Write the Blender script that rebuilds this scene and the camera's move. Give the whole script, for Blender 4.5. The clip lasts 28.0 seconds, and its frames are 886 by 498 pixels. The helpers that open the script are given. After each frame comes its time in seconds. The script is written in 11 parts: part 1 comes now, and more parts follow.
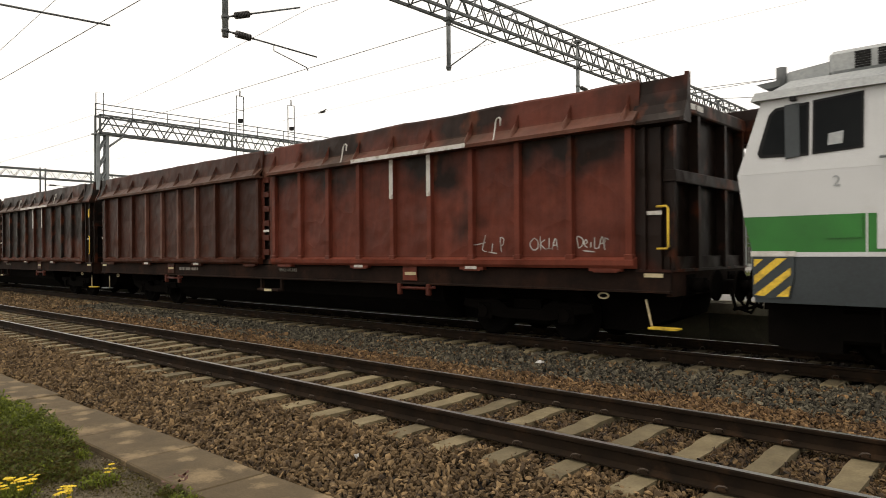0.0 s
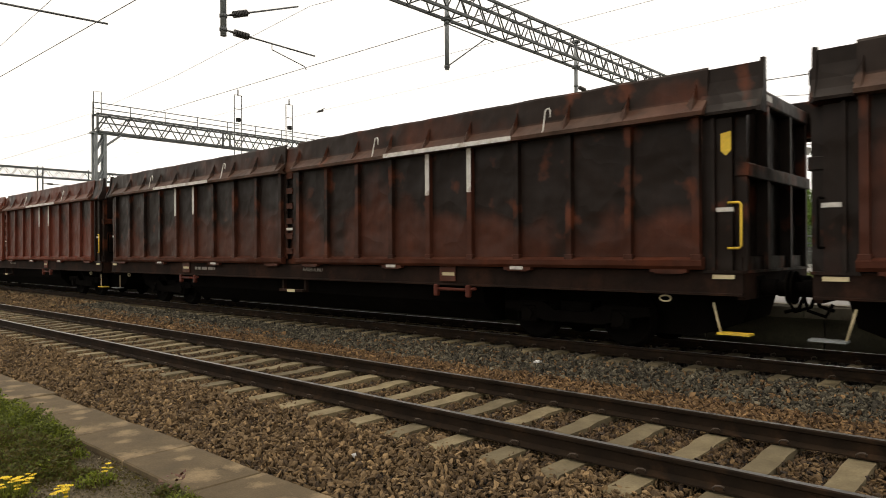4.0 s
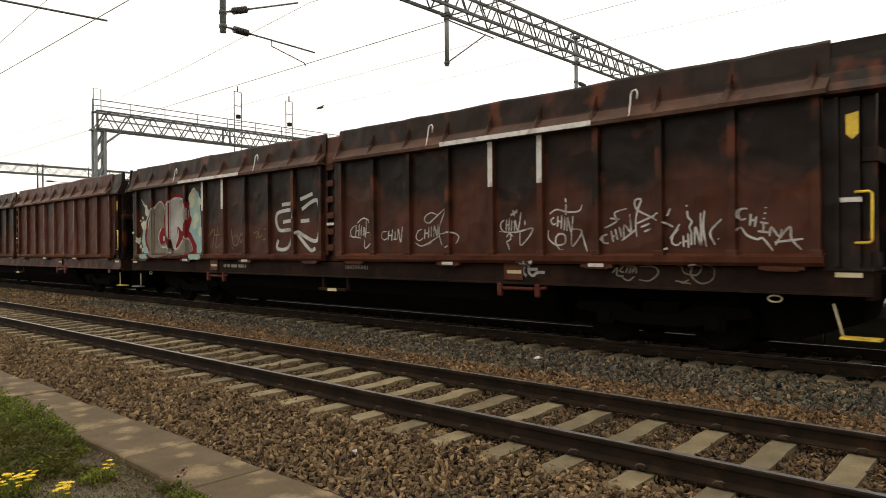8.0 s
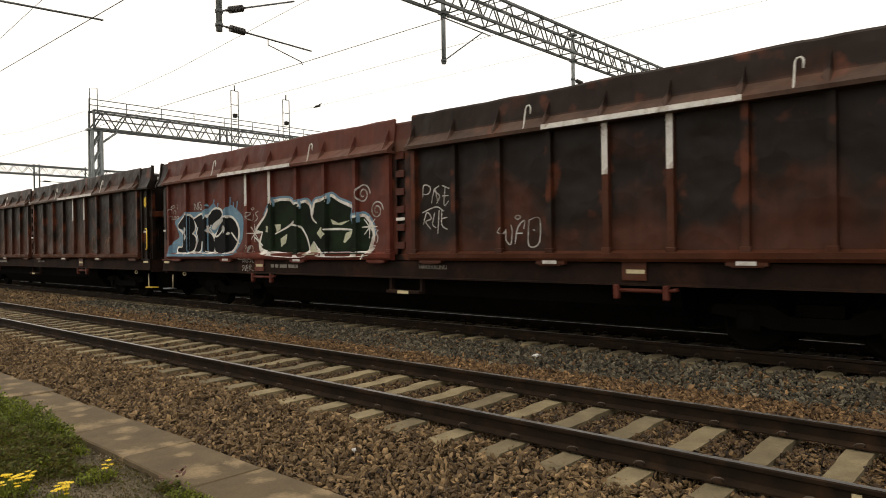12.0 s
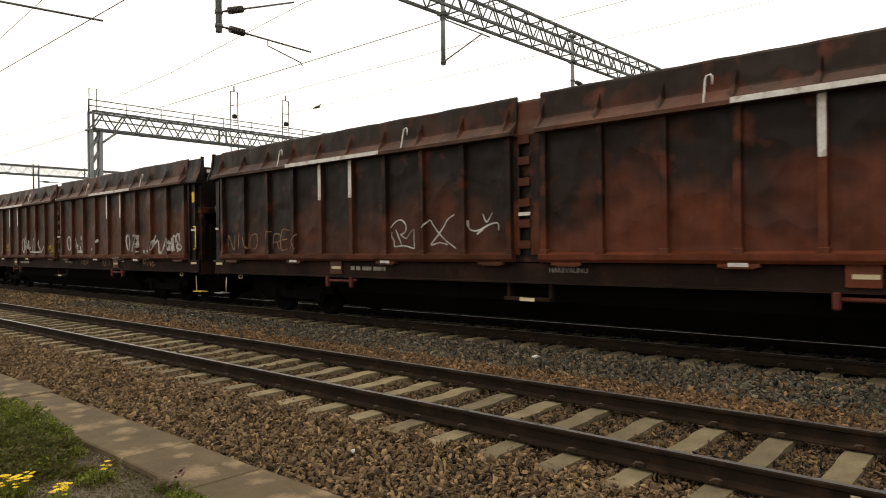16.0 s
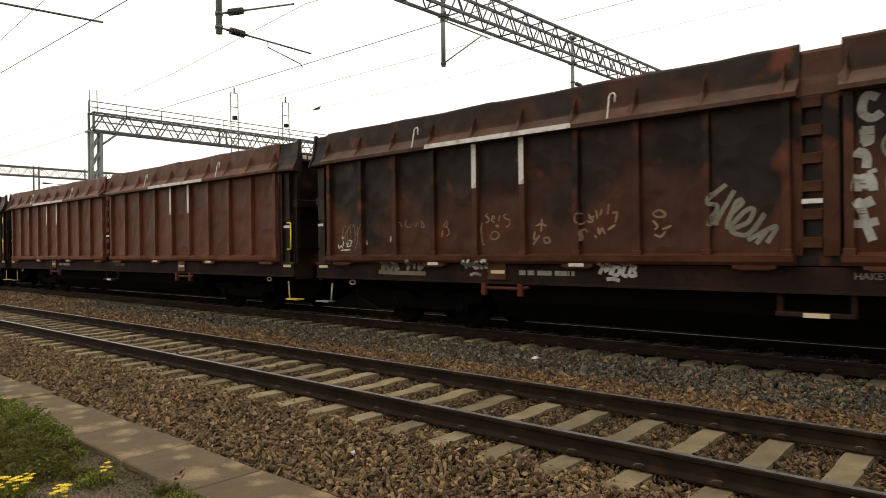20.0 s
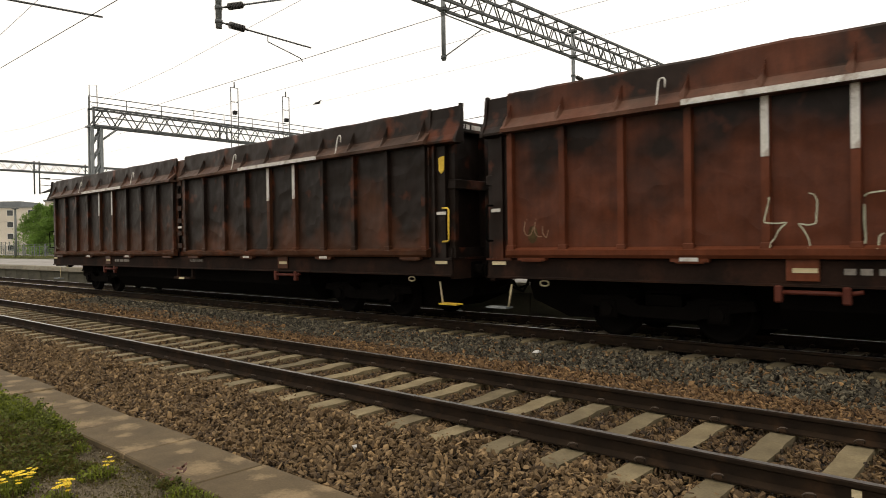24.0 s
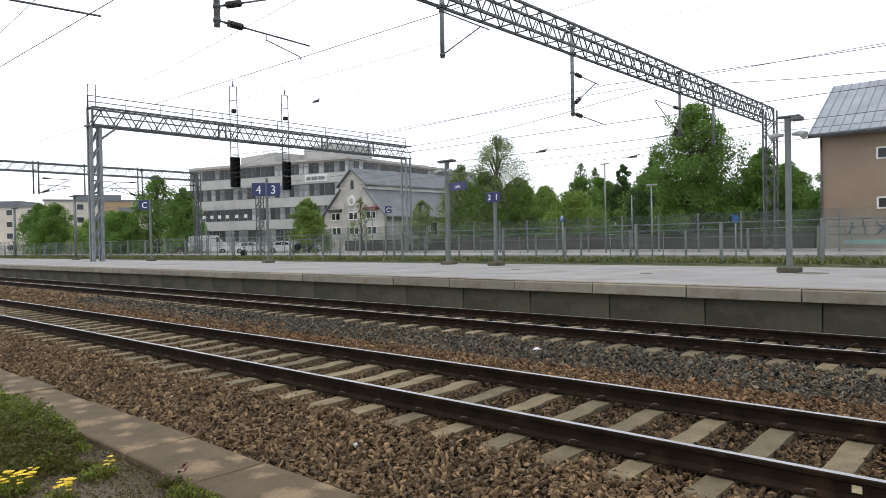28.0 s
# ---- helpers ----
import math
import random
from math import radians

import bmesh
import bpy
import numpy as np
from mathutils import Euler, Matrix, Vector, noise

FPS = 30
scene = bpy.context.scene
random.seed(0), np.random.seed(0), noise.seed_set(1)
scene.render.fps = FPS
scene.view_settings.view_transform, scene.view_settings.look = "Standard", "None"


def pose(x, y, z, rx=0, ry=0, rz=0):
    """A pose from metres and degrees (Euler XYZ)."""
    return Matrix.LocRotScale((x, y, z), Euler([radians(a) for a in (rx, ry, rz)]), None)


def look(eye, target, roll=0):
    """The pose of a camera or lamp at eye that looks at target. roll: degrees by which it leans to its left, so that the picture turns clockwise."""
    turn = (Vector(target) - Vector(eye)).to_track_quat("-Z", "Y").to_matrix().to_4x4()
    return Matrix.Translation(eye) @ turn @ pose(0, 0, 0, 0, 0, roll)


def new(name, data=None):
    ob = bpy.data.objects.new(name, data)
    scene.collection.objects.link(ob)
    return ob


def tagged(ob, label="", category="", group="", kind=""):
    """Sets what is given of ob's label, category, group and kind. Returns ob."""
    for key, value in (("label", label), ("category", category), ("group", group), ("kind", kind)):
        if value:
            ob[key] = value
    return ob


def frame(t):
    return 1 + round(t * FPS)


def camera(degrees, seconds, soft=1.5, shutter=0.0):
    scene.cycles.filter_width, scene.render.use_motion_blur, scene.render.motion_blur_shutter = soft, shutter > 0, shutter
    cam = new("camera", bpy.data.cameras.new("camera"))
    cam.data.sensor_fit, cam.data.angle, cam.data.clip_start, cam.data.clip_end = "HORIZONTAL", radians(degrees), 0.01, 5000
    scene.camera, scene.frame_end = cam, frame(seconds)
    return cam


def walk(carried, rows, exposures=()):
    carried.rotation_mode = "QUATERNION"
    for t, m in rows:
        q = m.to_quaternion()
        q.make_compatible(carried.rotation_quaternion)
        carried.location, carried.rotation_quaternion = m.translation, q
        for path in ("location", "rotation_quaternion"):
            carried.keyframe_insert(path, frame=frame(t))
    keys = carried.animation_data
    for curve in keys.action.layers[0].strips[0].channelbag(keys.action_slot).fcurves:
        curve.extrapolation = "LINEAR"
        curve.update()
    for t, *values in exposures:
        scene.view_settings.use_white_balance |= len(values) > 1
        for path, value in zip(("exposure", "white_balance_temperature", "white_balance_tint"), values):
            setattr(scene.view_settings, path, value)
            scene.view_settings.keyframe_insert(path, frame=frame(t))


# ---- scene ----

# The camera stands still beside the track on a shaky support; it only turns a little.
# Heading (degrees left of straight across the tracks), tilt and roll over time.
EYE = (0.0, 0.0, 1.606)
TURNS = (
    (0, 42.214, 0.203, -0.438), (0.5, 42.214, 0.193, -0.460), (1, 42.206, 0.138, -0.510), (1.5, 42.174, 0.157, -0.451),
    (2, 42.231, 0.148, -0.456), (2.5, 42.167, 0.145, -0.429), (3, 42.105, 0.151, -0.385), (3.5, 42.040, 0.175, -0.331),
    (5.5, 42.048, 0.088, -0.364), (6, 42.104, 0.147, -0.373), (6.5, 42.076, 0.008, -0.413), (7, 42.095, -0.055, -0.398),
    (7.5, 42.097, -0.141, -0.521), (8, 42.070, -0.136, -0.455), (8.5, 42.052, -0.170, -0.534), (9, 42.063, -0.196, -0.647),
    (9.5, 42.042, -0.238, -0.732), (10, 42.001, -0.278, -0.789), (10.5, 41.975, -0.288, -0.735), (11, 41.951, -0.273, -0.721),
    (11.5, 41.915, -0.270, -0.737), (12, 41.895, -0.294, -0.766), (12.5, 41.903, -0.256, -0.721), (14.5, 41.762, -0.145, -0.714),
    (15, 41.769, -0.197, -0.699), (15.5, 41.840, -0.224, -0.684), (16, 41.838, -0.208, -0.693), (16.5, 41.821, -0.165, -0.632),
    (17, 41.833, -0.189, -0.646), (17.5, 41.839, -0.214, -0.696), (18, 41.855, -0.228, -0.709), (18.5, 41.823, -0.253, -0.738),
    (19, 41.775, -0.111, -0.573), (19.5, 41.813, -0.121, -0.702), (20, 41.846, -0.091, -0.695), (20.5, 41.892, -0.091, -0.647),
    (21, 41.902, -0.204, -0.751), (21.5, 41.923, -0.311, -0.836), (23.5, 41.948, -0.516, -0.925), (24, 41.918, -0.566, -0.847),
    (24.5, 42.001, -0.590, -0.871), (25, 41.948, -0.657, -0.946), (25.5, 41.963, -0.700, -0.934), (26, 41.967, -0.683, -0.964),
    (26.5, 41.954, -0.592, -1.014), (27, 41.996, -0.615, -1.130), (27.5, 41.968, -0.588, -1.061), (28, 41.892, -0.760, -1.125),
)
EXPOSURE = ((0, -0.05, 7700, 9), (2.5, -0.05, 7850, 9), (24.4, -0.05, 7850, 9), (25.6, 0.10, 7600, 9), (26.2, 0.10, 7300, 9), (27, 0.10, 6900, 9), (28, 0.10, 6350, 10))


def turned(heading, tilt, roll):
    h, p = radians(heading), radians(tilt)
    way = Vector((-math.sin(h) * math.cos(p), math.cos(h) * math.cos(p), math.sin(p)))
    return look(EYE, Vector(EYE) + way, roll)


cam = camera(65.92, 28.0, soft=0.9, shutter=0.05)
walk(cam, [(t, turned(a, b, c)) for t, a, b, c in TURNS], EXPOSURE)

# ---- sky: bright even overcast ----
world = bpy.data.worlds.new("overcast")
scene.world = world
world.use_nodes = True
wn, wl = world.node_tree.nodes, world.node_tree.links
sky = wn.new("ShaderNodeTexSky")
sky.sky_type, sky.sun_disc = "NISHITA", False
sky.sun_elevation, sky.sun_rotation = radians(48), radians(150)
sky.altitude, sky.air_density, sky.dust_density = 100, 1.0, 3.0
geo_dir = wn.new("ShaderNodeTexCoord")
cloud = wn.new("ShaderNodeTexNoise")
cloud.inputs["Scale"].default_value, cloud.inputs["Detail"].default_value = 2.2, 5
wl.new(geo_dir.outputs["Generated"], cloud.inputs["Vector"])
ramp = wn.new("ShaderNodeValToRGB")
ramp.color_ramp.elements[0].position, ramp.color_ramp.elements[1].position = 0.3, 0.72
ramp.color_ramp.elements[0].color = (9.3, 9.5, 10.2, 1)
ramp.color_ramp.elements[1].color = (11.5, 11.5, 11.9, 1)
wl.new(cloud.outputs["Fac"], ramp.inputs["Fac"])
veil = wn.new("ShaderNodeMixRGB")
veil.inputs["Fac"].default_value = 0.88
wl.new(sky.outputs["Color"], veil.inputs["Color1"])
wl.new(ramp.outputs["Color"], veil.inputs["Color2"])
wl.new(veil.outputs["Color"], wn["Background"].inputs["Color"])
wn["Background"].inputs["Strength"].default_value = 0.128

sun = new("sun", bpy.data.lights.new("sun", "SUN"))
sun.data.energy, sun.data.angle, sun.data.color = 0.8, radians(14), (1.0, 0.96, 0.9)
sun.matrix_world = look((0, 0, 50), (9, 17, 0))

# ---- materials ----
def node_material(name, rough=0.8, metal=0.0):
    m = bpy.data.materials.new(name)
    m.use_nodes = True
    n, l = m.node_tree.nodes, m.node_tree.links
    b = n["Principled BSDF"]
    b.inputs["Roughness"].default_value, b.inputs["Metallic"].default_value = rough, metal
    return m, n, l, b


def mixer(n, l, fac, a, b, mode="MIX"):
    mx = n.new("ShaderNodeMixRGB")
    mx.blend_type = mode
    for sock, v in (("Fac", fac), ("Color1", a), ("Color2", b)):
        if isinstance(v, (int, float)):
            mx.inputs[sock].default_value = v if sock == "Fac" else (v, v, v, 1)
        elif isinstance(v, tuple):
            mx.inputs[sock].default_value = (*v, 1)
        else:
            l.new(v, mx.inputs[sock])
    return mx.outputs["Color"]


def noise_out(n, l, coord, scale, detail=4, rough=0.55, stretch=None):
    if stretch:
        mp = n.new("ShaderNodeMapping")
        mp.inputs["Scale"].default_value = stretch
        l.new(coord, mp.inputs["Vector"])
        coord = mp.outputs["Vector"]
    t = n.new("ShaderNodeTexNoise")
    t.inputs["Scale"].default_value, t.inputs["Detail"].default_value, t.inputs["Roughness"].default_value = scale, detail, rough
    l.new(coord, t.inputs["Vector"])
    return t.outputs["Fac"]


def ramp_out(n, l, fac, stops):
    r = n.new("ShaderNodeValToRGB")
    e = r.color_ramp.elements
    while len(e) < len(stops):
        e.new(0.5)
    for k, (p, c) in zip(e, stops):
        k.position, k.color = p, ((c, c, c, 1) if isinstance(c, (int, float)) else (*c, 1))
    l.new(fac, r.inputs["Fac"])
    return r.outputs["Color"]


def bump(n, l, b, height, strength=0.4, distance=0.01):
    bp = n.new("ShaderNodeBump")
    bp.inputs["Strength"].default_value, bp.inputs["Distance"].default_value = strength, distance
    l.new(height, bp.inputs["Height"])
    l.new(bp.outputs["Normal"], b.inputs["Normal"])


def surface(name, c1, c2, scale=3.0, fine=40.0, rough=0.8, metal=0.0, relief=0.3, depth=0.005, stain=None, stretch=None, islands=0.0, vary=0.0):
    """A two-scale surface: broad mottling, fine grain, relief; stain: a third colour in patches."""
    m, n, l, b = node_material(name, rough, metal)
    tc = n.new("ShaderNodeTexCoord").outputs["Object"]
    big = noise_out(n, l, tc, scale, 5, 0.6, stretch)
    small = noise_out(n, l, tc, fine, 4, 0.6)
    col = mixer(n, l, ramp_out(n, l, big, ((0.32, 0.0), (0.68, 1.0))), c1, c2)
    if stain:
        patch = noise_out(n, l, tc, scale * 0.6 + 0.2, 6, 0.65)
        col = mixer(n, l, ramp_out(n, l, patch, ((0.52, 0.0), (0.64, 0.8))), col, stain)
    col = mixer(n, l, 0.35, col, ramp_out(n, l, small, ((0.25, 0.45), (0.75, 1.5))), "MULTIPLY")
    if islands:
        g = n.new("ShaderNodeNewGeometry").outputs["Random Per Island"]
        col = mixer(n, l, 1.0, col, ramp_out(n, l, g, ((0.0, 1 - islands), (1.0, 1 + islands))), "MULTIPLY")
    if vary:
        g = n.new("ShaderNodeObjectInfo").outputs["Random"]
        col = mixer(n, l, 1.0, col, ramp_out(n, l, g, ((0.0, 1 - vary), (1.0, 1 + vary))), "MULTIPLY")
    l.new(col, b.inputs["Base Color"])
    if relief:
        bump(n, l, b, small, relief, depth)
    return m


def rusty_wagon(name, dents=0.56, dust=0.0):
    """Old wagon paint. The object's colour is the paint; its alpha is how much soot lies on it."""
    m, n, l, b = node_material(name, 0.72)
    info = n.new("ShaderNodeObjectInfo")
    tc = n.new("ShaderNodeTexCoord").outputs["Object"]
    shift = n.new("ShaderNodeVectorMath")
    shift.operation = "MULTIPLY_ADD"
    comb = n.new("ShaderNodeCombineXYZ")
    tint = n.new("ShaderNodeSeparateColor")
    l.new(info.outputs["Color"], tint.inputs[0])
    seed = n.new("ShaderNodeMath")
    seed.operation = "DIVIDE"
    l.new(tint.outputs[0], seed.inputs[0]), l.new(tint.outputs[1], seed.inputs[1])
    l.new(seed.outputs[0], comb.inputs["X"]), l.new(seed.outputs[0], comb.inputs["Z"])
    l.new(comb.outputs["Vector"], shift.inputs[0])
    shift.inputs[1].default_value = (71.0, 0, 93.0)
    l.new(tc, shift.inputs[2])
    at = shift.outputs["Vector"]
    broad = noise_out(n, l, at, 1.3, 5, 0.62)
    fine = noise_out(n, l, at, 26, 5, 0.65)
    streak = noise_out(n, l, at, 7.0, 4, 0.6, (1.0, 1.0, 0.12))
    paint = mixer(n, l, 0.55, info.outputs["Color"], ramp_out(n, l, broad, ((0.3, 0.55), (0.7, 1.45))), "MULTIPLY")
    # bright rust at the edges of the soot
    rust = mixer(n, l, ramp_out(n, l, noise_out(n, l, at, 1.4, 4, 0.5), ((0.56, 0.0), (0.72, 0.32))), paint, (0.13, 0.033, 0.014))
    up = n.new("ShaderNodeSeparateXYZ")
    l.new(tc, up.inputs[0])
    h = n.new("ShaderNodeMapRange")
    h.inputs["From Min"].default_value, h.inputs["From Max"].default_value = 0.0, 2.1
    h.inputs["To Min"].default_value, h.inputs["To Max"].default_value = -0.38, 0.26
    l.new(up.outputs["Z"], h.inputs["Value"])
    a = n.new("ShaderNodeMath")
    stretch = n.new("ShaderNodeMapRange")
    stretch.inputs["From Min"].default_value, stretch.inputs["From Max"].default_value = 0.3, 0.7
    stretch.inputs["To Min"].default_value, stretch.inputs["To Max"].default_value = -0.36, 0.36
    stretch.clamp = False
    l.new(noise_out(n, l, at, 0.62, 4, 0.5), stretch.inputs["Value"])
    l.new(h.outputs["Result"], a.inputs[0]), l.new(stretch.outputs["Result"], a.inputs[1])
    c = n.new("ShaderNodeMath")
    l.new(a.outputs[0], c.inputs[0]), l.new(info.outputs["Alpha"], c.inputs[1])
    soot = ramp_out(n, l, c.outputs[0], ((0.40, 0.0), (0.66, 0.95)))
    col = mixer(n, l, soot, rust, (0.0100, 0.0068, 0.0053))
    # rust breaking through in spots and beside the posts
    bay = n.new("ShaderNodeMath")
    bay.operation = "MULTIPLY_ADD"
    l.new(up.outputs["X"], bay.inputs[0])
    bay.inputs[1].default_value, bay.inputs[2].default_value = 1 / 1.045, 20.0
    part_of = n.new("ShaderNodeMath")
    part_of.operation = "FRACT"
    l.new(bay.outputs[0], part_of.inputs[0])
    half_way = n.new("ShaderNodeMath")
    half_way.operation = "SUBTRACT"
    l.new(part_of.outputs[0], half_way.inputs[0])
    half_way.inputs[1].default_value = 0.5
    side = n.new("ShaderNodeMath")
    side.operation = "ABSOLUTE"
    l.new(half_way.outputs[0], side.inputs[0])
    edge = n.new("ShaderNodeMapRange")
    edge.inputs["From Min"].default_value, edge.inputs["From Max"].default_value = 0.28, 0.50
    edge.inputs["To Min"].default_value, edge.inputs["To Max"].default_value = 0.0, 0.13
    l.new(side.outputs[0], edge.inputs["Value"])
    spot = n.new("ShaderNodeMath")
    l.new(edge.outputs["Result"], spot.inputs[0]), l.new(noise_out(n, l, at, 1.9, 3, 0.5), spot.inputs[1])
    bare = mixer(n, l, 1.0, ramp_out(n, l, spot.outputs[0], ((0.61, 0.0), (0.745, 0.72))), soot, "MULTIPLY")
    col = mixer(n, l, bare, col, (0.118, 0.032, 0.0142))
    # dust, its colour also carrying the sky light on the up-facing lip
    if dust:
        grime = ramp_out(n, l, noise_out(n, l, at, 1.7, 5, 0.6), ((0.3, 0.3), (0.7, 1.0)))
        lip_light = n.new("ShaderNodeMapRange")
        lip_light.inputs["From Min"].default_value, lip_light.inputs["From Max"].default_value = 0.235, 0.29
        lip_light.inputs["To Min"].default_value, lip_light.inputs["To Max"].default_value = dust, dust * 0.10
        l.new(up.outputs["Z"], lip_light.inputs["Value"])
        col = mixer(n, l, mixer(n, l, 1.0, grime, lip_light.outputs["Result"], "MULTIPLY"), col, (0.140, 0.082, 0.060))
    col = mixer(n, l, 0.34, col, ramp_out(n, l, streak, ((0.3, 0.5), (0.7, 1.35))), "MULTIPLY")
    col = mixer(n, l, 0.14, col, ramp_out(n, l, fine, ((0.3, 0.4), (0.7, 1.5))), "MULTIPLY")
    l.new(col, b.inputs["Base Color"])
    l.new(ramp_out(n, l, broad, ((0.3, 0.36), (0.7, 0.56))), b.inputs["Roughness"])
    two = n.new("ShaderNodeMath")
    two.operation = "MULTIPLY_ADD"
    l.new(fine, two.inputs[0])
    two.inputs[1].default_value = 0.018
    # beaten sheet: soft bulges with a few creases between them
    crease = n.new("ShaderNodeTexVoronoi")
    crease.inputs["Scale"].default_value = 1.25
    warp = n.new("ShaderNodeVectorMath")
    warp.operation = "MULTIPLY_ADD"
    soft = n.new("ShaderNodeTexNoise")
    soft.inputs["Scale"].default_value = 1.6
    l.new(at, soft.inputs["Vector"])
    l.new(soft.outputs["Color"], warp.inputs[0])
    warp.inputs[1].default_value = (0.7, 0.7, 0.7)
    l.new(at, warp.inputs[2])
    l.new(warp.outputs["Vector"], crease.inputs["Vector"])
    fold_in = n.new("ShaderNodeMath")
    fold_in.operation = "MULTIPLY_ADD"
    l.new(crease.outputs["Distance"], fold_in.inputs[0])
    fold_in.inputs[1].default_value = 0.8
    l.new(noise_out(n, l, at, 2.0, 1, 0.5), fold_in.inputs[2])
    l.new(fold_in.outputs[0], two.inputs[2])
    bump(n, l, b, two.outputs[0], dents, 0.12)
    return m


M = {}
M["wagon"] = rusty_wagon("rusty_wagon_paint", 0.46)
M["flap"] = rusty_wagon("dusty_lit_wagon_flap", 0.4, 0.6)
# near-black: the shade beneath the train is put into this colour
M["under"] = surface("shade_black_underframe", (0.0022, 0.0019, 0.0016), (0.005, 0.004, 0.0034), 2.0, 30, 0.85)
M["sill"] = surface("grimy_brown_steel", (0.009, 0.0062, 0.005), (0.023, 0.0125, 0.0092), 1.6, 22, 0.8, stain=(0.034, 0.0155, 0.010))
M["tag_white"] = surface("worn_white_paint", (0.48, 0.47, 0.44), (0.64, 0.63, 0.60), 5, 60, 0.7, stain=(0.26, 0.20, 0.165))
M["yellow"] = surface("worn_yellow_paint", (0.62, 0.40, 0.03), (0.75, 0.52, 0.06), 5, 40, 0.6, stain=(0.32, 0.2, 0.03))
M["cream"] = surface("faded_cream_plate", (0.45, 0.38, 0.22), (0.58, 0.5, 0.33), 6, 60, 0.7)
M["letter"] = surface("faded_white_lettering", (0.15, 0.135, 0.12), (0.27, 0.25, 0.22), 8, 60, 0.8)
M["spray_white"] = surface("white_spray_paint", (0.24, 0.23, 0.215), (0.46, 0.45, 0.435), 3.5, 30, 0.75, stain=(0.10, 0.07, 0.055))
M["spray_silver"] = surface("silver_spray_paint", (0.20, 0.195, 0.175), (0.36, 0.36, 0.345), 1.6, 30, 0.6, 0.1, stain=(0.10, 0.088, 0.065))
M["spray_dark"] = surface("dark_green_black_spray", (0.004, 0.005, 0.004), (0.010, 0.020, 0.009), 2, 30, 0.7)
M["spray_blue"] = surface("pale_blue_spray", (0.085, 0.165, 0.24), (0.15, 0.25, 0.32), 3, 30, 0.75)
M["spray_teal"] = surface("pale_teal_spray", (0.17, 0.30, 0.32), (0.28, 0.38, 0.34), 3, 30, 0.75)
M["spray_red"] = surface("red_spray", (0.115, 0.009, 0.011), (0.18, 0.012, 0.016), 3, 30, 0.7)
M["spray_yellow"] = surface("yellow_spray", (0.28, 0.21, 0.012), (0.40, 0.31, 0.025), 3, 30, 0.75)
M["spray_pink"] = surface("pale_violet_spray", (0.19, 0.115, 0.185), (0.27, 0.175, 0.255), 3, 30, 0.75)
M["spray_black"] = surface("soft_black_spray", (0.0035, 0.004, 0.0045), (0.009, 0.010, 0.011), 2, 30, 0.7)
M["spray_chrome"] = surface("bright_silver_spray", (0.34, 0.345, 0.335), (0.48, 0.485, 0.475), 2.5, 30, 0.6, 0.1, stain=(0.22, 0.21, 0.185))
M["spray_cream"] = surface("pale_cream_spray", (0.34, 0.35, 0.26), (0.46, 0.47, 0.36), 4, 30, 0.75)
M["spray_ghost"] = surface("faded_tan_spray", (0.13, 0.075, 0.05), (0.22, 0.145, 0.10), 3, 30, 0.8)
M["spray_wash"] = surface("washed_yellow_brown_spray", (0.085, 0.056, 0.024), (0.26, 0.19, 0.092), 3.5, 30, 0.8, stain=(0.032, 0.014, 0.008))
M["spray_dirty"] = surface("dirty_olive_spray", (0.050, 0.037, 0.016), (0.12, 0.088, 0.036), 2, 30, 0.8, stain=(0.03, 0.012, 0.007))
M["spray_olive"] = surface("olive_grey_spray", (0.11, 0.10, 0.08), (0.18, 0.165, 0.135), 2, 30, 0.75)
M["steel"] = surface("galvanised_steel", (0.15, 0.17, 0.18), (0.25, 0.27, 0.28), 2.5, 30, 0.55, 0.35, 0.15)
M["truss"] = surface("weathered_grey_steel", (0.060, 0.066, 0.070), (0.125, 0.135, 0.14), 2.5, 30, 0.65, 0.2, 0.15)
M["insulator"] = surface("brown_black_insulator", (0.015, 0.013, 0.012), (0.035, 0.03, 0.028), 5, 40, 0.4)
M["wire"] = surface("dark_copper_wire", (0.05, 0.05, 0.05), (0.09, 0.085, 0.08), 5, 40, 0.6, 0.3, 0)
M["rail_side"] = surface("rusty_rail_steel", (0.0085, 0.006, 0.0042), (0.022, 0.0138, 0.0084), 3, 50, 0.8, stain=(0.036, 0.020, 0.011))
M["rail_top"] = surface("polished_rail_head", (0.34, 0.34, 0.345), (0.50, 0.50, 0.50), 4, 60, 0.36, 0.9, 0.05, stretch=(0.1, 1, 1))
M["concrete"] = surface("weathered_concrete", (0.115, 0.092, 0.060), (0.215, 0.182, 0.128), 2.6, 45, 0.9, stain=(0.098, 0.062, 0.036), vary=0.25)
M["clip"] = surface("rusty_clip_steel", (0.04, 0.028, 0.02), (0.085, 0.062, 0.047), 6, 50, 0.7)
M["rubber"] = surface("black_rubber", (0.008, 0.008, 0.008), (0.016, 0.016, 0.016), 6, 50, 0.8)


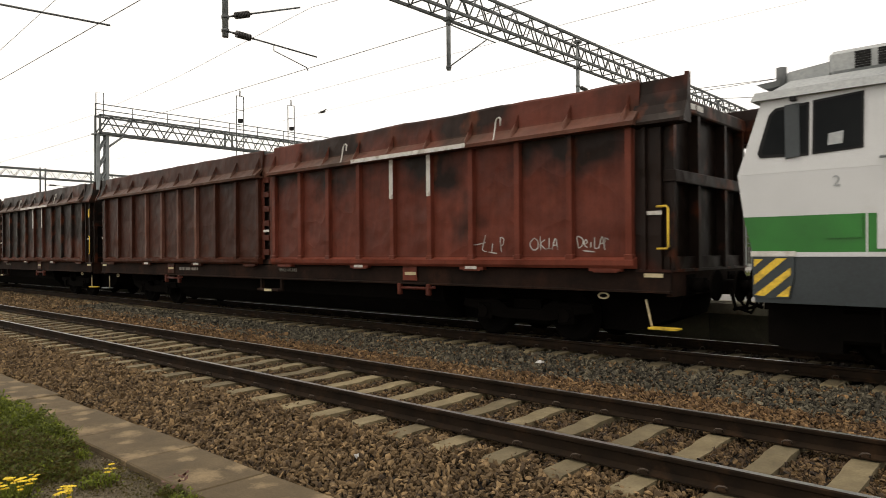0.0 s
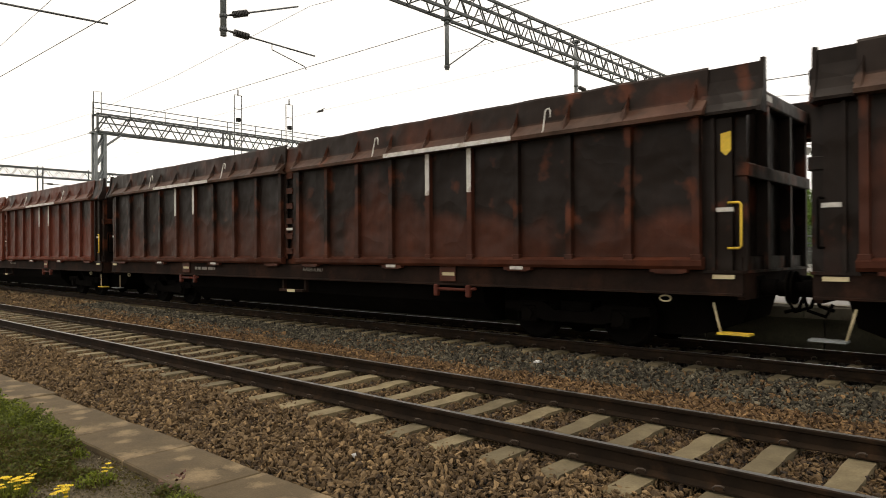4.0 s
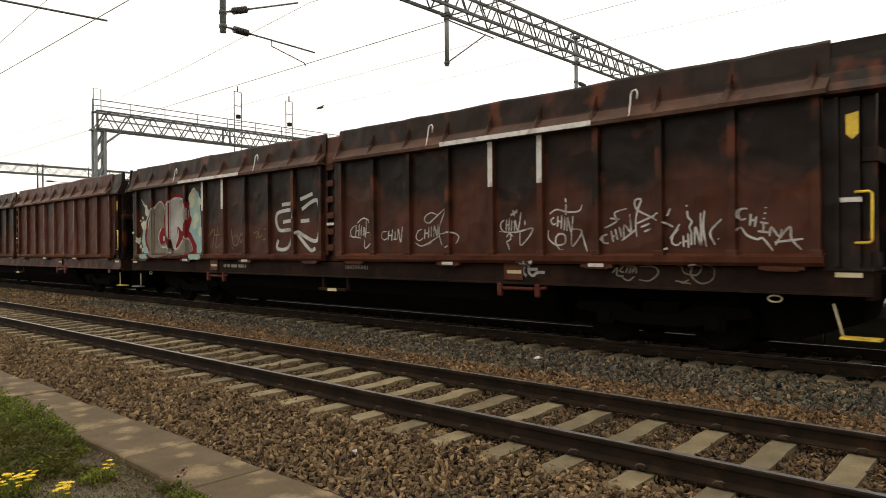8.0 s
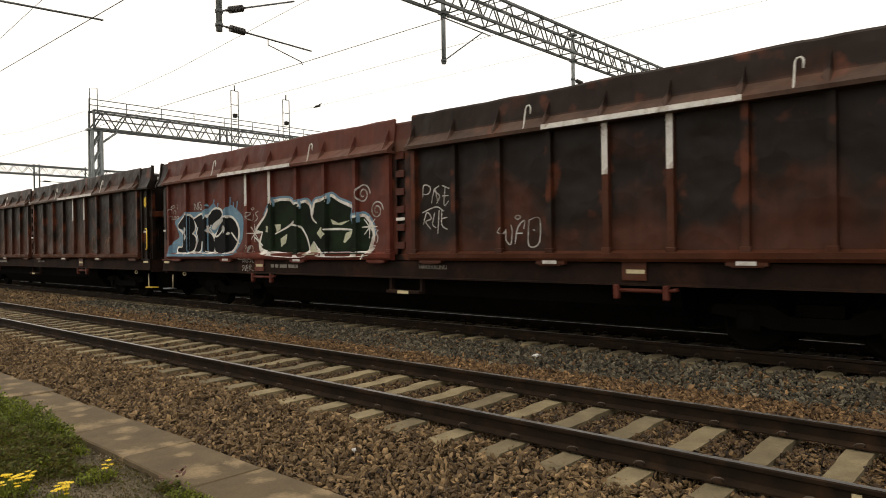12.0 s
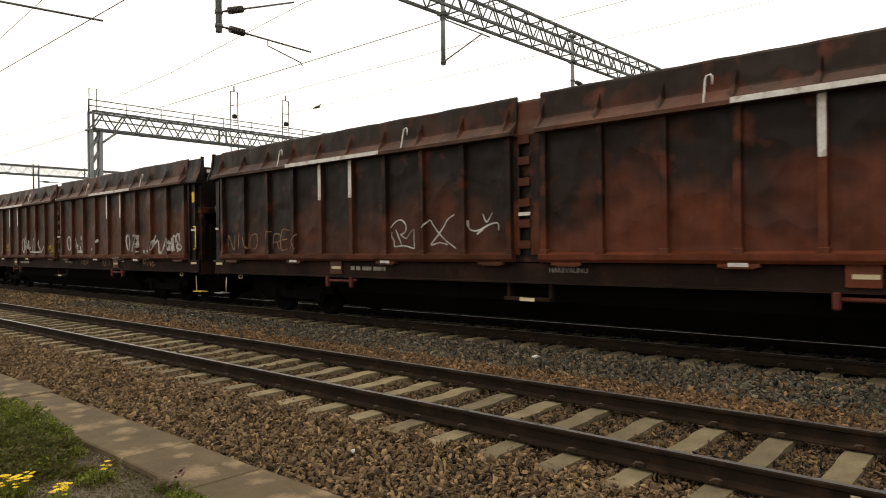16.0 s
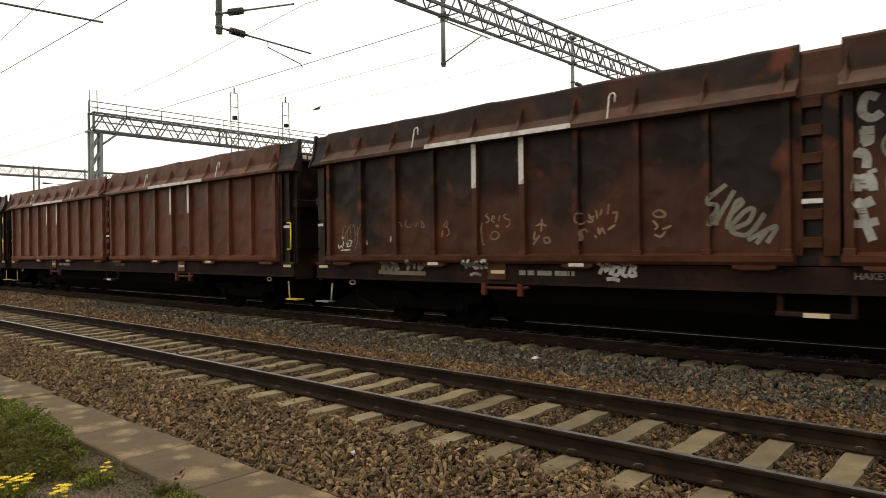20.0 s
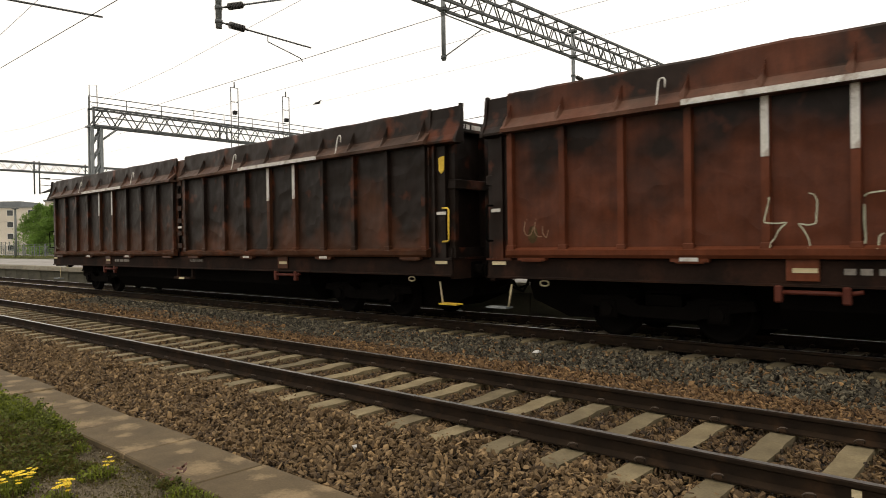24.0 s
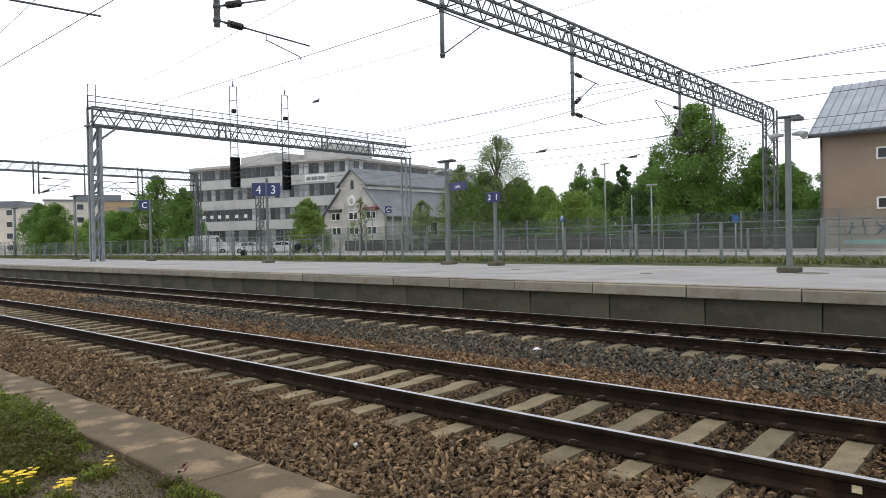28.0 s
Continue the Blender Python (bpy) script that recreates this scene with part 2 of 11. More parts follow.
def slab_material():
    """Trodden concrete cover slabs: brown dirt with pale worn patches beside the joints."""
    m, n, l, b = node_material("weathered_brown_slab", 0.92)
    tc = n.new("ShaderNodeTexCoord").outputs["Object"]
    rnd = n.new("ShaderNodeObjectInfo").outputs["Random"]
    shift = n.new("ShaderNodeCombineXYZ")
    l.new(rnd, shift.inputs["Z"])
    mv = n.new("ShaderNodeVectorMath")
    mv.operation = "MULTIPLY_ADD"
    l.new(shift.outputs["Vector"], mv.inputs[0])
    mv.inputs[1].default_value = (0, 0, 40.0)
    l.new(tc, mv.inputs[2])
    at = mv.outputs["Vector"]
    broad, fine = noise_out(n, l, at, 3.2, 6, 0.65), noise_out(n, l, at, 55, 4, 0.6)
    col = mixer(n, l, ramp_out(n, l, broad, ((0.3, 0.0), (0.7, 1.0))), (0.060, 0.042, 0.020), (0.112, 0.079, 0.041))
    side = n.new("ShaderNodeCombineXYZ")
    l.new(rnd, side.inputs["X"]), l.new(rnd, side.inputs["Y"])
    moved = n.new("ShaderNodeVectorMath")
    moved.operation = "MULTIPLY_ADD"
    l.new(side.outputs["Vector"], moved.inputs[0])
    moved.inputs[1].default_value = (0.34, -0.20, 0)
    l.new(tc, moved.inputs[2])
    total = None
    for x, y, r in ((0.36, -0.12, 0.34), (0.40, 0.22, 0.22), (-0.48, 0.16, 0.24), (-0.18, 0.02, 0.16)):
        d = n.new("ShaderNodeVectorMath")
        d.operation = "DISTANCE"
        l.new(moved.outputs["Vector"], d.inputs[0])
        d.inputs[1].default_value = (x + 0.17, y - 0.10, 0)
        k = n.new("ShaderNodeMapRange")
        k.inputs["From Min"].default_value, k.inputs["From Max"].default_value = 0.0, r
        k.inputs["To Min"].default_value, k.inputs["To Max"].default_value = 0.55, 0.0
        l.new(d.outputs["Value"], k.inputs["Value"])
        if total is None:
            total = k.outputs["Result"]
        else:
            mx = n.new("ShaderNodeMath")
            mx.operation = "MAXIMUM"
            l.new(total, mx.inputs[0]), l.new(k.outputs["Result"], mx.inputs[1])
            total = mx.outputs[0]
    su = n.new("ShaderNodeMath")
    l.new(total, su.inputs[0]), l.new(noise_out(n, l, at, 7.0, 8, 0.72), su.inputs[1])
    col = mixer(n, l, ramp_out(n, l, su.outputs[0], ((0.70, 0.0), (0.96, 0.85))), col, (0.230, 0.165, 0.092))
    col = mixer(n, l, 0.4, col, ramp_out(n, l, fine, ((0.25, 0.45), (0.75, 1.5))), "MULTIPLY")
    l.new(col, b.inputs["Base Color"])
    bump(n, l, b, fine, 0.4, 0.006)
    return m


M["slab"] = slab_material()
M["platform"] = surface("pale_platform_concrete", (0.205, 0.197, 0.188), (0.285, 0.276, 0.262), 0.6, 30, 0.85, stain=(0.17, 0.16, 0.15))
M["edge"] = surface("platform_edge_concrete", (0.165, 0.150, 0.112), (0.25, 0.232, 0.180), 0.9, 40, 0.9, stain=(0.115, 0.080, 0.052), vary=0.14)
M["face"] = surface("grey_platform_face", (0.066, 0.063, 0.040), (0.108, 0.102, 0.068), 0.7, 35, 0.9, stain=(0.044, 0.040, 0.026), vary=0.1)
M["nosing"] = surface("rust_stained_platform_rim", (0.13, 0.085, 0.055), (0.22, 0.175, 0.125), 1.8, 40, 0.9, stain=(0.09, 0.045, 0.026))
M["soil"] = surface("dusty_gravel_soil", (0.087, 0.068, 0.030), (0.205, 0.165, 0.088), 2.5, 70, 0.95, relief=0.8, depth=0.02, stain=(0.10, 0.085, 0.052))
M["far_ground"] = surface("grassy_ground", (0.05, 0.075, 0.025), (0.11, 0.12, 0.055), 0.15, 6, 0.95, relief=0.5, depth=0.05)
M["asphalt"] = surface("grey_asphalt", (0.05, 0.05, 0.05), (0.085, 0.083, 0.08), 0.5, 30, 0.9)


def ballast_material(name, c1, c2, dark, islands):
    m, n, l, b = node_material(name, 0.9)
    g = n.new("ShaderNodeNewGeometry")
    col = ramp_out(n, l, g.outputs["Random Per Island"], ((0.0, dark), (0.30, c1), (0.80, c2), (1.0, tuple(islands * v for v in c2))))
    tc = n.new("ShaderNodeTexCoord").outputs["Object"]
    col = mixer(n, l, 0.5, col, ramp_out(n, l, noise_out(n, l, tc, 45, 4), ((0.3, 0.55), (0.7, 1.4))), "MULTIPLY")
    col = mixer(n, l, 0.5, col, ramp_out(n, l, noise_out(n, l, tc, 0.8, 3), ((0.3, 0.7), (0.7, 1.3))), "MULTIPLY")
    l.new(col, b.inputs["Base Color"])
    bump(n, l, b, noise_out(n, l, tc, 120, 3), 0.35, 0.004)
    return m


M["stone_brown"] = ballast_material("brown_granite_ballast", (0.086, 0.052, 0.022), (0.150, 0.097, 0.047), (0.036, 0.021, 0.009), 1.8)
M["stone_rust"] = ballast_material("rust_stained_ballast", (0.092, 0.049, 0.019), (0.150, 0.088, 0.039), (0.034, 0.018, 0.008), 1.8)
# the shade the train throws on this ballast is put into its colours
M["stone_shaded"] = ballast_material("shade_darkened_ballast", (0.018, 0.013, 0.010), (0.036, 0.027, 0.021), (0.007, 0.005, 0.004), 1.8)
M["stone_fine"] = ballast_material("dark_brown_fine_ballast", (0.059, 0.033, 0.0135), (0.107, 0.066, 0.029), (0.020, 0.013, 0.008), 1.6)
M["stone_grey"] = ballast_material("fresh_grey_ballast", (0.038, 0.033, 0.022), (0.088, 0.077, 0.053), (0.012, 0.0102, 0.007), 1.9)


# ---- mesh helpers ----
class Geo:
    """Collects boxes, tubes and prisms into one mesh."""

    def __init__(self):
        self.v, self.f, self.s = [], [], []

    def add(self, verts, faces, smooth=False):
        k = len(self.v)
        self.v.extend(tuple(p) for p in verts)
        for q in faces:
            self.f.append(tuple(i + k for i in q))
            self.s.append(smooth)
        return self

    def box(self, x0, x1, y0, y1, z0, z1, c=0.0):
        x0, x1, y0, y1, z0, z1 = min(x0, x1), max(x0, x1), min(y0, y1), max(y0, y1), min(z0, z1), max(z0, z1)
        if c <= 0:
            v = [(x, y, z) for x in (x0, x1) for y in (y0, y1) for z in (z0, z1)]
            return self.add(v, [(0, 1, 3, 2), (4, 6, 7, 5), (0, 4, 5, 1), (2, 3, 7, 6), (0, 2, 6, 4), (1, 5, 7, 3)])
        c = min(c, (x1 - x0) * 0.45, (y1 - y0) * 0.45, (z1 - z0) * 0.45)
        bm = bmesh.new()
        bmesh.ops.create_cube(bm, size=1.0, matrix=Matrix.LocRotScale(((x0 + x1) / 2, (y0 + y1) / 2, (z0 + z1) / 2), None, (x1 - x0, y1 - y0, z1 - z0)))
        bmesh.ops.bevel(bm, geom=bm.edges[:], offset=c, segments=1, affect="EDGES")
        bm.verts.index_update()
        self.add([p.co for p in bm.verts], [[p.index for p in q.verts] for q in bm.faces])
        bm.free()
        return self

    def tube(self, pts, r, n=8, cap=True, r2=None):
        pts = [Vector(p) for p in pts]
        v, f = [], []
        side = None
        for i, p in enumerate(pts):
            d = (pts[min(i + 1, len(pts) - 1)] - pts[max(i - 1, 0)]).normalized()
            if side is None:
                side = d.cross(Vector((0, 0, 1)) if abs(d.z) < 0.9 else Vector((1, 0, 0))).normalized()
            else:
                side = (side - d * side.dot(d)).normalized()
            other = d.cross(side)
            rr = r if r2 is None else r + (r2 - r) * i / max(1, len(pts) - 1)
            v += [p + (side * math.cos(2 * math.pi * k / n) + other * math.sin(2 * math.pi * k / n)) * rr for k in range(n)]
        for i in range(len(pts) - 1):
            f += [(i * n + k, i * n + (k + 1) % n, (i + 1) * n + (k + 1) % n, (i + 1) * n + k) for k in range(n)]
        self.add(v, f, True)
        if cap:
            e = len(self.v)
            self.f += [tuple(e - len(v) + k for k in reversed(range(n))), tuple(e - n + k for k in range(n))]
            self.s += [False, False]
        return self

    def prism(self, outline, axis, a, b):
        """A flat outline pushed from a to b along an axis: 'x' takes (y, z), 'y' takes (x, z), 'z' takes (x, y)."""
        put = {"x": lambda p, t: (t, p[0], p[1]), "y": lambda p, t: (p[0], t, p[1]), "z": lambda p, t: (p[0], p[1], t)}[axis]
        n = len(outline)
        v = [put(p, a) for p in outline] + [put(p, b) for p in outline]
        f = [(k, (k + 1) % n, n + (k + 1) % n, n + k) for k in range(n)] + [tuple(reversed(range(n))), tuple(range(n, 2 * n))]
        return self.add(v, f)

    def bar(self, a, b, w, d=None):
        """A square bar between two points."""
        return self.tube([a, b], w * 0.7071, 4, True)

    def mesh(self, name, mats):
        me = bpy.data.meshes.new(name)
        me.from_pydata(self.v, [], self.f)
        me.polygons.foreach_set("use_smooth", self.s)
        for m in mats if isinstance(mats, (list, tuple)) else [mats]:
            me.materials.append(m)
        bm = bmesh.new()
        bm.from_mesh(me)
        bmesh.ops.recalc_face_normals(bm, faces=bm.faces[:])
        bm.to_mesh(me)
        bm.free()
        return me


def part(name, geo, material, parent=None, label="", at=None):
    """Links geometry (or a ready mesh) as one mesh object under a thing or part."""
    ob = new(name, geo.mesh(name, material) if isinstance(geo, Geo) else geo)
    ob.parent = parent
    if at is not None:
        ob.matrix_basis = at if isinstance(at, Matrix) else Matrix.Translation(at)
    return tagged(ob, label)


def thing(name, label, category, group="", kind="", at=(0, 0, 0)):
    ob = new(name)
    ob.empty_display_size = 0.2
    ob.matrix_basis = at if isinstance(at, Matrix) else Matrix.Translation(at)
    return tagged(ob, label, category, group, kind)


def solid(name, geo, material, label, category, group="", kind="", at=None):
    return tagged(part(name, geo, material, None, "", at), label, category, group, kind)


def quick_mesh(name, verts, quads, mat):
    """A large mesh straight from arrays of corners and quads."""
    me = bpy.data.meshes.new(name)
    me.vertices.add(len(verts))
    me.vertices.foreach_set("co", np.asarray(verts, dtype=np.float32).ravel())
    k = quads.shape[1]
    me.loops.add(quads.size)
    me.loops.foreach_set("vertex_index", quads.astype(np.int32).ravel())
    me.polygons.add(len(quads))
    me.polygons.foreach_set("loop_start", np.arange(0, quads.size, k, dtype=np.int32))
    me.polygons.foreach_set("use_smooth", np.zeros(len(quads), dtype=bool))
    me.materials.append(mat)
    me.update(calc_edges=True)
    return me

for key in [k for k in M if k.startswith("spray")]:
    M[key].node_tree.nodes["Principled BSDF"].inputs["Specular IOR Level"].default_value = 0.08
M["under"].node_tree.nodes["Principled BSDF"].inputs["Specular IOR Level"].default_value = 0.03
for key in ("rail_side", "sill"):
    M[key].node_tree.nodes["Principled BSDF"].inputs["Specular IOR Level"].default_value = 0.08
for key in ("wagon", "flap"):
    M[key].node_tree.nodes["Principled BSDF"].inputs["Specular IOR Level"].default_value = 0.14

# ---- ground, tracks, ballast, platform ----
RNG = np.random.default_rng(7)
Y1, Y2 = 5.928, 11.332          # centre lines of the two near tracks
GAUGE = 1.595                   # rail head centre to rail head centre
PITCH = 0.61                    # sleeper spacing


def stone_faces(n):
    """Triangles of n stones: a waist of six corners between two small caps."""
    f = [(6, 7, 8), (11, 10, 9)]
    for k in range(3):
        a, b, c, m = 2 * k, 2 * k + 1, (2 * k + 2) % 6, (k + 1) % 3
        f += [(a, b, 6 + k), (b, c, 6 + k), (c, 6 + m, 6 + k), (b, a, 9 + k), (c, b, 9 + k), (9 + m, c, 9 + k)]
    return (np.array(f)[None] + 12 * np.arange(n)[:, None, None]).reshape(-1, 3)


def chunk_verts(xyz, size):
    """Broken stones: a ragged waist and two caps, flattened and turned at random."""
    n = len(xyz)
    ang = np.arange(6) * math.pi / 3
    waist = np.stack([np.cos(ang), np.sin(ang), 0 * ang], -1) * 1.15
    ang = np.arange(3) * 2 * math.pi / 3 + math.pi / 6
    cap = np.stack([np.cos(ang) * 0.72, np.sin(ang) * 0.72, 0 * ang + 0.85], -1)
    base = np.concatenate([waist, cap, cap * (1, 1, -1)])
    v = base[None] * (1 + RNG.uniform(-0.50, 0.30, (n, 12, 3))) + RNG.uniform(-0.24, 0.24, (n, 12, 3))
    v = v * RNG.uniform((0.80, 0.50, 0.26), (1.35, 0.95, 0.62), (n, 3))[:, None]
    a = RNG.normal(size=(n, 4))
    a[:, 0] += 0.6
    w, x, y, z = (a / np.linalg.norm(a, axis=1, keepdims=True)).T
    r = np.stack([np.stack([1 - 2 * (y * y + z * z), 2 * (x * y - z * w), 2 * (x * z + y * w)], -1),
                  np.stack([2 * (x * y + z * w), 1 - 2 * (x * x + z * z), 2 * (y * z - x * w)], -1),
                  np.stack([2 * (x * z - y * w), 2 * (y * z + x * w), 1 - 2 * (x * x + y * y)], -1)], 1)
    v = np.einsum("nij,nkj->nki", r, v) * (size[:, None, None] * 0.5)
    return (v + xyz[:, None]).reshape(-1, 3)


def bed(y):
    """Height of the ballast across the line."""
    h = np.interp(y, [3.0, 3.35, 4.2, 4.5, 4.8, 7.1, 7.3, 7.7, 8.4, 9.2, 9.9, 10.2, 12.5, 13.2], [-0.32, -0.28, -0.236, -0.212, -0.225, -0.248, -0.225, -0.27, -0.29, -0.265, -0.225, -0.240, -0.240, -0.28])
    return h


def on_sleeper(x, y):
    a = np.abs((x + 5.515 + PITCH / 2) % PITCH - PITCH / 2) < 0.105
    b = np.abs((x + 4.13 + PITCH / 2) % PITCH - PITCH / 2) < 0.105
    end = RNG.uniform(0.98, 1.26, len(x))
    return (a & (np.abs(y - Y1) < end)) | (b & (np.abs(y - Y2) < end + 0.04))


def stones(name, x0, x1, y0, y1, per_m2, size, mat, label):
    n = int((x1 - x0) * (y1 - y0) * per_m2)
    x, y = RNG.uniform(x0, x1, n), RNG.uniform(y0, y1, n)
    s = size * RNG.uniform(0.55, 1.45, n)
    low = on_sleeper(x, y)
    keep = ~low
    x, y, s = x[keep], y[keep], s[keep]
    z = bed(y) + RNG.uniform(-0.042, 0.022, len(x))
    ob = new(name, quick_mesh(name, chunk_verts(np.stack([x, y, z], -1), s), stone_faces(len(x)), M[mat]))
    return tagged(ob, label, "ballast", kind="stuff")


# one sheet of ground to the horizon
xs = [-3000, -600, -200, -100, -60, -40, -25, -15, -8, -4, 0, 4, 10, 40, 200, 600, 3000]
ys = [-3000, -300, -40, -8, 0, 1.2, 2.3, 2.57, 3.1, 3.4, 4.2, 4.7, 7.2, 7.7, 8.4, 9.2, 10.0, 12.7, 13.3, 21.6, 21.95, 23.4, 24.7, 28.0, 36.5, 37.2, 80, 300, 3000]
zs = [-0.27, -0.27, -0.27, -0.27, -0.27, -0.27, -0.28, -0.34, -0.34, -0.33, -0.30, -0.30, -0.30, -0.32, -0.33, -0.31, -0.29, -0.29, -0.32, -0.3, 0.58, 0.74, 0.70, 0.0, 0.0, 0.0, 0.3, 0.3, 0.3]
g = Geo()
g.add([(x, y, z) for y, z in zip(ys, zs) for x in xs], [(j * len(xs) + i, j * len(xs) + i + 1, (j + 1) * len(xs) + i + 1, (j + 1) * len(xs) + i)
                                                       for j in range(len(ys) - 1) for i in range(len(xs) - 1)])
ground_mat, n, l, b = node_material("ground", 0.95)
pos = n.new("ShaderNodeNewGeometry").outputs["Position"]
sep = n.new("ShaderNodeSeparateXYZ")
l.new(pos, sep.inputs[0])
wob = n.new("ShaderNodeMath")
wob.operation = "MULTIPLY_ADD"
l.new(noise_out(n, l, pos, 1.2, 5), wob.inputs[0])
wob.inputs[1].default_value = 0.5
l.new(sep.outputs["Y"], wob.inputs[2])


def zone(edge, width=0.05):
    r = n.new("ShaderNodeMapRange")
    r.inputs["From Min"].default_value, r.inputs["From Max"].default_value = edge - width + 0.25, edge + width + 0.25
    l.new(wob.outputs[0], r.inputs["Value"])
    return r.outputs["Result"]


dirt = mixer(n, l, ramp_out(n, l, noise_out(n, l, pos, 3.0, 9, 0.72), ((0.35, 0.0), (0.65, 1.0))), (0.075, 0.058, 0.034), (0.15, 0.120, 0.078))
# bed below the stones: near-black, painting the shade in their gaps
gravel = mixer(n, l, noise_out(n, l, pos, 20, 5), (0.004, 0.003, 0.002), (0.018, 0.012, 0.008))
grass = mixer(n, l, ramp_out(n, l, noise_out(n, l, pos, 0.5, 6), ((0.35, 0.0), (0.65, 1.0))), (0.05, 0.075, 0.022), (0.12, 0.125, 0.06))
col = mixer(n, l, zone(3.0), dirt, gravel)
col = mixer(n, l, zone(13.4), col, grass)
col = mixer(n, l, zone(-6.0, 2), grass, col)
l.new(mixer(n, l, 0.3, col, ramp_out(n, l, noise_out(n, l, pos, 90, 3), ((0.3, 0.5), (0.7, 1.5))), "MULTIPLY"), b.inputs["Base Color"])
bump(n, l, b, noise_out(n, l, pos, 60, 4), 0.8, 0.02)
solid("ground", g, ground_mat, "shade-dark bed under ballast, dusty soil and rough grass ground", "ground", kind="structure")

# rail profile, 172 mm high, running along x
HEAD = [(-0.036, -0.012), (-0.028, -0.002), (0.028, -0.002), (0.036, -0.012), (0.034, -0.040), (0.009, -0.052), (0.009, -0.135), (0.075, -0.160), (0.075, -0.172),
        (-0.075, -0.172), (-0.075, -0.160), (-0.009, -0.135), (-0.009, -0.052), (-0.034, -0.040)]


def rail_mesh(name):
    ga = Geo().prism(HEAD, "x", -460, 460)
    me = ga.mesh(name, [M["rail_side"], M["rail_top"]])
    for p in me.polygons:
        if p.center.z > -0.006 and p.normal.z > 0.3:
            p.material_index = 1
    return me


def sleeper_material():
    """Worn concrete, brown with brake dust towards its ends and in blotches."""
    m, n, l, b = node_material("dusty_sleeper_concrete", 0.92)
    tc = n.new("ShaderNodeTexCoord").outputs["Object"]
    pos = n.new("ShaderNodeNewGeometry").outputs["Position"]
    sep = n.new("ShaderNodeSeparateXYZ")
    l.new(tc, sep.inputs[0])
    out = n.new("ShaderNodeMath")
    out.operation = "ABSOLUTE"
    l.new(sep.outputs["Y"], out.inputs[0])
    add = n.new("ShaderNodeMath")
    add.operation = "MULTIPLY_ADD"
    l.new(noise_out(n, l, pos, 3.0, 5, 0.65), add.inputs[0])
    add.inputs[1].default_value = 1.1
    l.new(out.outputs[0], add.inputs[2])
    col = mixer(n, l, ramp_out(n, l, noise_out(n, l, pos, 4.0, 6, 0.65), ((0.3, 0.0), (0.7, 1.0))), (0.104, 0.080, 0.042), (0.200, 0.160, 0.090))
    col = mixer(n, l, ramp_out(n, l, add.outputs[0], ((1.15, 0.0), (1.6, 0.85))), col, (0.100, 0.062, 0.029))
    rnd = n.new("ShaderNodeObjectInfo").outputs["Random"]
    col = mixer(n, l, 1.0, col, ramp_out(n, l, rnd, ((0.0, 0.72), (1.0, 1.28))), "MULTIPLY")
    col = mixer(n, l, 0.4, col, ramp_out(n, l, noise_out(n, l, pos, 50, 4), ((0.25, 0.45), (0.75, 1.5))), "MULTIPLY")
    l.new(col, b.inputs["Base Color"])
    bump(n, l, b, noise_out(n, l, pos, 45, 4), 0.4, 0.006)
    return m


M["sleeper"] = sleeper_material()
SLEEPER = Geo().prism([(-1.29, -0.40), (-1.29, -0.215), (-1.25, -0.190), (-0.45, -0.185), (-0.3, -0.205), (0.3, -0.205), (0.45, -0.185), (1.25, -0.190), (1.29, -0.215), (1.29, -0.40)], "x", -0.105, 0.105)
# a sprung steel clip: an open loop that rises from its seat and bears on the rail foot
CLIP = Geo().tube([(-0.038, -0.082, -0.165), (-0.040, -0.098, -0.140), (-0.014, -0.106, -0.118), (0.022, -0.098, -0.115), (0.036, -0.076, -0.130), (0.026, -0.058, -0.148)], 0.0075, 6)


def track(name, yc, x_first, label):
    t = thing(name, label, "railway track", kind="structure", at=(0, yc, 0))
    rm = rail_mesh("rail")
    part("rail", rm, None, t, at=(0, -GAUGE / 2, 0))
    part("rail", rm, None, t, at=(0, GAUGE / 2, 0))
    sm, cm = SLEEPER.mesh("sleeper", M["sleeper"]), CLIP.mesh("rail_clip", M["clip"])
    first = int((-52 - x_first) / PITCH)
    k = 0
    for i in range(first, first + 96):
        x = x_first + PITCH * i
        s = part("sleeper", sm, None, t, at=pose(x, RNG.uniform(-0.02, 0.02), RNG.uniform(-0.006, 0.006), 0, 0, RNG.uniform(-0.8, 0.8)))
        if x > -22:
            for yy in (-GAUGE / 2, GAUGE / 2):
                part("rail_clip", cm, None, t, at=(x, yy, 0))
                part("rail_clip", cm, None, t, at=pose(x, yy, 0, 0, 0, 180))
    far = Geo()
    for i in list(range(-740, first)) + list(range(first + 96, 740)):
        x = x_first + PITCH * i
        far.box(x - 0.13, x + 0.13, -1.29, 1.29, -0.4, -0.19)
    tagged(part("far_sleepers", far, M["concrete"], t), "concrete sleepers further along", kind="stuff")
    return t


track("track_1", Y1, -5.515, "near track with dark rusty rails on concrete sleepers")
track("track_2", Y2, -4.13, "second track with dark rails on concrete sleepers")

stones("brown_ballast", -9, 0.4, 3.26, 4.98, 1050, 0.054, "stone_brown", "coarse brown broken granite ballast")
stones("brown_ballast", -9, 0.4, 6.88, 7.75, 900, 0.054, "stone_brown", "coarse brown broken granite ballast")
stones("brown_ballast", -9, 0.4, 4.98, 6.88, 1000, 0.046, "stone_fine", "dark brown finer ballast between the rails")
stones("brown_ballast", -21, -9, 3.26, 4.98, 800, 0.058, "stone_brown", "coarse brown broken granite ballast")
stones("brown_ballast", -21, -9, 6.88, 7.75, 600, 0.070, "stone_brown", "coarse brown broken granite ballast")
stones("brown_ballast", -21, -9, 4.98, 6.88, 600, 0.062, "stone_fine", "dark brown finer ballast between the rails")
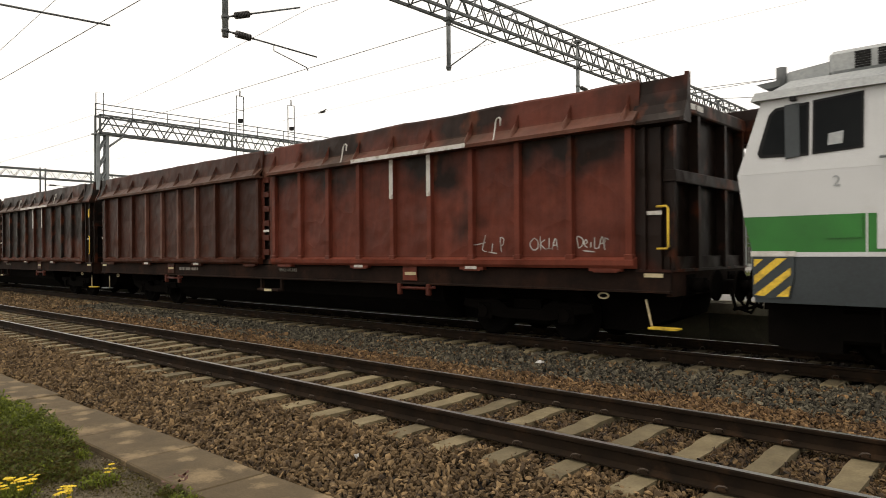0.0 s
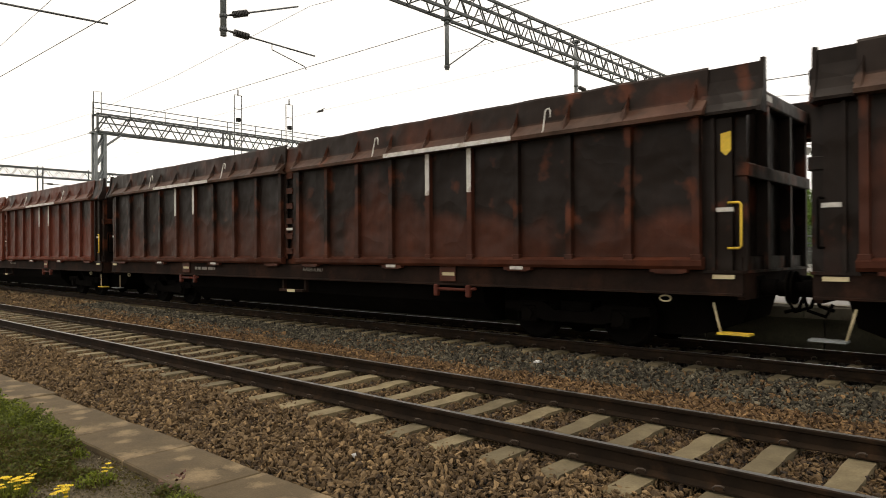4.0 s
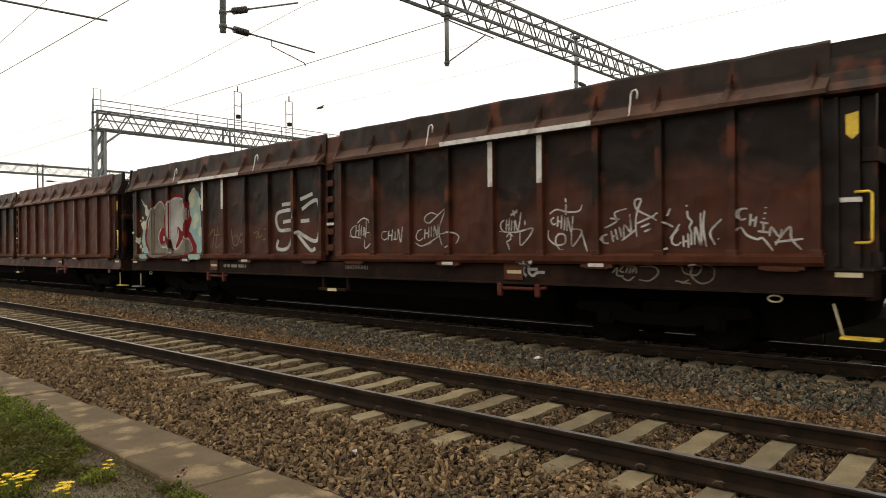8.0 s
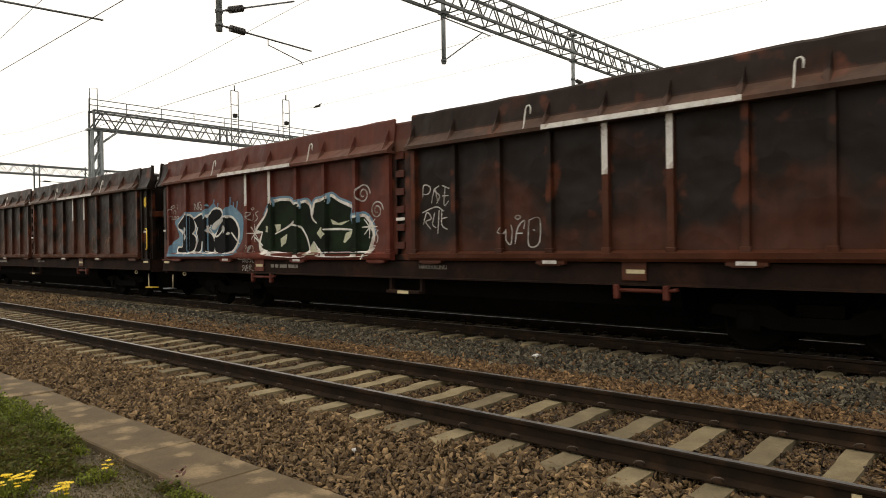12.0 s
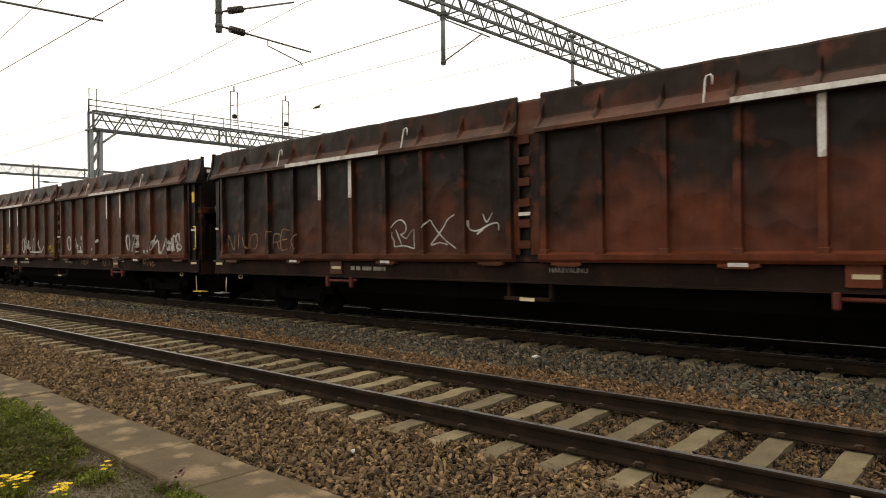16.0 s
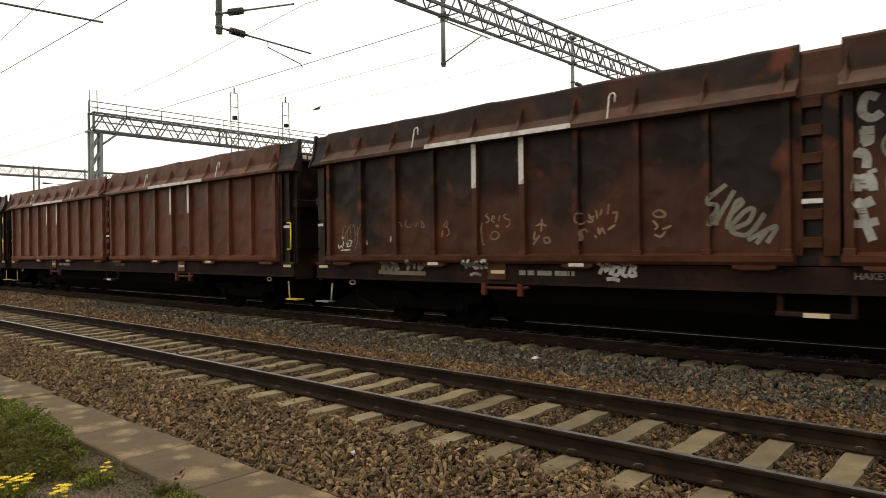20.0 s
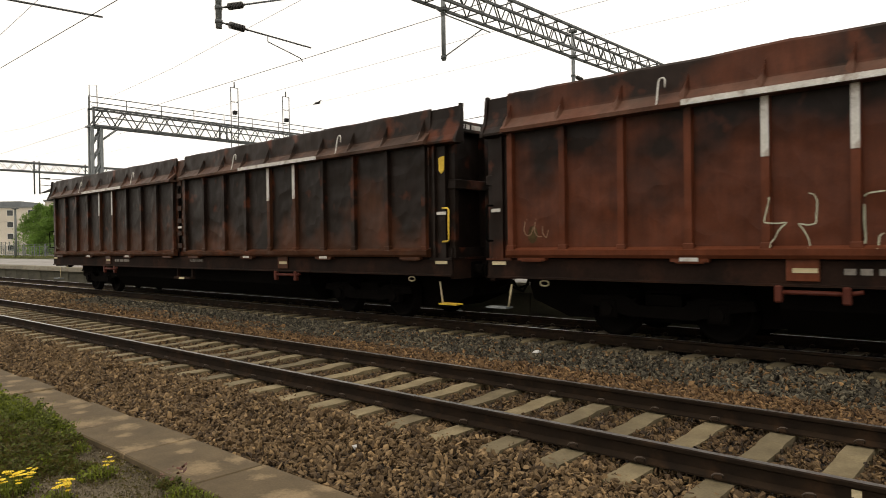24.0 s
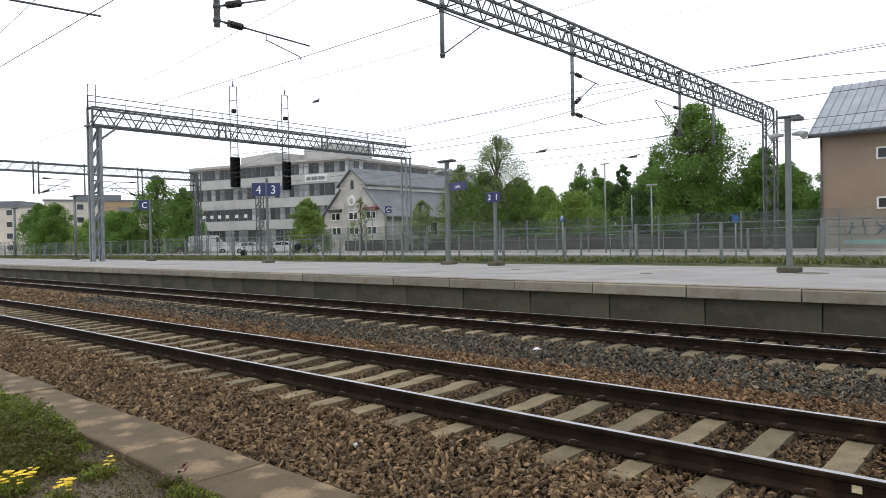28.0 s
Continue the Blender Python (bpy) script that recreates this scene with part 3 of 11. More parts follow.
stones("brown_ballast", -46, -21, 3.26, 8.9, 190, 0.10, "stone_brown", "coarse brown broken granite ballast")
stones("rusty_ballast", -13, 0.4, 7.5, 8.7, 720, 0.058, "stone_rust", "rust-stained tan ballast between tracks")
stones("rusty_ballast", -26, -13, 7.45, 9.2, 330, 0.075, "stone_rust", "rust-stained tan ballast between tracks")
stones("rusty_ballast", -12, 0.4, 8.5, 10.4, 110, 0.058, "stone_rust", "scattered tan stones among grey ballast")
stones("grey_ballast", -15, 0.4, 8.55, 10.55, 680, 0.060, "stone_grey", "fresh dark grey broken ballast beside track")
stones("grey_ballast", -26, -15, 8.6, 10.55, 300, 0.078, "stone_grey", "fresh dark grey broken ballast beside track")
stones("grey_ballast", -50, -26, 8.9, 10.55, 120, 0.12, "stone_brown", "coarse brown broken granite ballast")
stones("shaded_ballast", -50, 0.4, 10.55, 13.2, 130, 0.09, "stone_shaded", "ballast darkened for the train's shade, between the rails")

# the line runs on past the camera
stones("brown_ballast", 0.4, 14, 3.26, 7.75, 260, 0.085, "stone_brown", "coarse brown broken granite ballast")
stones("grey_ballast", 0.4, 14, 7.75, 13.2, 170, 0.09, "stone_grey", "dark grey broken ballast beside track")

# concrete cable trough with its cover slabs, beside the ballast
trough = thing("cable_trough", "weathered concrete cable trough with cover slabs", "cable trough", kind="structure", at=(0, 2.91, -0.225))
slab_mesh = Geo().box(-0.595, 0.595, -0.325, 0.325, -0.07, 0.0, 0.012).mesh("cover_slab", M["slab"])
for i in range(48):
    part("cover_slab", slab_mesh, None, trough, at=pose(-51.4 + 1.2 * i + 0.27, RNG.uniform(-0.02, 0.02), RNG.uniform(-0.008, 0.008), RNG.uniform(-0.6, 0.6), RNG.uniform(-0.4, 0.4), RNG.uniform(-0.5, 0.5)))
wall = Geo().box(-460, 460, -0.31, -0.25, -0.4, -0.071).box(-460, 460, 0.25, 0.31, -0.4, -0.071)
part("trough_wall", wall, M["concrete"], trough)

# platform between the tracks
PZ, PY = 0.606, 13.25
plat = thing("platform", "long concrete island platform with pale paved top", "platform", kind="structure")
part("platform_top", Geo().box(-460, 120, PY + 0.52, 21.9, 0.2, PZ - 0.004), M["platform"], plat, "pale worn paving")
part("platform_core", Geo().box(-460, 120, PY + 0.34, PY + 0.515, -0.4, 0.38), M["face"], plat)
lip_mesh = Geo().prism([(0.0, -0.225), (0.0, -0.03), (0.03, 0.0), (0.515, 0.0), (0.515, -0.225)], "x", -1.03, 1.03).mesh("edge_stone", M["edge"])
face_mesh = Geo().box(-1.032, 1.032, 0.24, 0.33, -0.95, -0.23, 0.012).mesh("face_panel", M["face"])
for i in range(-34, 5):
    x = -7.53 + 2.085 * i + 1.0425
    part("edge_stone", lip_mesh, None, plat, at=pose(x, PY + RNG.uniform(-0.012, 0.012), PZ + RNG.uniform(-0.006, 0.006), 0, 0, RNG.uniform(-0.15, 0.15)))
    part("face_panel", face_mesh, None, plat, at=(x + 0.27, PY + RNG.uniform(-0.008, 0.008), PZ))
for i in range(-34, 5):
    part("worn_rim", Geo().box(-1.03, 1.03, -0.002, 0.055, 0.0, 0.010, 0.003), M["nosing"], plat, "rust-stained rim of the platform edge", at=(-7.53 + 2.085 * i + 1.0425, PY + 0.02, PZ + 0.002))
for x, y, r in ((-8.2, 17.3, 0.16), (-4.5, 18.6, 0.40), (-13.0, 18.0, 0.16)):
    part("drain_cover", Geo().tube([(x, y, PZ - 0.02), (x, y, PZ + 0.004)], r, 16), M["face"], plat, "dark drain cover in the paving")
far = Geo().box(-460, -79.5, PY, PY + 0.515, PZ - 0.225, PZ).box(5, 120, PY, PY + 0.515, PZ - 0.225, PZ)
far.box(-460, -79.5, PY + 0.24, PY + 0.33, -0.35, PZ - 0.23).box(5, 120, PY + 0.24, PY + 0.33, -0.35, PZ - 0.23)
part("far_edge", far, M["edge"], plat)

# ---- the freight train ----
# place of the first wagon's middle along the track, second by second
TRAIN = ((0, -14.66), (1, 1.75), (2, 18.17), (3, 34.66), (6, 84.36), (7, 100.93), (8, 117.54), (9, 134.17), (10, 150.95), (11, 167.77), (12, 184.65), (15, 235.44), (16, 252.49),
         (17, 269.62), (18, 286.80), (19, 304.50), (20, 321.76), (21, 339.15), (24, 391.52), (25, 408.99), (26, 426.47), (27, 443.97), (28, 461.50))
SPACING = 21.6
HALF = 0.36                       # the ladder bay in the middle
BAY = 1.045
POSTS = [HALF + BAY * i for i in range(10)]
SIDE = 1.65                       # half width over the panels


def text_mesh(name, words, height, mat, depth=0.004, bold=0.0):
    cu = bpy.data.curves.new(name, "FONT")
    cu.body, cu.size, cu.extrude, cu.align_x, cu.offset = words, height * 1.4, depth, "CENTER", bold
    ob = bpy.data.objects.new(name, cu)
    scene.collection.objects.link(ob)
    bpy.context.view_layer.update()
    me = bpy.data.meshes.new_from_object(ob.evaluated_get(bpy.context.evaluated_depsgraph_get()))
    bpy.data.objects.remove(ob)
    me.materials.clear()
    me.materials.append(M[mat])
    return me


def wavy_flap(outline, a, b, seed, n=36):
    """The top flap as a bent old sheet: its upper edge wanders a little along its length."""
    rg = random.Random(seed)
    bend, rise = 0.0, 0.0
    m = len(outline)
    v, f = [], []
    for i in range(n + 1):
        bend, rise = 0.75 * bend + rg.uniform(-0.012, 0.012), 0.7 * rise + rg.uniform(-0.010, 0.010)
        x = a + (b - a) * i / n
        v += [(x, y + bend * z / 0.7, z + rise * (z / 0.7) ** 2) for y, z in outline]
    for i in range(n):
        f += [(i * m + k, i * m + (k + 1) % m, (i + 1) * m + (k + 1) % m, (i + 1) * m + k) for k in range(m)]
    f += [tuple(reversed(range(m))), tuple(range(n * m, n * m + m))]
    return Geo().add(v, f)


def wagon_meshes():
    w = {}
    # one bay of the side wall: pressed sheet, slightly dished
    nx, nz = 8, 12
    quads = [(j * (nx + 1) + i, j * (nx + 1) + i + 1, (j + 1) * (nx + 1) + i + 1, (j + 1) * (nx + 1) + i) for j in range(nz) for i in range(nx)]
    pts = []
    for j in range(nz + 1):
        for i in range(nx + 1):
            u, v = i / nx, j / nz
            dish = 0.018 * math.sin(math.pi * u) * math.sin(math.pi * v)
            pts.append((BAY * (u - 0.5), dish, 2.16 * v))
    for i in range(9):
        c = BAY * (i + 0.5)
        g = Geo().add([(x + c, y, z) for x, y, z in pts], quads, True)
        w["panel%d" % i] = g.add([(c - BAY / 2, 0.05, 0), (c + BAY / 2, 0.05, 0), (c + BAY / 2, 0.05, 2.16), (c - BAY / 2, 0.05, 2.16)], [(0, 1, 2, 3)])
    for i in range(10):
        c = BAY * i
        g = Geo().prism([(c - 0.060, 0.0), (c - 0.052, -0.085), (c + 0.052, -0.085), (c + 0.060, 0.0)], "z", 0.0, 2.16)
        w["post%d" % i] = g.box(c - 0.075, c + 0.075, -0.10, 0.0, -0.02, 0.10, 0.01)
    # sloping top flap, open gutter shape, half a wagon long
    half = POSTS[-1] - POSTS[0] + 0.24
    flap = [(0.0, 0.0), (-0.23, 0.0), (-0.24, 0.06), (-0.025, 0.25), (0.0, 0.67), (0.02, 0.705), (0.05, 0.67), (0.020, 0.25), (-0.12, 0.06), (0.0, 0.04)]
    w["flap"] = wavy_flap(flap, -0.08, half - 0.08, 3)
    w["flap_b"] = wavy_flap(flap, -0.08, half - 0.08, 4)
    w["mid_flap"] = Geo().prism([(0.03, -0.03), (-0.005, 0.03), (0.0, 0.16), (0.045, 0.58), (0.075, 0.625), (0.10, 0.58), (0.05, 0.16), (0.07, -0.03)], "x", -HALF, HALF)
    w["gusset"] = Geo().add([(0, -0.236, 0.066), (0, -0.125, 0.28), (0, -0.012, 0.52), (-0.11, -0.110, 0.18), (-0.03, -0.012, 0.40), (0.022, -0.050, 0.225), (0.022, -0.180, 0.11)], [(0, 1, 3), (1, 4, 3), (1, 2, 4), (0, 6, 1), (6, 5, 1), (5, 2, 1)])
    w["hook"] = Geo().tube([(0, -0.225, 0.06), (0, -0.20, 0.10), (0, -0.13, 0.42), (0.02, -0.125, 0.46), (0.07, -0.125, 0.47), (0.10, -0.13, 0.43), (0.10, -0.14, 0.32)], 0.014, 6)
    w["shelf"] = Geo().box(-0.28, 0.28, -0.10, 0.0, -0.055, 0.0).prism([(-0.28, 0.0), (-0.20, -0.075), (0.20, -0.075), (0.28, 0.0)], "y", -0.09, -0.02)
    w["label"] = Geo().box(-0.135, 0.135, -0.012, 0.0, -0.045, 0.045)
    w["hatch"] = Geo().box(-0.20, 0.20, -0.02, 0.0, -0.17, 0.13, 0.006)
    br = Geo().tube([(-0.42, 0, 0), (0.42, 0, 0)], 0.032, 8)
    for x in (-0.40, 0.40):
        br.box(x - 0.05, x + 0.05, -0.05, 0.05, -0.14, 0.09, 0.02)
    br.tube([(0.42, 0, 0), (0.58, -0.01, 0.03)], 0.03, 8)
    w["lever"] = br
    st = Geo().box(-0.47, -0.40, -0.04, 0.04, -0.27, 0.0).box(0.40, 0.47, -0.04, 0.04, -0.27, 0.0).box(-0.47, 0.47, -0.14, 0.05, -0.32, -0.26, 0.01)
    w["step"] = st
    w["rail"] = Geo().tube([(-0.10, -0.02, 0.0), (0.06, -0.06, 0.0), (0.09, -0.06, 0.03), (0.09, -0.06, 0.60), (0.06, -0.06, 0.63), (-0.10, -0.02, 0.63)], 0.018, 8)
    w["corner_step"] = Geo().box(-0.22, 0.22, -0.11, 0.11, -0.014, 0.014)
    w["step_arm"] = Geo().tube([(0.0, 0.0, 0.0), (-0.12, 0.05, 0.42)], 0.018, 6)
    w["rung"] = Geo().box(-0.14, 0.14, -0.045, 0.02, -0.012, 0.012)
    w["rung_back"] = Geo().box(-0.16, 0.135, 0.0, 0.03, 0.0, 2.16)
    w["stile"] = Geo().box(0.135, 0.165, -0.05, 0.03, 0.0, 2.16)
    w["ring"] = Geo().tube([(0.09 * math.cos(a), 0, 0.045 * math.sin(a)) for a in [2 * math.pi * k / 12 for k in range(13)]], 0.014, 6, False)
    # wheelset, bogie frame and buffer
    ws = Geo()
    for s in (-1, 1):
        prof = [(0.05, s * 0.70), (0.50, s * 0.72), (0.49, s * 0.75), (0.455, s * 0.76), (0.44, s * 0.86), (0.39, s * 0.865), (0.37, s * 0.82), (0.15, s * 0.80), (0.12, s * 0.88), (0.05, s * 0.90)]
        k = 28
        v = [(r * math.cos(2 * math.pi * i / k), y, r * math.sin(2 * math.pi * i / k)) for r, y in prof for i in range(k)]
        ws.add(v, [(j * k + i, j * k + (i + 1) % k, (j + 1) * k + (i + 1) % k, (j + 1) * k + i) for j in range(len(prof) - 1) for i in range(k)], True)
    ws.tube([(0, -0.95, 0), (0, 0.95, 0)], 0.085, 14)
    w["wheelset"] = ws
    bf = Geo()
    for s in (-1, 1):
        bf.prism([(-1.45, 0.55), (-1.40, 0.68), (-0.6, 0.70), (-0.35, 0.55), (0.35, 0.55), (0.6, 0.70), (1.40, 0.68), (1.45, 0.55), (1.1, 0.50), (0.55, 0.36), (-0.55, 0.36), (-1.1, 0.50)], "y", s * 0.98, s * 1.10)
    bf.box(-0.3, 0.3, -0.98, 0.98, 0.42, 0.72)
    w["bogie_frame"] = bf
    w["axle_box"] = Geo().box(-0.16, 0.16, -0.09, 0.09, -0.16, 0.16, 0.03).tube([(0, -0.09, 0), (0, -0.13, 0)], 0.11, 14)
    w["spring"] = Geo()
    for x in (-0.14, 0.0, 0.14):
        w["spring"].tube([(x, 0, 0.0), (x, 0, 0.24)], 0.055, 8)
    bu = Geo().tube([(0, 0, 0), (0.24, 0, 0)], 0.115, 14).tube([(0.22, 0, 0), (0.39, 0, 0)], 0.085, 14).box(-0.02, 0.02, -0.16, 0.16, -0.16, 0.16)
    w["buffer"] = bu
    w["buffer_head"] = Geo().tube([(0.385, 0, 0), (0.405, 0, 0), (0.42, 0, 0)], 0.235, 20)
    # solid far side, end walls, floor
    far = Geo()
    for s in (-1, 1):
        far.box(s * POSTS[0], s * POSTS[-1], SIDE - 0.06, SIDE, 1.44, 3.60)
    w["far_wall"] = far
    w["far_post"] = Geo()
    for s in (-1, 1):
        for p in POSTS:
            w["far_post"].box(s * p - 0.06, s * p + 0.06, SIDE, SIDE + 0.085, 1.44, 3.60)
    return w


WAGON = {k: v for k, v in wagon_meshes().items()}
WM = {k: WAGON[k].mesh("wagon_" + k, M[m]) for k, m in dict(**{"panel%d" % i: "wagon" for i in range(9)}, **{"post%d" % i: "wagon" for i in range(10)}, flap="flap", flap_b="flap", mid_flap="flap", gusset="flap", shelf="wagon", hook="tag_white", label="tag_white", hatch="wagon", lever="wagon",
      step="sill", rail="yellow", corner_step="yellow", step_arm="cream", rung="wagon", rung_back="wagon", stile="wagon", ring="cream", wheelset="under", bogie_frame="under", axle_box="under", spring="under", buffer="under", buffer_head="under",
      far_wall="wagon", far_post="wagon").items()}
WM["rail_plain"] = WAGON["rail"].mesh("wagon_rail_plain", M["under"])
WM["step_grey"] = WAGON["corner_step"].mesh("wagon_step_grey", M["steel"])
WM["label_cream"] = Geo().box(-0.15, 0.15, -0.014, 0.0, -0.03, 0.03).mesh("wagon_label_cream", M["cream"])
WM["label_yellow"] = Geo().prism([(-0.07, 0.0), (-0.07, 0.24), (0.07, 0.27), (0.07, 0.0), (0.0, -0.07)], "y", -0.012, 0.0).mesh("wagon_yellow_plate", M["yellow"])
WM["stem"] = Geo().box(-0.050, 0.050, -0.094, -0.086, 0.0, 0.84).mesh("wagon_white_stem", M["tag_white"])
WM["cross"] = Geo().box(-BAY * 1.52, BAY * 1.52, -0.012, 0.0, -0.040, 0.040).mesh("wagon_white_bar", M["tag_white"])
WM["word"] = text_mesh("wagon_word", "HAKEVAUNU", 0.088, "letter")
WM["number_bars"] = []
for a, b2 in ((0.0, 0.13), (0.18, 0.31), (0.38, 0.66), (0.73, 0.96), (0.98, 1.01), (1.04, 1.10)):
    WM["number_bars"].append(Geo().box(a - 0.55, b2 - 0.55, -0.004, 0.0, -0.04, 0.04).mesh("wagon_number_bar", M["letter"]))
white_on_top = Geo()
for a, b2 in ((0.0, 0.11), (0.16, 0.27), (0.33, 0.6), (0.66, 0.9)):
    white_on_top.box(0.0, 0.004, a - 0.45, b2 - 0.45, -0.045, 0.045)
WM["end_bars"] = white_on_top.mesh("wagon_end_bars", M["tag_white"])

END_PROFILE = [(-1.60, 1.30), (1.60, 1.30), (1.60, 3.87), (1.3, 3.96), (-1.3, 3.96), (-1.60, 3.87)]
HOOD = [(-SIDE + 0.03, 3.44), (-SIDE - 0.15, 3.47), (-SIDE - 0.155, 3.51), (-SIDE - 0.085, 3.62), (-SIDE - 0.03, 3.76), (-SIDE + 0.01, 3.95), (-SIDE + 0.02, 4.145), (-SIDE + 0.06, 4.125), (-SIDE + 0.05, 3.95), (-SIDE + 0.01, 3.76), (-SIDE - 0.04, 3.63), (-SIDE - 0.09, 3.54), (-SIDE + 0.05, 3.50)]
HOOD_EDGE = [(-SIDE - 0.17, 3.45), (-SIDE - 0.165, 3.52), (-SIDE - 0.05, 3.76), (-SIDE + 0.005, 4.19), (-SIDE + 0.08, 4.19), (-SIDE + 0.09, 3.45)]


def end_frame_geo(s):
    """Frame of one wagon end: corner posts, cross beams and the top rail."""
    g = Geo()
    x = s * (POSTS[-1] + 0.47)
    for y in (-1.52, 1.42, -0.6, 0.55):
        g.box(x, x + s * 0.16, y, y + 0.10, 1.30, 3.87)
    g.box(x, x + s * 0.20, -1.55, 1.55, 2.62, 2.80, 0.01)
    g.box(x, x + s * 0.18, -1.55, 1.55, 3.72, 3.94, 0.02)
    g.box(x, x + s * 0.10, -1.55, 1.55, 1.28, 1.50)
    return g


def body_geo():
    g = Geo()
    e = POSTS[-1] + 0.40
    g.box(-e, e, -SIDE + 0.06, SIDE - 0.06, 1.32, 1.44)
    for s in (-1, 1):
        g.prism(END_PROFILE, "x", s * e, s * (e + 0.06))
    g.prism([(-1.55, 1.44), (-1.55, 3.6), (-1.4, 3.6), (-1.0, 1.44)], "x", -HALF + 0.05, HALF - 0.05)
    g.prism([(1.55, 1.44), (1.55, 3.6), (1.4, 3.6), (1.0, 1.44)], "x", -HALF + 0.05, HALF - 0.05)
    return g


WM["body"] = body_geo().mesh("wagon_body", M["wagon"])
WM["load"] = None
for s in (-1, 1):
    WM["end%d" % s] = end_frame_geo(s).mesh("wagon_end", M["wagon"])
    WM["hood%d" % s] = Geo().prism(HOOD, "x", s * (POSTS[-1] + 0.08), s * (POSTS[-1] + (0.90 if s > 0 else 0.57))).mesh("wagon_hood", M["wagon"])
    WM["far_hood%d" % s] = Geo().prism([(-y, z) for y, z in HOOD], "x", s * (POSTS[-1] + 0.08), s * (POSTS[-1] + (0.90 if s > 0 else 0.57))).mesh("wagon_hood", M["wagon"])
    x_edge = s * (POSTS[-1] + (0.90 if s > 0 else 0.57))
    WM["hood_edge%d" % s] = Geo().prism(HOOD_EDGE, "x", x_edge - s * 0.045, x_edge + s * 0.012).mesh("wagon_hood_edge", M["wagon"])
    WM["cheek%d" % s] = Geo().box(s * (POSTS[-1] + 0.06), s * (POSTS[-1] + 0.47), -SIDE + 0.03, -SIDE + 0.06, 1.30, 3.62).box(s * (POSTS[-1] + 0.20), s * (POSTS[-1] + 0.25), -SIDE - 0.03, -SIDE + 0.03, 1.32, 3.56).box(s * (POSTS[-1] + 0.06), s * (POSTS[-1] + 0.62), -SIDE + 0.02, SIDE - 0.02, 1.27, 1.31).mesh("wagon_cheek", M["wagon"])
ex = POSTS[-1] + 0.60
WM["sole"] = Geo().prism([(-1.60, 1.30), (-1.60, 0.99), (-1.64, 0.985), (-1.64, 0.955), (-1.50, 0.955), (-1.50, 0.985), (-1.55, 0.99), (-1.55, 1.30)], "x", -ex, ex).mesh("wagon_sole", M["sill"])
WM["sole_rust"] = WM["sole"].copy()
WM["sole_rust"].materials[0] = M["wagon"]
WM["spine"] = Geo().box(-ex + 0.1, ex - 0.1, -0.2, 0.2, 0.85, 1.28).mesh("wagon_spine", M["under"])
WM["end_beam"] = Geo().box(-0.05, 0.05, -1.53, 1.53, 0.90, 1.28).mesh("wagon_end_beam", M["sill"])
# added mass below the floor; its black stands for the shade there
WM["floor_filler"] = Geo().prism([(-1.40, 1.28), (1.40, 1.28), (1.25, 0.62), (0.9, 0.26), (-0.9, 0.26), (-1.25, 0.62)], "x", -5.55, 5.55).mesh("wagon_floor_filler", M["under"])
WM["ledge"] = Geo().prism([(-SIDE - 0.11, -0.05), (-SIDE - 0.12, 0.03), (-SIDE + 0.02, 0.08), (-SIDE + 0.02, -0.10), (-SIDE - 0.07, -0.10)], "x", 0, POSTS[-1] - POSTS[0] + 0.18).mesh("wagon_ledge", M["wagon"])
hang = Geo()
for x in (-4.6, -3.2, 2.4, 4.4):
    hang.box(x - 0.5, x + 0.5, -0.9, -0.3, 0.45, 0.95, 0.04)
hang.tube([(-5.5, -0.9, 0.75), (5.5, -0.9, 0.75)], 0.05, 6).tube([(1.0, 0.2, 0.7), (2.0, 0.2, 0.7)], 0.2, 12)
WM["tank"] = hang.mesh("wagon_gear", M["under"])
# added black block between the wheels, hiding the bright platform beyond
WM["axle_filler"] = Geo().prism([(5.3, 1.29), (5.3, 0.30), (6.0, 0.24), (9.3, 0.24), (10.05, 0.52), (10.28, 1.29)], "y", -0.62, 0.62).mesh("wagon_axle_filler", M["under"])
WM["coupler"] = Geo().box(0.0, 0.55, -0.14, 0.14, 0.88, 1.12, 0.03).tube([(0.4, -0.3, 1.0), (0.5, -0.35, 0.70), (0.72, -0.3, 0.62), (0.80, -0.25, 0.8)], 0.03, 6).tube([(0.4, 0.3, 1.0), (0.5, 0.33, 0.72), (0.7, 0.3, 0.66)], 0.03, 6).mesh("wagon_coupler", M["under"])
# near-black sheet painted for the darkness inside the ladder openings
WM["ladder_back"] = Geo().box(-HALF + 0.06, HALF - 0.06, -1.50, -1.46, 1.44, 3.60).mesh("wagon_ladder_shade_sheet", M["under"])
WM["ladder_rail"] = Geo().box(-0.10, 0.10, -0.03, 0.0, 0.0, 2.16, 0.008).mesh("wagon_ladder_rail", M["wagon"])
WM["ladder_step"] = Geo().box(-0.12, 0.12, -0.05, 0.0, -0.07, 0.07, 0.006).mesh("wagon_ladder_step", M["wagon"])
WM["ladder_tag"] = Geo().box(-0.12, 0.12, -0.012, 0.0, -0.03, 0.03).mesh("wagon_ladder_tag", M["tag_white"])

BROWN, RED, DARK, ORANGE, MAROON = (0.042, 0.0130, 0.0076), (0.080, 0.0200, 0.0128), (0.046, 0.0143, 0.0088), (0.098, 0.0235, 0.0135), (0.082, 0.0195, 0.0146)
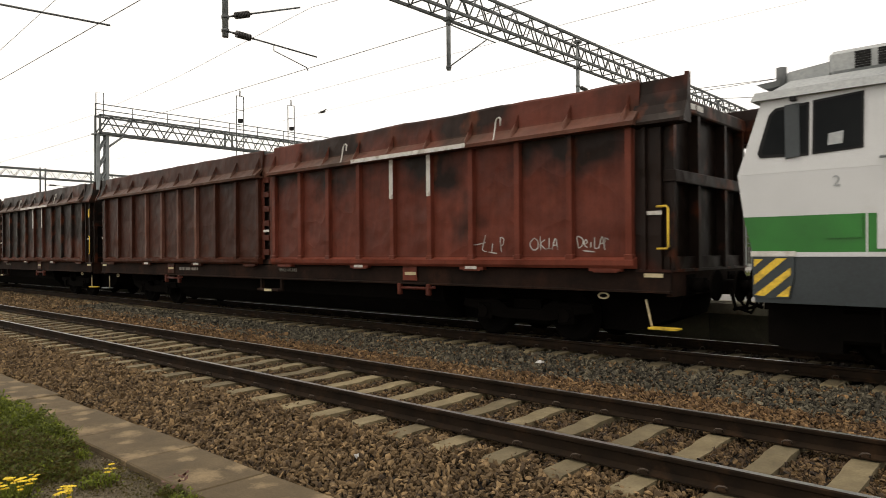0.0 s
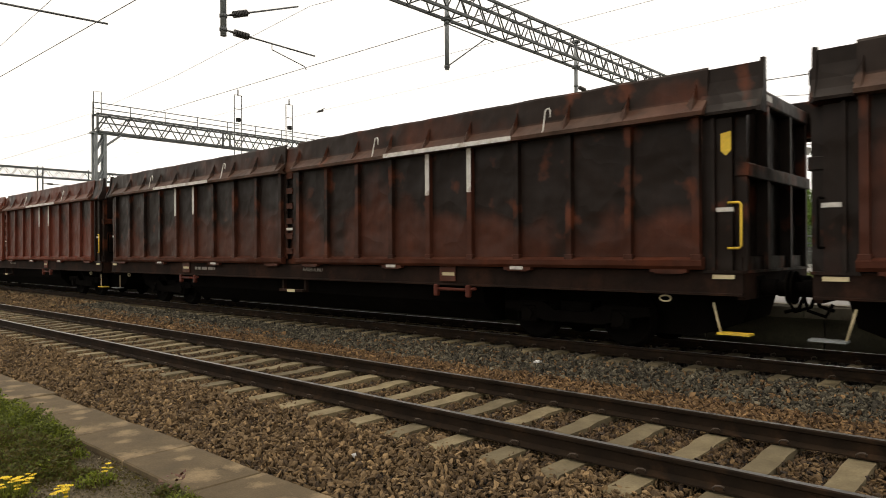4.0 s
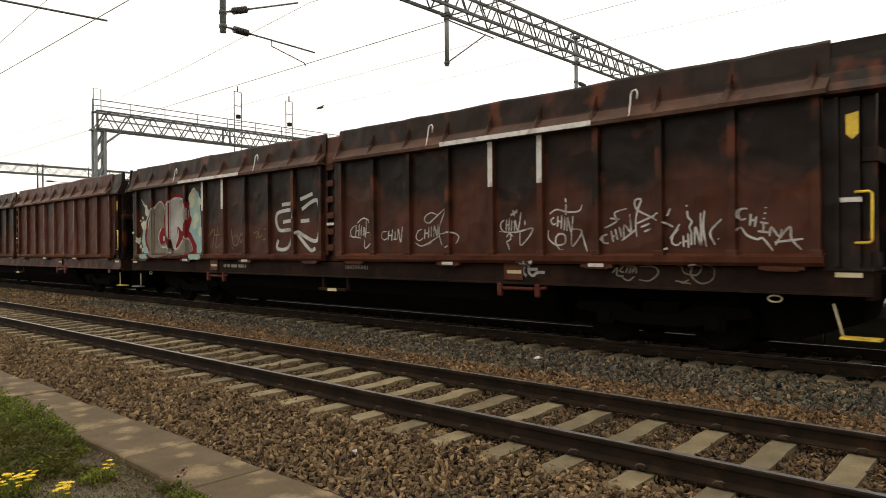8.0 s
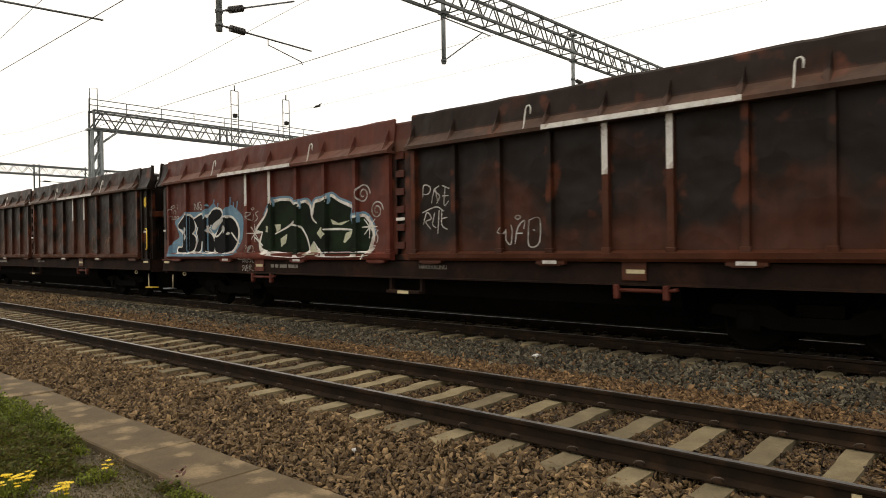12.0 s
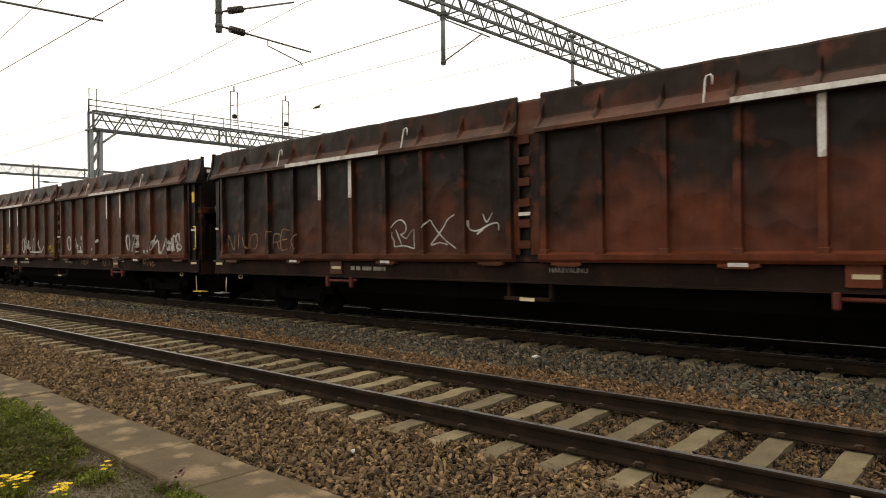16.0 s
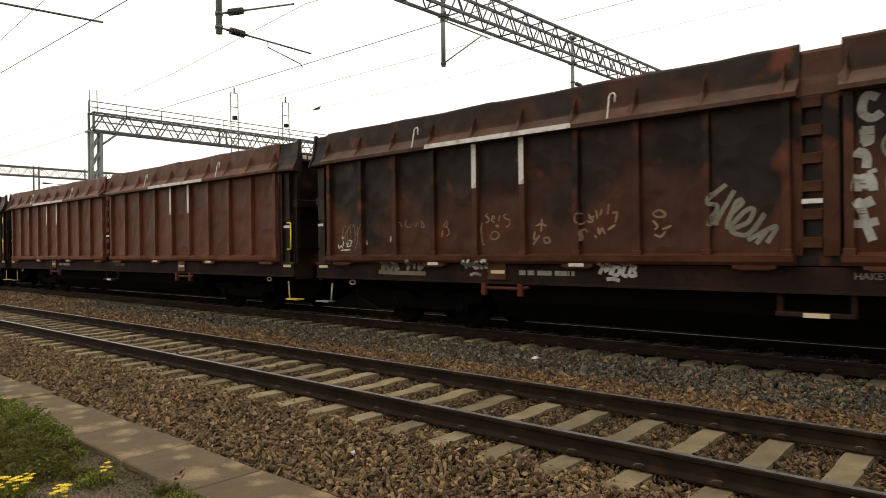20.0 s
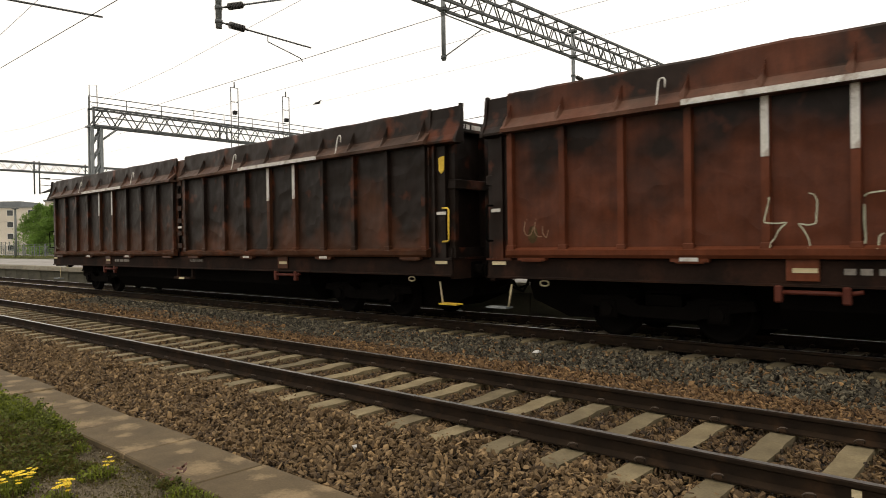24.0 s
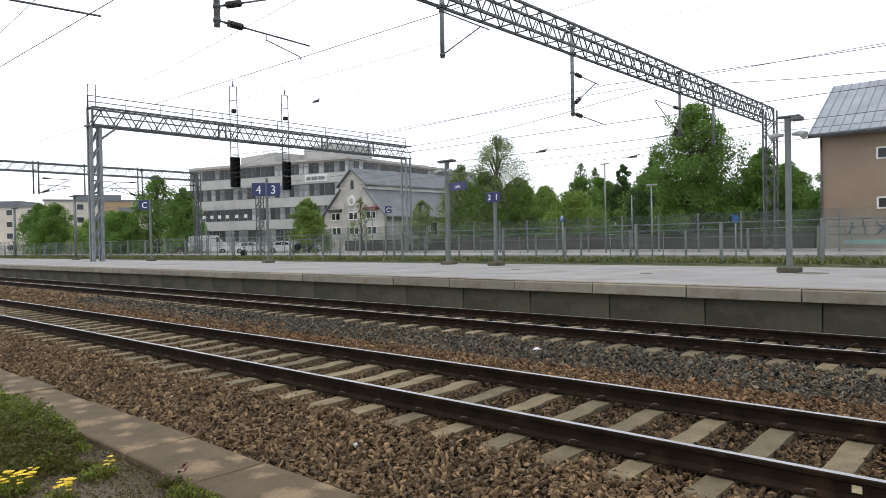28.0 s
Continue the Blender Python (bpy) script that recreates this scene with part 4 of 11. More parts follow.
# each wagon: paint and soot of its rear half and of its front half, whether each half has white marks, a label
WAGONS = (
    ((tuple(c * 0.88 for c in BROWN), 0.18), (tuple(c * 1.3 for c in RED), 0.40), (0, 1), "red-brown steel wood-chip wagon, one half plain brown"),
    ((DARK, 0.82), (DARK, 0.84), (1, 1), "soot-blackened steel wood-chip wagon with rust patches"),
    ((DARK, 0.68), (DARK, 0.72), (1, 1), "dark brown wood-chip wagon with white scrawled tags"),
    ((DARK, 0.74), (DARK, 0.68), (1, 1), "dark brown weathered wood-chip wagon"),
    ((ORANGE, 0.22), (RED, 0.34), (1, 1), "dented orange-red wood-chip wagon"),
    ((DARK, 0.74), (DARK, 0.80), (1, 1), "soot-dark wood-chip wagon with rusty lower edge"),
    ((DARK, 0.60), (tuple(c * 1.2 for c in BROWN), 0.64), (1, 1), "dark wood-chip wagon covered in white and red graffiti"),
    ((DARK, 0.76), (tuple(c * k for c, k in zip(BROWN, (1.22, 1.05, 0.95))), 0.10), (1, 0), "wood-chip wagon with one plain brown half"),
    ((BROWN, 0.60), (DARK, 0.78), (1, 1), "dark wood-chip wagon with faded scribbles"),
    ((MAROON, 0.20), (DARK, 0.74), (1, 1), "wood-chip wagon, one maroon half with black and blue lettering piece"),
    ((DARK, 0.68), (DARK, 0.72), (1, 1), "dark wood-chip wagon with faded tan scribbles"),
    ((DARK, 0.72), (DARK, 0.76), (1, 1), "dark brown wood-chip wagon with white tags along its foot"),
    ((DARK, 0.76), (tuple(c * 0.82 for c in ORANGE), 0.60), (1, 1), "soot-dark wood-chip wagon with bright orange-red patches"),
    ((BROWN, 0.42), (tuple(c * 1.25 for c in BROWN), 0.50), (1, 1), "brown wood-chip wagon with white, yellow and violet tags"),
    ((BROWN, 0.60), (DARK, 0.74), (1, 1), "dark wood-chip wagon with large silver lettering piece"),
    ((DARK, 0.60), (tuple(c * 1.2 for c in BROWN), 0.56), (1, 1), "brown wood-chip wagon with many white tags"),
    (((0.084, 0.0235, 0.0150), 0.08), ((0.078, 0.0222, 0.0142), 0.12), (1, 1), "clean red-brown dented wood-chip wagon"),
    ((BROWN, 0.50), (BROWN, 0.56), (1, 1), "dull brown weathered wood-chip wagon"),
    ((tuple(c * 0.80 for c in ORANGE), 0.46), (DARK, 0.72), (1, 1), "orange-red wood-chip wagon with yellow and silver graffiti piece"),
    ((DARK, 0.72), (DARK, 0.75), (1, 1), "soot-blackened last wood-chip wagon with rusty posts"),
)


def build_wagon(spec):
    rear, front, marks, label = spec
    number = len([o for o in scene.objects if o.name.startswith("wood_chip_wagon")])
    rear, front = (((t[0][0], t[0][1] * (1 + 0.006 * (2 * number + k)), t[0][2]), t[1]) for k, t in enumerate((rear, front)))
    w = thing("wood_chip_wagon", label, "freight wagon", "wagons of the train", at=(0, Y2, 0))

    def put(name, key, at=None, tone=None, text="", parent=None, mirror=False):
        ob = part(name, WM[key], None, parent or w, text, at)
        if tone:
            ob.color = (*tone[0], min(1.0, max(0.0, tone[1])))
        return ob

    rnd = random.Random(label)
    both = (tuple((a + b) / 2 for a, b in zip(rear[0], front[0])), (rear[1] + front[1]) / 2)
    # inner body at half the paint colour, alpha near full
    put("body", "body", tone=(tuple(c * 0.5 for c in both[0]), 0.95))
    put("sole_bar", "sole_rust" if number in (5, 7) else "sole", None, (tuple(c * 0.62 for c in RED), 0.45) if number in (5, 7) else None)
    put("sole_bar", "sole", pose(0, 0, 0, 0, 0, 180))
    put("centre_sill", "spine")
    put("underfloor_hopper", "floor_filler", None, None, "black added mass that keeps the underfloor dark")
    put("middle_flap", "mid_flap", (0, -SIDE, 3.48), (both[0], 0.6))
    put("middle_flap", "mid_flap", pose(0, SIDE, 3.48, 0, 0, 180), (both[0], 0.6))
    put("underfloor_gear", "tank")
    put("far_wall", "far_wall", tone=both)
    put("far_post", "far_post", tone=both)
    for s, tone, mark in ((-1, rear, marks[0]), (1, front, marks[1])):
        start = POSTS[0] if s > 0 else -POSTS[-1]
        lift = 1.12 if tone[1] > 0.5 else 1.2
        bright = (tuple(min(1, c * lift) for c in tone[0]), tone[1] * (0.98 if tone[1] > 0.5 else 0.6))
        for i in range(9):
            shade = rnd.uniform(0.90, 1.12)
            a = (tuple(c * shade for c in tone[0]), tone[1] + rnd.uniform(-0.07, 0.06) * min(1, tone[1] * 1.6))
            put("side_panel", "panel%d" % i, (start, -SIDE, 1.44), a)
        for i in range(10):
            stem = mark and i in (4, 5)
            a = (bright[0], (0.10 if stem else bright[1]) + rnd.uniform(-0.08, 0.05))
            if not mark and i in (3, 4, 5, 6):
                a = ((0.125, 0.056, 0.041), 0.0)    # rubbed pale
            elif not stem and tone[1] > 0.5 and 0 < i < 9:
                a = (tone[0], tone[1] + rnd.uniform(-0.04, 0.12))
            p = put("post", "post%d" % i, (start, -SIDE, 1.44), a)
            if stem:
                put("white_stem", "stem", (BAY * i, 0, 1.24), None, "worn white paint", p)
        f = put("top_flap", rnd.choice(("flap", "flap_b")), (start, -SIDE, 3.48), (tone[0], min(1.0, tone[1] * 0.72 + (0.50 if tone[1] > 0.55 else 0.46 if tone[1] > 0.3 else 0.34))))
        for i in range(10):
            put("gusset", "gusset", (BAY * i, 0, 0), (tuple(f.color[:3]), f.color[3]), "", f)
        for i in (2.62, 6.62):
            if mark:
                put("hook", "hook", (BAY * i, 0, 0), None, "pale steel hook", f)
        back = put("far_flap", "flap", pose(start + (POSTS[-1] - POSTS[0]), SIDE, 3.48, 0, 0, 180), (tone[0], 0.6))
        put("ledge", "ledge", (start - 0.09, 0, 1.42), (tuple(c * 1.15 for c in bright[0]), bright[1] * 0.4))
        for i in (0.4, 8.6):
            put("bracket", "shelf", (start + BAY * i, -1.62, 1.33), (tuple(c * 1.5 for c in tone[0]), 0.1))
        for i in (3, 6):
            put("bracket", "shelf", (start + BAY * i, -1.62, 1.325), (tuple(c * 1.5 for c in tone[0]), 0.1))
            put("label_plate", "label", (start + BAY * i, -1.72, 1.325), None, "white label plate")
        h = put("hatch_plate", "hatch", (start + BAY * 4.4, -1.62, 1.20), (tuple(c * 1.6 for c in tone[0]), 0.1))
        put("label_plate", "label_cream", (0.03, -0.02, -0.03), None, "cream label plate", h)
        put("unloading_lever", "lever", (start + BAY * 4.5, -1.62, 0.88), (tuple(c * 0.9 for c in RED), 0.2))
        if mark:
            put("white_bar", "cross", (start + BAY * 4.5, -SIDE - 0.243, 3.525), None, "worn white paint bar")
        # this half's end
        # end frame and cheek in darker tones than the side panels
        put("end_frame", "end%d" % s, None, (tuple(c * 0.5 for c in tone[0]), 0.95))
        put("end_hood", "hood%d" % s, (0, 0, 0), (tuple(c * 0.85 for c in tone[0]), 0.42 + 0.40 * tone[1]))
        put("hood_edge", "hood_edge%d" % s, None, (tuple(c * 0.9 for c in tone[0]), 0.55))
        put("end_hood", "far_hood%d" % s, (0, 0, 0), (tuple(c * 0.85 for c in tone[0]), 0.42 + 0.40 * tone[1]))
        put("end_beam", "end_beam", (s * (ex - 0.05), 0, 0))
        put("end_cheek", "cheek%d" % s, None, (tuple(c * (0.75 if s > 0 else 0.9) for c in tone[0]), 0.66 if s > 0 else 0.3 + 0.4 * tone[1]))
        put("hand_rail", "rail" if s > 0 else "rail_plain", pose(s * (POSTS[-1] + 0.52), -SIDE + 0.02, 1.62, 0, 0, 0) if s > 0 else pose(-POSTS[-1] - 0.44, -SIDE - 0.02, 1.62, 0, 0, -90), None, "yellow grab rail" if s > 0 else "dark grab rail")
        cs = put("corner_step", "corner_step" if s > 0 else "step_grey", (s * (POSTS[-1] + 0.45), -1.48, 0.42))
        put("step_arm", "step_arm", (-0.2 * s, 0, 0.0) if s > 0 else pose(0.2, 0, 0, 0, 0, 180), None, "", cs)
        put("label_plate", "label_cream", (s * (POSTS[-1] + 0.34), -1.605, 1.22), None, "cream label plate")
        put("label_plate", "ladder_tag", (s * (POSTS[-1] + 0.37), -SIDE + 0.028, 2.16))
        if not mark:
            put("ladder_panel", "rung_back", (s * (POSTS[-1] + 0.21), -SIDE, 1.44), (tuple(c * 1.1 for c in tone[0]), 0.1))
            put("ladder_stile", "stile", (s * (POSTS[-1] + 0.21), -SIDE, 1.44), ((0.075, 0.030, 0.020), 0.0), "pale upright beside the ladder")
        for k in range(0 if mark else 7):
            put("rung", "rung", (s * (POSTS[-1] + 0.21), -SIDE, 1.65 + 0.28 * k), (tuple(c * 0.6 for c in tone[0]), 0.5))
        for y in (-0.88, 0.88):
            bu = put("buffer", "buffer", pose(s * ex, y, 1.06, 0, 0, 0 if s > 0 else 180))
            put("buffer_head", "buffer_head", None, None, "", bu)
        put("coupler", "coupler", pose(s * ex, 0, 0, 0, 0, 0 if s > 0 else 180))
        put("towing_ring", "ring", (s * (POSTS[-1] - 0.55), -1.52, 0.88), None, "pale towing ring")
        put("brake_rigging", "axle_filler", pose(0, 0, 0, 0, 0, 0 if s > 0 else 180))
        bo = put("bogie", "bogie_frame", (s * 7.35, 0, 0))
        for x in (-0.9, 0.9):
            put("wheelset", "wheelset", (s * 7.35 + x, 0, 0.462))
            for y in (-1.04, 1.04):
                put("axle_box", "axle_box", pose(x, y, 0.47, 0, 0, 0 if y < 0 else 180), None, "", bo)
                put("spring", "spring", (x + (0.3 if x < 0 else -0.3), y, 0.40), None, "", bo)
    if number not in (0, 4, 12, 16):
        put("yellow_plate", "label_yellow", (POSTS[-1] + 0.39, -SIDE + 0.028, 2.98), None, "yellow warning plate")
    put("end_lettering", "end_bars", (POSTS[-1] + 0.652, -0.9, 3.83), None, "white painted number bars")
    put("ladder_back", "ladder_back", (-0.07, 0, 0))
    for x in (-0.285, 0.145):
        put("ladder_rail", "ladder_rail", (x, -SIDE + 0.04, 1.44), (both[0], both[1]))
    for k in range(6):
        put("ladder_step", "ladder_step", (-0.07, -SIDE + 0.035, 1.62 + 0.36 * k), (both[0], both[1]))
    put("label_plate", "ladder_tag", (-0.07, -SIDE + 0.0, 2.15), None, "white label plate")
    ms = put("middle_step", "step", (-0.07, -1.50, 0.97))
    put("label_plate", "label_cream", (0.03, -0.142, -0.29), None, "cream label plate", ms)
    put("lettering", "word", pose(0.75, -1.604, 1.15, 90, 0, 0), None, "white stencilled word")
    for me in WM["number_bars"]:
        part("number_bar", me, None, w, "pale stencilled bar", (-4.15, -1.602, 1.16))
    return w


TRAIN_WAGONS = [build_wagon(spec) for spec in WAGONS]

# ---- the locomotive that pulls the train ----
M["loco_white"] = surface("white_loco_paint", (0.50, 0.515, 0.53), (0.60, 0.615, 0.63), 0.5, 200, 0.42, relief=0.0, stain=(0.46, 0.47, 0.47))
M["loco_green"] = surface("bright_green_loco_paint", (0.006, 0.118, 0.012), (0.012, 0.168, 0.020), 1.2, 120, 0.4, relief=0.05)
M["loco_grey"] = surface("blue_grey_loco_paint", (0.015, 0.022, 0.026), (0.026, 0.036, 0.041), 1.5, 25, 0.45, relief=0.05)
M["loco_roof"] = surface("light_grey_roof", (0.26, 0.28, 0.29), (0.36, 0.38, 0.39), 1.5, 25, 0.55)
M["black"] = surface("black_rubber", (0.008, 0.008, 0.009), (0.016, 0.016, 0.017), 4, 40, 0.5)
M["black"].node_tree.nodes["Principled BSDF"].inputs["Specular IOR Level"].default_value = 0.12
M["glass_dark"], gn, gl, gb = node_material("dark_cab_glass", 0.08)
gb.inputs["Specular IOR Level"].default_value = 0.03
gl.new(mixer(gn, gl, noise_out(gn, gl, gn.new("ShaderNodeTexCoord").outputs["Object"], 1.5, 3), (0.004, 0.005, 0.006), (0.016, 0.018, 0.019)), gb.inputs["Base Color"])

LOCO_AT = 11.42    # its rear end, from the middle of the first wagon


def build_loco():
    w = thing("locomotive", "white and green electric locomotive with grey skirt", "locomotive", at=(0, Y2, 0))
    L, S = 18.0, 1.55

    def shell(name, z0, z1, mat, x0=(0.0, 0.0), x1=(L, L), s0=S, s1=S, label=""):
        """A band of the body; the nose leans."""
        g = Geo()
        v = [(x0[0], -s0, z0), (x1[0], -s0, z0), (x1[0], s0, z0), (x0[0], s0, z0), (x0[1], -s1, z1), (x1[1], -s1, z1), (x1[1], s1, z1), (x0[1], s1, z1)]
        g.add(v, [(0, 3, 2, 1), (4, 5, 6, 7), (0, 1, 5, 4), (1, 2, 6, 5), (2, 3, 7, 6), (3, 0, 4, 7)])
        return part(name, g, M[mat], w, label)

    shell("skirt", 0.88, 1.50, "loco_grey", (0.12, 0.10), (L - 0.12, L - 0.10), label="blue-grey lower body")
    shell("white_line", 1.502, 1.56, "loco_white", (0.09, 0.09), (L - 0.09, L - 0.09), S + 0.01, S + 0.01, "thin white line")
    shell("green_band", 1.562, 2.04, "loco_green", (0.09, -0.02), (L - 0.09, L + 0.02), label="bright green band")
    shell("lower_cab", 2.042, 2.62, "loco_white", (-0.02, -0.10), (L + 0.02, L + 0.10), label="white body side")
    body = shell("cab", 2.622, 3.62, "loco_white", (-0.10, 0.20), (L + 0.10, L - 0.20), S, S - 0.08, "white body side")
    shell("gutter", 3.622, 3.74, "loco_roof", (0.08, 0.12), (L - 0.08, L - 0.12), S + 0.0, S - 0.05, "grey roof gutter")
    shell("roof", 3.742, 3.90, "loco_roof", (0.3, 0.5), (L - 0.3, L - 0.5), S - 0.12, S - 0.35, "light grey roof")

    def on_side(name, outline, z_of, mat, parent=w, out=0.012, label="", thick=0.03):
        """Something flat on the leaning side: outline in (x, z)."""
        g = Geo()
        f = lambda z: -S + 0.08 * max(0.0, min(1.0, z - 2.622)) - out
        n = len(outline)
        v = [(x, f(z), z) for x, z in outline] + [(x, f(z) + thick, z) for x, z in outline]
        g.add(v, [(k, (k + 1) % n, n + (k + 1) % n, n + k) for k in range(n)] + [tuple(reversed(range(n))), tuple(range(n, 2 * n))])
        return part(name, g, M[mat], parent, label)

    w1 = on_side("front_side_window", [(0.20, 2.84), (0.16, 2.90), (0.30, 3.42), (0.38, 3.50), (0.80, 3.53), (0.80, 2.82)], 0, "black", label="black window surround")
    on_side("pane", [(0.24, 2.88), (0.22, 2.92), (0.34, 3.40), (0.40, 3.46), (0.77, 3.49), (0.77, 2.86)], 0, "glass_dark", w1, 0.018)
    on_side("sun_blind", [(0.52, 2.80), (0.50, 3.52), (0.68, 3.53), (0.70, 2.82)], 0, "loco_grey", w1, 0.030, "dark blind")
    w2 = on_side("side_window", [(0.84, 2.83), (0.84, 3.54), (1.42, 3.58), (1.42, 2.86)], 0, "black", label="black window surround")
    on_side("pane", [(0.87, 2.86), (0.87, 3.51), (1.39, 3.55), (1.39, 2.89)], 0, "glass_dark", w2, 0.018)
    on_side("paper_sheet", [(1.02, 2.93), (1.03, 3.08), (1.20, 3.10), (1.19, 2.94)], 0, "loco_roof", w2, 0.021, "pale paper behind the glass", 0.004)
    door = on_side("cab_door", [(1.56, 1.60), (1.56, 3.40), (1.66, 3.52), (2.26, 3.54), (2.30, 1.60)], 0, "loco_white", out=0.02, label="white cab door")
    part("door_handle", Geo().tube([(1.60, -S - 0.06, 2.72), (1.82, -S - 0.06, 2.72)], 0.018, 8), M["steel"], door, "steel handle")
    for x0, x1, z0, z1, m, nm in ((1.01, 1.40, 1.74, 2.02, "loco_green", "hatch_cover"), (1.44, 1.46, 1.5, 3.5, "loco_white", "drain_pipe")):
        on_side(nm, [(x0, z0), (x0, z1), (x1, z1), (x1, z0)], 0, m, out=0.022)
    part("cab_number", text_mesh("digit", "2", 0.14, "loco_roof"), None, w, "grey numeral", pose(1.12, -S + 0.0 - 0.004, 2.40, 90, 0, 0))
    # warning panel with slanting stripes
    panel = on_side("warning_panel", [(0.10, 0.95), (0.10, 1.50), (0.62, 1.50), (0.62, 1.24), (0.56, 0.95)], 0, "loco_grey", out=0.03, label="grey panel with yellow stripes")
    for lines in ([(0.12, 1.36), (0.12, 1.47), (0.24, 1.47)], [(0.12, 1.12), (0.12, 1.24), (0.40, 1.48), (0.53, 1.48)], [(0.12, 0.98), (0.58, 1.36), (0.58, 1.26), (0.25, 0.97)], [(0.40, 0.97), (0.58, 1.12), (0.55, 0.97)]):
        on_side("yellow_stripe", lines, 0, "yellow", panel, 0.036)
    on_side("panel_top", [(0.08, 1.505), (0.08, 1.575), (0.64, 1.575), (0.64, 1.505)], 0, "tag_white", out=0.034)
    # roof gear, ventilation grilles, horn
    box = part("roof_box", Geo().box(0.95, 6.5, -1.15, 1.15, 3.90, 4.22, 0.05), M["loco_roof"], w, "grey roof equipment box")
    slat = Geo().box(-0.09, 0.09, -0.012, 0.0, -0.012, 0.012).mesh("slat", M["black"])
    for i in range(5):
        for j in range(7):
            part("vent_slot", slat, None, box, at=(1.35 + 0.26 * i, -1.152, 3.96 + 0.032 * j))
    part("horn_cover", Geo().prism([(0.30, 3.90), (0.45, 4.05), (0.95, 4.10), (0.95, 3.90)], "y", -1.10, -0.5), M["loco_roof"], w)
    part("exhaust_pipe", Geo().tube([(0.36, -1.12, 3.80), (0.36, -1.12, 4.12)], 0.07, 12), M["truss"], w, "dull grey pipe")
    part("roof_plate", Geo().prism([(0.05, 3.92), (0.18, 3.84), (0.36, 3.86), (0.36, 3.94)], "y", -1.2, -0.9), M["truss"], w)
    part("mirror_arm", Geo().box(0.60, 0.66, -S - 0.10, -S + 0.03, 3.55, 3.60), M["black"], w)
    # wheels, frames, buffers, steps below the body
    fr = Geo()
    for x in (3.0, L - 3.0):
        fr.box(x - 2.2, x + 2.2, -1.2, 1.2, 0.35, 0.80, 0.05)
    fr.box(5.5, L - 5.5, -1.3, 1.3, 0.35, 0.85, 0.05).box(0.1, L - 0.1, -1.1, 1.1, 0.75, 0.90)
    part("running_gear", fr, M["under"], w)
    for x in (1.7, 3.0, 4.3, L - 4.3, L - 3.0, L - 1.7):
        part("wheelset", WAGON["wheelset"].mesh("wheelset", M["under"]), None, w, at=Matrix.LocRotScale((x, 0, 0.625), None, (1.35, 1, 1.35)))
    for x, turn in ((0.1, 180), (L - 0.1, 0)):
        for y in (-0.88, 0.88):
            bu = part("buffer", WM["buffer"], None, w, at=pose(x, y, 1.06, 0, 0, turn))
            part("buffer_head", WM["buffer_head"], None, bu)
        part("coupler", WM["coupler"], None, w, at=pose(x, 0, 0, 0, 0, turn))
    st = Geo()
    for z in (0.32, 0.55):
        st.box(1.60, 2.20, -1.5, -1.3, z, z + 0.03)
    st.box(1.58, 1.61, -1.5, -1.46, 0.3, 0.9).box(2.19, 2.22, -1.5, -1.46, 0.3, 0.9)
    # added black block in place of the shade under the locomotive's end
    part("nose_filler", Geo().prism([(0.18, 0.85), (0.18, 0.30), (0.45, 0.22), (1.1, 0.22), (1.1, 0.85)], "y", -1.2, 1.2), M["under"], w, "black added block that keeps the underside dark")
    part("cab_steps", st, M["under"], w)
    return w


LOCO = build_loco()

# ---- overhead line, gantries and signals ----
def truss_beam(g, x, y0, y1, z0, z1, w, step, chord=0.045, web=0.022):
    """A box lattice beam across the tracks."""
    for xx in (x - w / 2, x + w / 2):
        for z in (z0, z1):
            g.box(xx - chord, xx + chord, y0, y1, z - chord, z + chord)
        n = max(2, int(round((y1 - y0) / step)))
        for k in range(n):
            a, b, m = y0 + (y1 - y0) * k / n, y0 + (y1 - y0) * (k + 1) / n, y0 + (y1 - y0) * (k + 0.5) / n
            g.bar((xx, a, z0), (xx, m, z1), web * 2).bar((xx, m, z1), (xx, b, z0), web * 2)
    for k in range(int((y1 - y0) / step) + 1):
        y = y0 + k * step
        g.bar((x - w / 2, y, z1), (x + w / 2, y, z1), web * 1.6).bar((x - w / 2, y, z0), (x + w / 2, y, z0), web * 1.6)


def lattice_post(g, x, y, z0, z1, w, step, chord=0.05):
    for dx in (-w / 2, w / 2):
        for dy in (-w / 2, w / 2):
            g.box(x + dx - chord, x + dx + chord, y + dy - chord, y + dy + chord, z0, z1)
    n = int((z1 - z0) / step)
    for k in range(n):
        a, b = z0 + k * step, z0 + (k + 1) * step
        s = 1 if k % 2 else -1
        for d in (-w / 2, w / 2):
            g.bar((x - s * w / 2, y + d, a), (x + s * w / 2, y + d, b), 0.05).bar((x + d, y - s * w / 2, a), (x + d, y + s * w / 2, b), 0.05)


GX = -15.5
gantry = thing("catenary_gantry", "grey lattice steel gantry carrying the overhead line", "gantry")
g = Geo()
truss_beam(g, GX, -2.0, 53.0, 9.70, 10.62, 0.75, 1.05)
part("beam", g, M["truss"], gantry)
g = Geo()
lattice_post(g, GX, 53.3, 0.3, 10.6, 0.75, 0.8)
part("post", g, M["truss"], gantry)
g = Geo()
lattice_post(g, GX, -2.4, -0.3, 10.6, 0.75, 0.8)
part("post", g, M["truss"], gantry)


def insulator_geo(a, b):
    a, b = Vector(a), Vector(b)
    g = Geo().tube([a, b], 0.030, 8)
    d = b - a
    g.tube([a + d * 0.2, a + d * 0.82], 0.062, 12)
    return g


